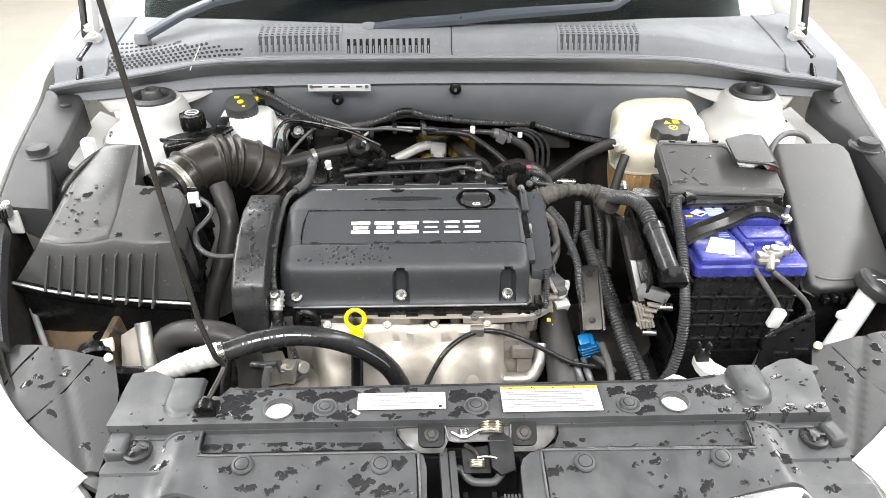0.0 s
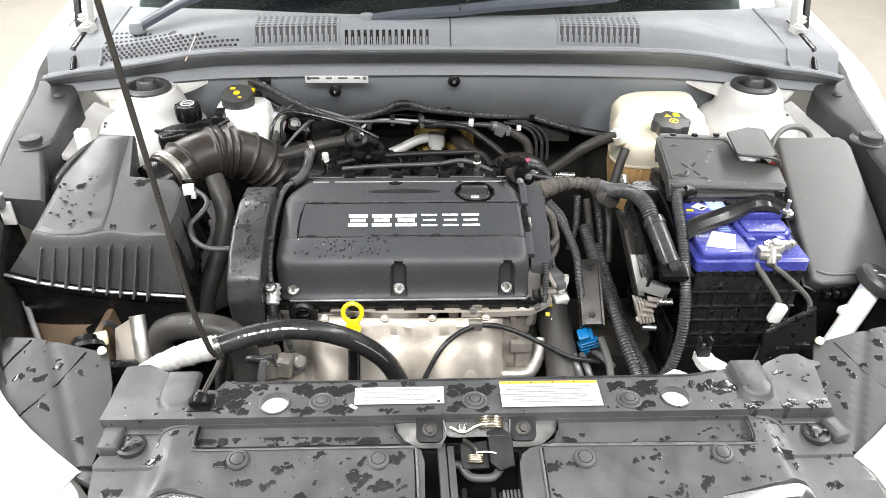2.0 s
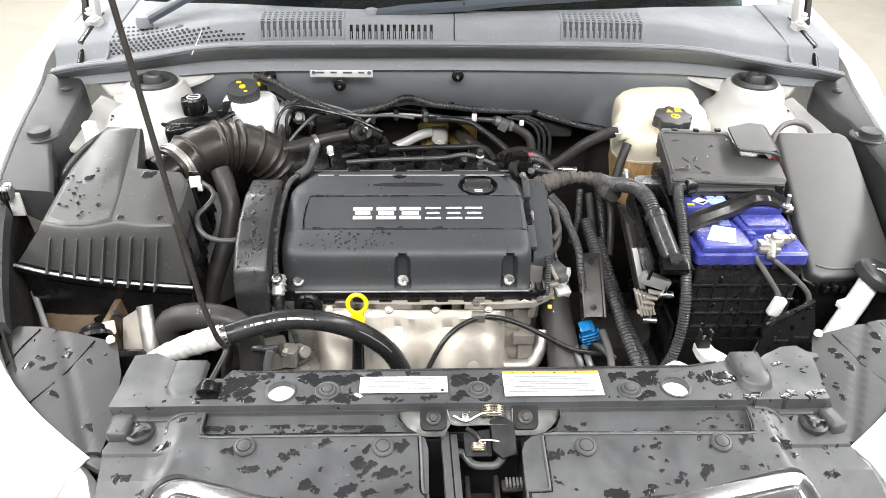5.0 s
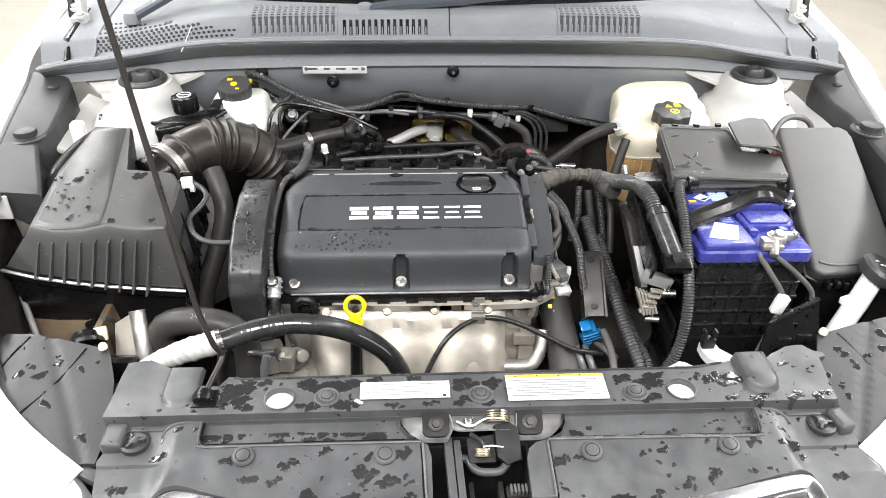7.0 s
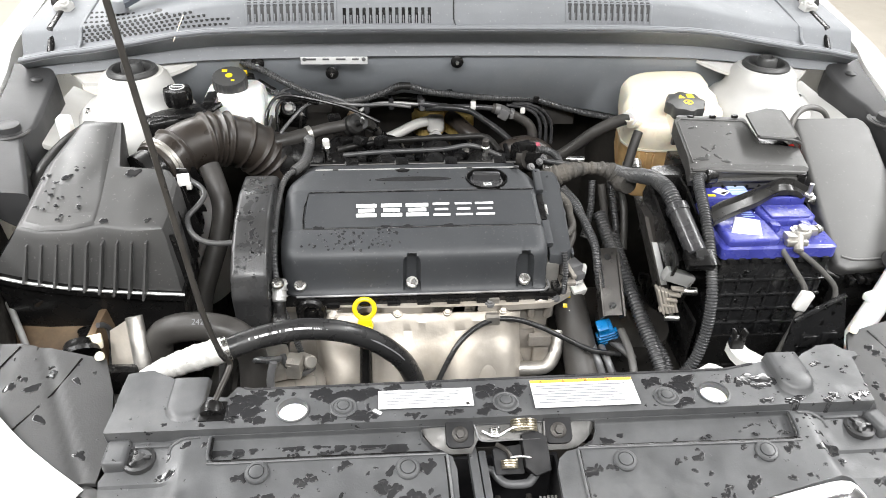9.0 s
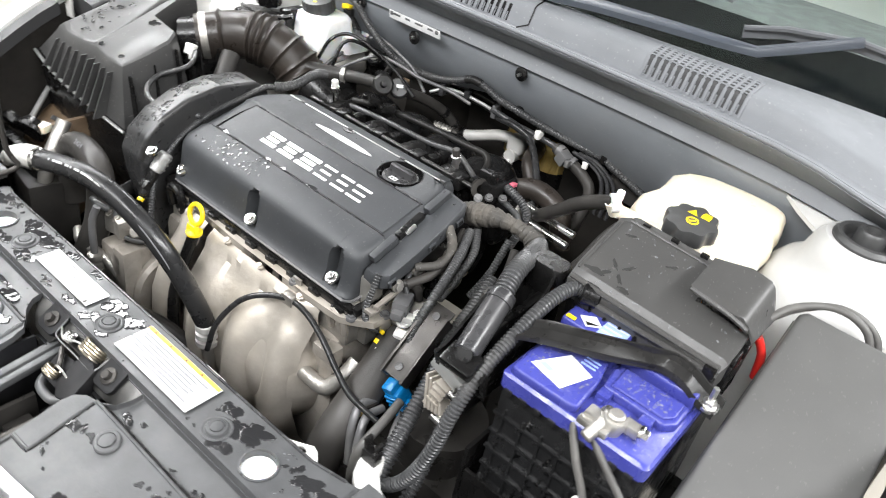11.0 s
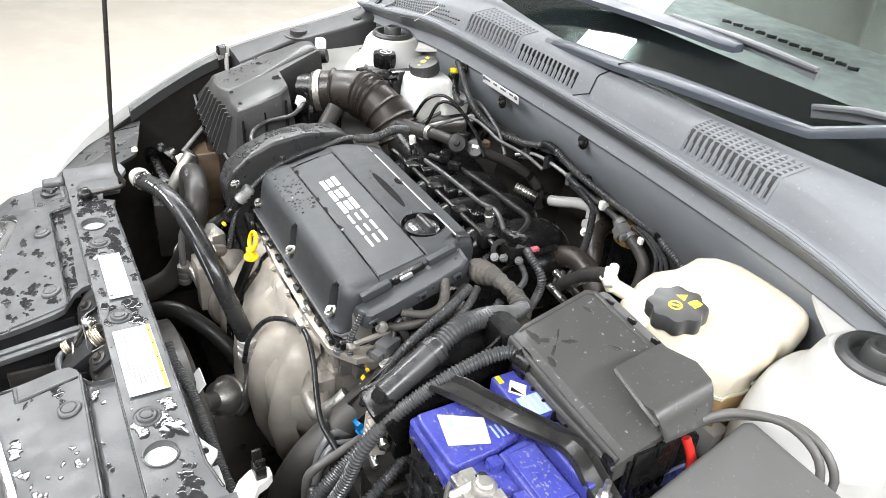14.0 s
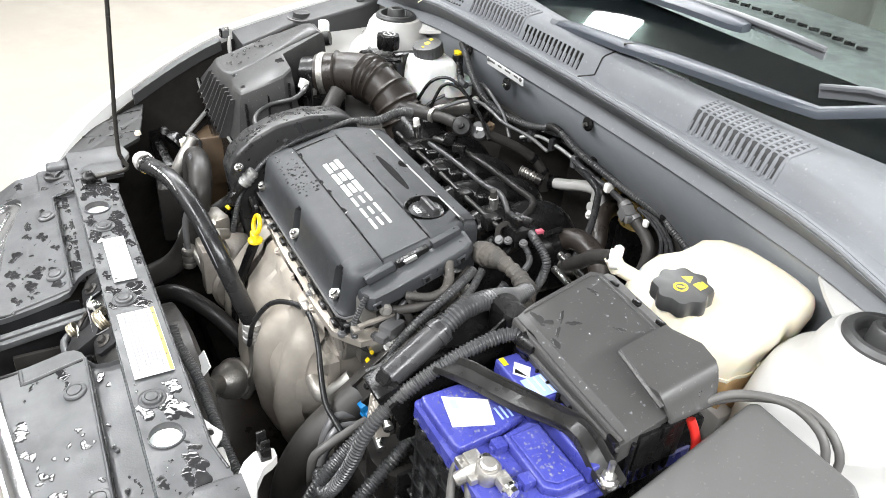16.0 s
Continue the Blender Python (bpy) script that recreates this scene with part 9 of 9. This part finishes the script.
cable("battery_loom", [(0.372, 0.376, 0.893), (0.358, 0.370, 0.895), (0.350, 0.345, 0.890), (0.346, 0.305, 0.876), (0.342, 0.262, 0.852), (0.339, 0.228, 0.826), (0.337, 0.20, 0.79), (0.334, 0.184, 0.745), (0.322, 0.17, 0.70), (0.300, 0.165, 0.665), (0.270, 0.17, 0.645), (0.24, 0.18, 0.63)], 0.0080, M_LOOM, "thick black corrugated loom past the battery", 0.0046, 0.0008, 14, "wiring loom")
solo("loom_socket", join(rod((0.366, 0.374, 0.894), (0.386, 0.382, 0.892), 0.014, 16, bev=0.002), box((0.372, 0.378, 0.886), (0.02, 0.02, 0.02), 0.003)), M_BLACK, "black loom socket at the fuse box", "connector")
modul = thing("control_module", (0.29, 0.27, 0.68), "finned aluminium engine control module with a paper label", "control module")
MB = lambda u, v, w: (0.270 + 0.026 * v + u, 0.329 - 0.087 * v + w, 0.852 - 0.116 * v)      # v runs down the board
part("module_body", loft([[MB(u, v, w) for u, w in ((-0.004, 0.06), (-0.005, 0.0), (0.0, -0.004), (0.010, 0.0), (0.010, 0.06))] for v in (0.0, 0.5, 0.98, 1.0)]), M_DARKSTEEL, modul, "dark module body")
part("module_label", loft([[MB(u, v, w) for u, w in ((-0.003, -0.0045), (0.006, -0.0052), (0.006, -0.0035), (-0.003, -0.003))] for v in (0.27, 0.5, 0.72)]), M_GREYROD, modul, "grey printed label strip")
for k in range(5):
    part("fin", box((0.279 + 0.0055 * k, 0.240, 0.757 - 0.001 * k), (0.0042, 0.020, 0.044 - 0.003 * k), 0.0018, 3, rot=(-14, -18, 0)), M_SHIELD, modul, "cast aluminium fin")
    part("fin_foot", box((0.287 + 0.003 * k, 0.233, 0.742 + 0.010 * k), (0.019, 0.010, 0.004), 0.0015, 2, rot=(0, 12, 0)), M_SHIELD, modul, "cast aluminium fin")
part("connector_plate", box((0.299, 0.241, 0.799), (0.048, 0.016, 0.020), 0.004, rot=(0, 20, 0)), M_GREYROD, modul, "grey metal connector plate")
part("connector_stub", rod((0.306, 0.236, 0.775), (0.330, 0.233, 0.776), 0.0065, 12, bev=0.001), M_STEEL, modul, "bright connector stub")
part("connector_stub", rod((0.290, 0.236, 0.725), (0.313, 0.233, 0.725), 0.005, 12, bev=0.001), M_STEEL, modul, "bright connector stub")
part("stub_neck", rod((0.316, 0.237, 0.795), (0.316, 0.235, 0.774), 0.004, 10), M_STEEL, modul)
part("stub_neck", rod((0.300, 0.238, 0.742), (0.300, 0.236, 0.724), 0.0035, 10), M_STEEL, modul)

# bracket, sensors and the big hose at the gearbox end
gbr = thing("gearbox_bracket", (0.21, 0.28, 0.66), "grey steel bracket with two bolt holes", "bracket")
part("bracket_bar", join(loft([[(x, y, z) for x, y in ((0.196, yy), (0.232, yy), (0.232, yy + 0.004), (0.196, yy + 0.004))] for yy, z in ((0.248, 0.722), (0.258, 0.732), (0.315, 0.780), (0.33, 0.790))]), box((0.198, 0.288, 0.748), (0.004, 0.10, 0.025), 0.001, rot=(40, 0, 0)), box((0.231, 0.288, 0.748), (0.004, 0.10, 0.025), 0.001, rot=(40, 0, 0))), M_DARKSTEEL, gbr)
for yy, z in ((0.258, 0.7335), (0.318, 0.7835)):
    part("bracket_hole", lathe([(0.0055, -0.002), (0.0055, 0.0012), (0.001, 0.0012)], Matrix.Translation((0.214, yy, z)) @ pose(0, 0, 0, 40, 0, 0), 14), M_BLACK, gbr)
blue = thing("blue_connector", (0.216, 0.255, 0.65), "blue plastic wiring connector", "connector")
bm_ = pose(0.217, 0.272, 0.668, 22, -20, 0) @ Matrix.Diagonal((0.92, 1, 1.18, 1))
cb = part("connector_body", moved(join(box((0, 0, -0.004), (0.026, 0.024, 0.046), 0.004, 3)), bm_), M_CYAN, blue)
part("connector_collar", moved(box((-0.004, -0.001, 0.020), (0.020, 0.020, 0.014), 0.003), bm_), M_CYAN, cb)
for k in range(5):
    part("connector_rib", moved(box((0.001 * (k % 2), -0.010, 0.012 - k * 0.0085), (0.034 - 0.006 * (k in (0, 4)), 0.008, 0.0034), 0.001), bm_), M_CYAN, cb)
for u in (-0.017, 0.017):
    part("connector_latch", moved(box((u, -0.004, -0.008), (0.005, 0.010, 0.026), 0.0015), bm_), M_CYAN, cb)
part("connector_tail", moved(join(box((0.004, 0, -0.034), (0.012, 0.012, 0.012), 0.002)), bm_), M_WHITEPL, blue)
cable("connector_cable", [(0.212, 0.285, 0.695), (0.205, 0.28, 0.735), (0.198, 0.30, 0.765), (0.196, 0.33, 0.795), (0.190, 0.36, 0.81), (0.178, 0.40, 0.825), (0.16, 0.44, 0.835)], 0.0065, M_LOOM, "black corrugated cable to the blue connector", 0.004, 0.0005)
solo("lower_radiator_hose", tube([(0.155, 0.345, 0.715), (0.160, 0.315, 0.700), (0.166, 0.275, 0.672), (0.170, 0.235, 0.645), (0.172, 0.195, 0.61), (0.175, 0.165, 0.555), (0.18, 0.15, 0.47), (0.18, 0.14, 0.38)], 0.0275, 22), M_GREYHOSE, "thick dusty black rubber radiator hose", "hose")
therm = thing("thermostat_housing", (0.155, 0.34, 0.68), "cast aluminium thermostat housing with a white sensor plug", "thermostat")
part("housing", join(rod((0.150, 0.37, 0.73), (0.158, 0.325, 0.708), 0.034, 22, bev=0.004), box((0.125, 0.36, 0.715), (0.04, 0.05, 0.05), 0.008)), M_ALU, therm)
part("sensor_plug", join(rod((0.160, 0.325, 0.735), (0.170, 0.310, 0.752), 0.011, 14, bev=0.002), box((0.172, 0.314, 0.722), (0.026, 0.018, 0.020), 0.003, rot=(20, 0, 20))), M_WHITEPL, therm, "white sensor plug")
part("yellow_mark", box((0.148, 0.288, 0.712), (0.007, 0.003, 0.007), 0.001, rot=(-40, 0, 0)), M_YELLOW, therm)
part("pale_mark", join(box((0.158, 0.279, 0.704), (0.010, 0.003, 0.010), 0.001, rot=(-40, 0, 0)), box((0.160, 0.270, 0.697), (0.010, 0.003, 0.006), 0.001, rot=(-40, 0, 0))), M_LABEL, therm)
cable("sensor_lead", [(0.172, 0.318, 0.735), (0.160, 0.325, 0.765), (0.145, 0.335, 0.79), (0.138, 0.36, 0.80)], 0.004, M_LOOM, "thin black lead to the sensor plug")
cable("oxygen_sensor_cable", [(-0.075, 0.178, 0.60), (-0.062, 0.185, 0.655), (-0.035, 0.205, 0.705), (-0.008, 0.225, 0.722), (0.025, 0.240, 0.728), (0.06, 0.240, 0.727), (0.10, 0.233, 0.715), (0.14, 0.222, 0.698), (0.175, 0.215, 0.682), (0.205, 0.218, 0.672), (0.226, 0.222, 0.664)], 0.0042, M_HOSE, "thin black cable bowed over the heat shield")
solo("cable_holder", join(box((0.024, 0.243, 0.728), (0.022, 0.016, 0.016), 0.003), box((0.026, 0.252, 0.745), (0.016, 0.004, 0.03), 0.001)), M_ALU, "small metal cable holder on the heat shield", "clip")
for pts in ([(0.19, 0.25, 0.66), (0.188, 0.225, 0.665), (0.196, 0.205, 0.645), (0.21, 0.19, 0.60)], [(0.205, 0.25, 0.655), (0.205, 0.22, 0.66), (0.214, 0.20, 0.64), (0.225, 0.185, 0.60)], [(0.215, 0.30, 0.64), (0.235, 0.25, 0.655), (0.25, 0.22, 0.655)]):
    solo("oil_pipe", tube(pts, 0.006, 10), M_GREYSTEEL, "bent pale metal gearbox oil pipe", "pipe", group="gearbox oil pipes")
solo("yellow_tag", box((0.19, 0.222, 0.655), (0.010, 0.006, 0.014), 0.001, rot=(30, 0, 0)), M_GOLD, "small yellow tag on the oil pipe", "tag")
for k, pts in enumerate(([(0.225, 0.42, 0.80), (0.232, 0.37, 0.776), (0.238, 0.33, 0.760), (0.252, 0.28, 0.732), (0.264, 0.23, 0.702), (0.277, 0.18, 0.672), (0.285, 0.14, 0.62)], [(0.245, 0.40, 0.775), (0.257, 0.35, 0.742), (0.275, 0.31, 0.698), (0.290, 0.26, 0.664), (0.303, 0.22, 0.645), (0.31, 0.17, 0.60)])):
    cable("gearbox_loom", pts, 0.0098 - 0.0015 * k, M_LOOM, "black corrugated loom down to the gearbox", 0.0055, 0.001, 14, "wiring loom", "gearbox looms")
for k, pts in enumerate(([(0.165, 0.45, 0.835), (0.185, 0.42, 0.82), (0.192, 0.38, 0.80), (0.198, 0.34, 0.79)], [(0.15, 0.44, 0.83), (0.165, 0.40, 0.815), (0.165, 0.36, 0.80), (0.15, 0.33, 0.79)], [(0.215, 0.455, 0.845), (0.212, 0.43, 0.80), (0.20, 0.41, 0.76)], [(0.23, 0.45, 0.84), (0.238, 0.42, 0.78), (0.24, 0.38, 0.72), (0.245, 0.33, 0.66)],
                         [(0.25, 0.47, 0.84), (0.258, 0.43, 0.78), (0.262, 0.37, 0.70)], [(0.265, 0.50, 0.83), (0.275, 0.45, 0.80), (0.27, 0.40, 0.74)])):
    cable("wiring_branch", pts, 0.0055 + 0.001 * (k % 2), (M_LOOM, M_GREYHOSE)[k % 2], "black wiring branch beside the engine", 0.004 if k % 2 == 0 else 0, 0.0005, category="cable", group="wiring beside the engine")
side_con = thing("side_connector", (-0.70, 0.33, 0.86), "grey multi-pin connector on a white bracket beside the wing ledge", "connector")
part("connector_shell", box((-0.708, 0.330, 0.908), (0.024, 0.014, 0.018), 0.003), M_GREYSTEEL, side_con, "grey plastic connector shell")
for k in range(4):
    part("pin_rib", box((-0.7155 + 0.005 * k, 0.3215, 0.908), (0.0025, 0.004, 0.015), 0.0006), M_BLACK, side_con)
part("connector_screw", hexbolt((-0.703, 0.333, 0.919), (0, -0.3, 1), 0.0045, 0.004), M_STEEL, side_con)
part("connector_bracket", box((-0.700, 0.336, 0.885), (0.02, 0.005, 0.04), 0.002), M_APRON, side_con)
for p in ((0.648, 0.64, 0.905), (-0.640, 0.62, 0.90)):
    solo("apron_stud", join(hexbolt(p, (0, -0.3, 1), 0.006, 0.006), rod(p, (p[0], p[1] - 0.003, p[2] + 0.012), 0.0035, 8)), M_STEEL, "bright stud on the inner wing panel", "stud")
solo("gearbox_mount", join(box((0.24, 0.40, 0.60), (0.14, 0.10, 0.05), 0.01), box((0.26, 0.36, 0.64), (0.05, 0.05, 0.05), 0.008)), M_DARKSTEEL, "dark cast gearbox mount", "mount")

clus = thing("coil_wiring", (0.14, 0.36, 0.74), "dusty wiring and plugs at the engine's end", "wiring")
part("corrugated_lead", tube([(0.135, 0.289, 0.816), (0.137, 0.279, 0.797), (0.137, 0.271, 0.775), (0.137, 0.272, 0.752), (0.138, 0.282, 0.733), (0.142, 0.298, 0.720)], 0.0042, 10, 0.004, 0.0005), M_LOOM, clus)
part("loop_lead", tube([(0.140, 0.300, 0.765), (0.142, 0.318, 0.785), (0.150, 0.335, 0.790), (0.158, 0.345, 0.778), (0.160, 0.350, 0.760)], 0.0058, 10), M_GREYHOSE, clus)
part("grey_plug", join(box((0.158, 0.318, 0.768), (0.022, 0.032, 0.020), 0.003, rot=(0, 0, 25)), box((0.166, 0.300, 0.763), (0.016, 0.014, 0.012), 0.002, rot=(0, 0, 25))), M_GREYSTEEL, clus, "grey plastic plug")
part("white_plug", join(box((0.170, 0.315, 0.752), (0.020, 0.014, 0.012), 0.002, rot=(0, 10, 30)), box((0.180, 0.325, 0.757), (0.010, 0.010, 0.014), 0.002)), M_WHITEPL, clus, "white plastic plug")
part("boss_screw", join(rod((0.128, 0.318, 0.79), (0.148, 0.312, 0.795), 0.006, 10), hexbolt((0.150, 0.3115, 0.7955), (1, -0.25, 0.2), 0.0060, 0.006)), M_ALU, clus, "bright boss screw")
for p, r in (((0.140, 0.355, 0.800), 0.010), ((0.140, 0.445, 0.785), 0.009), ((0.142, 0.395, 0.745), 0.011)):
    part("cast_boss", lathe([(r, -0.01), (r, 0.008), (r * 0.85, 0.010), (r * 0.5, 0.010), (r * 0.45, 0.004), (0.001, 0.004)], Matrix.Translation(p) @ pose(0, 0, 0, 0, 90, 0), 16), M_ALU, clus)
part("eye_lug", join(lathe([(0.014, -0.006), (0.014, 0.006), (0.007, 0.006), (0.007, -0.006)], pose(0.158, 0.405, 0.80, 0, 80, 20), 20), box((0.150, 0.405, 0.785), (0.012, 0.022, 0.03), 0.004)), M_ALU, clus, "dusty cast lug with an eye")
part("black_plug", join(box((0.155, 0.378, 0.780), (0.020, 0.018, 0.030), 0.004, rot=(10, 0, 20)), box((0.160, 0.372, 0.760), (0.014, 0.014, 0.016), 0.003)), M_BLACK, clus)
part("taped_branch", join(tube([(0.146, 0.406, 0.848), (0.158, 0.402, 0.838), (0.164, 0.397, 0.826), (0.166, 0.388, 0.815), (0.166, 0.372, 0.812), (0.162, 0.356, 0.814), (0.150, 0.342, 0.812)], lambda u: 0.0072 - 0.0012 * u + 0.0005 * math.sin(60 * u), 12), tube([(0.164, 0.398, 0.828), (0.168, 0.404, 0.808), (0.168, 0.414, 0.786), (0.166, 0.42, 0.76)], 0.0066, 12)), M_TAPE, clus, "branching lead wound in dusty tape")
part("ledge_rail", join(box((0.138, 0.365, 0.780), (0.007, 0.19, 0.005), 0.0015, rot=(0, 0, 8)), box((0.146, 0.272, 0.772), (0.014, 0.016, 0.006), 0.002)), M_DIRTYALU, clus, "dusty cast ledge")
part("orange_clip", box((0.152, 0.292, 0.728), (0.006, 0.005, 0.004), 0.001), M_YELLOW, clus, "small yellow clip")
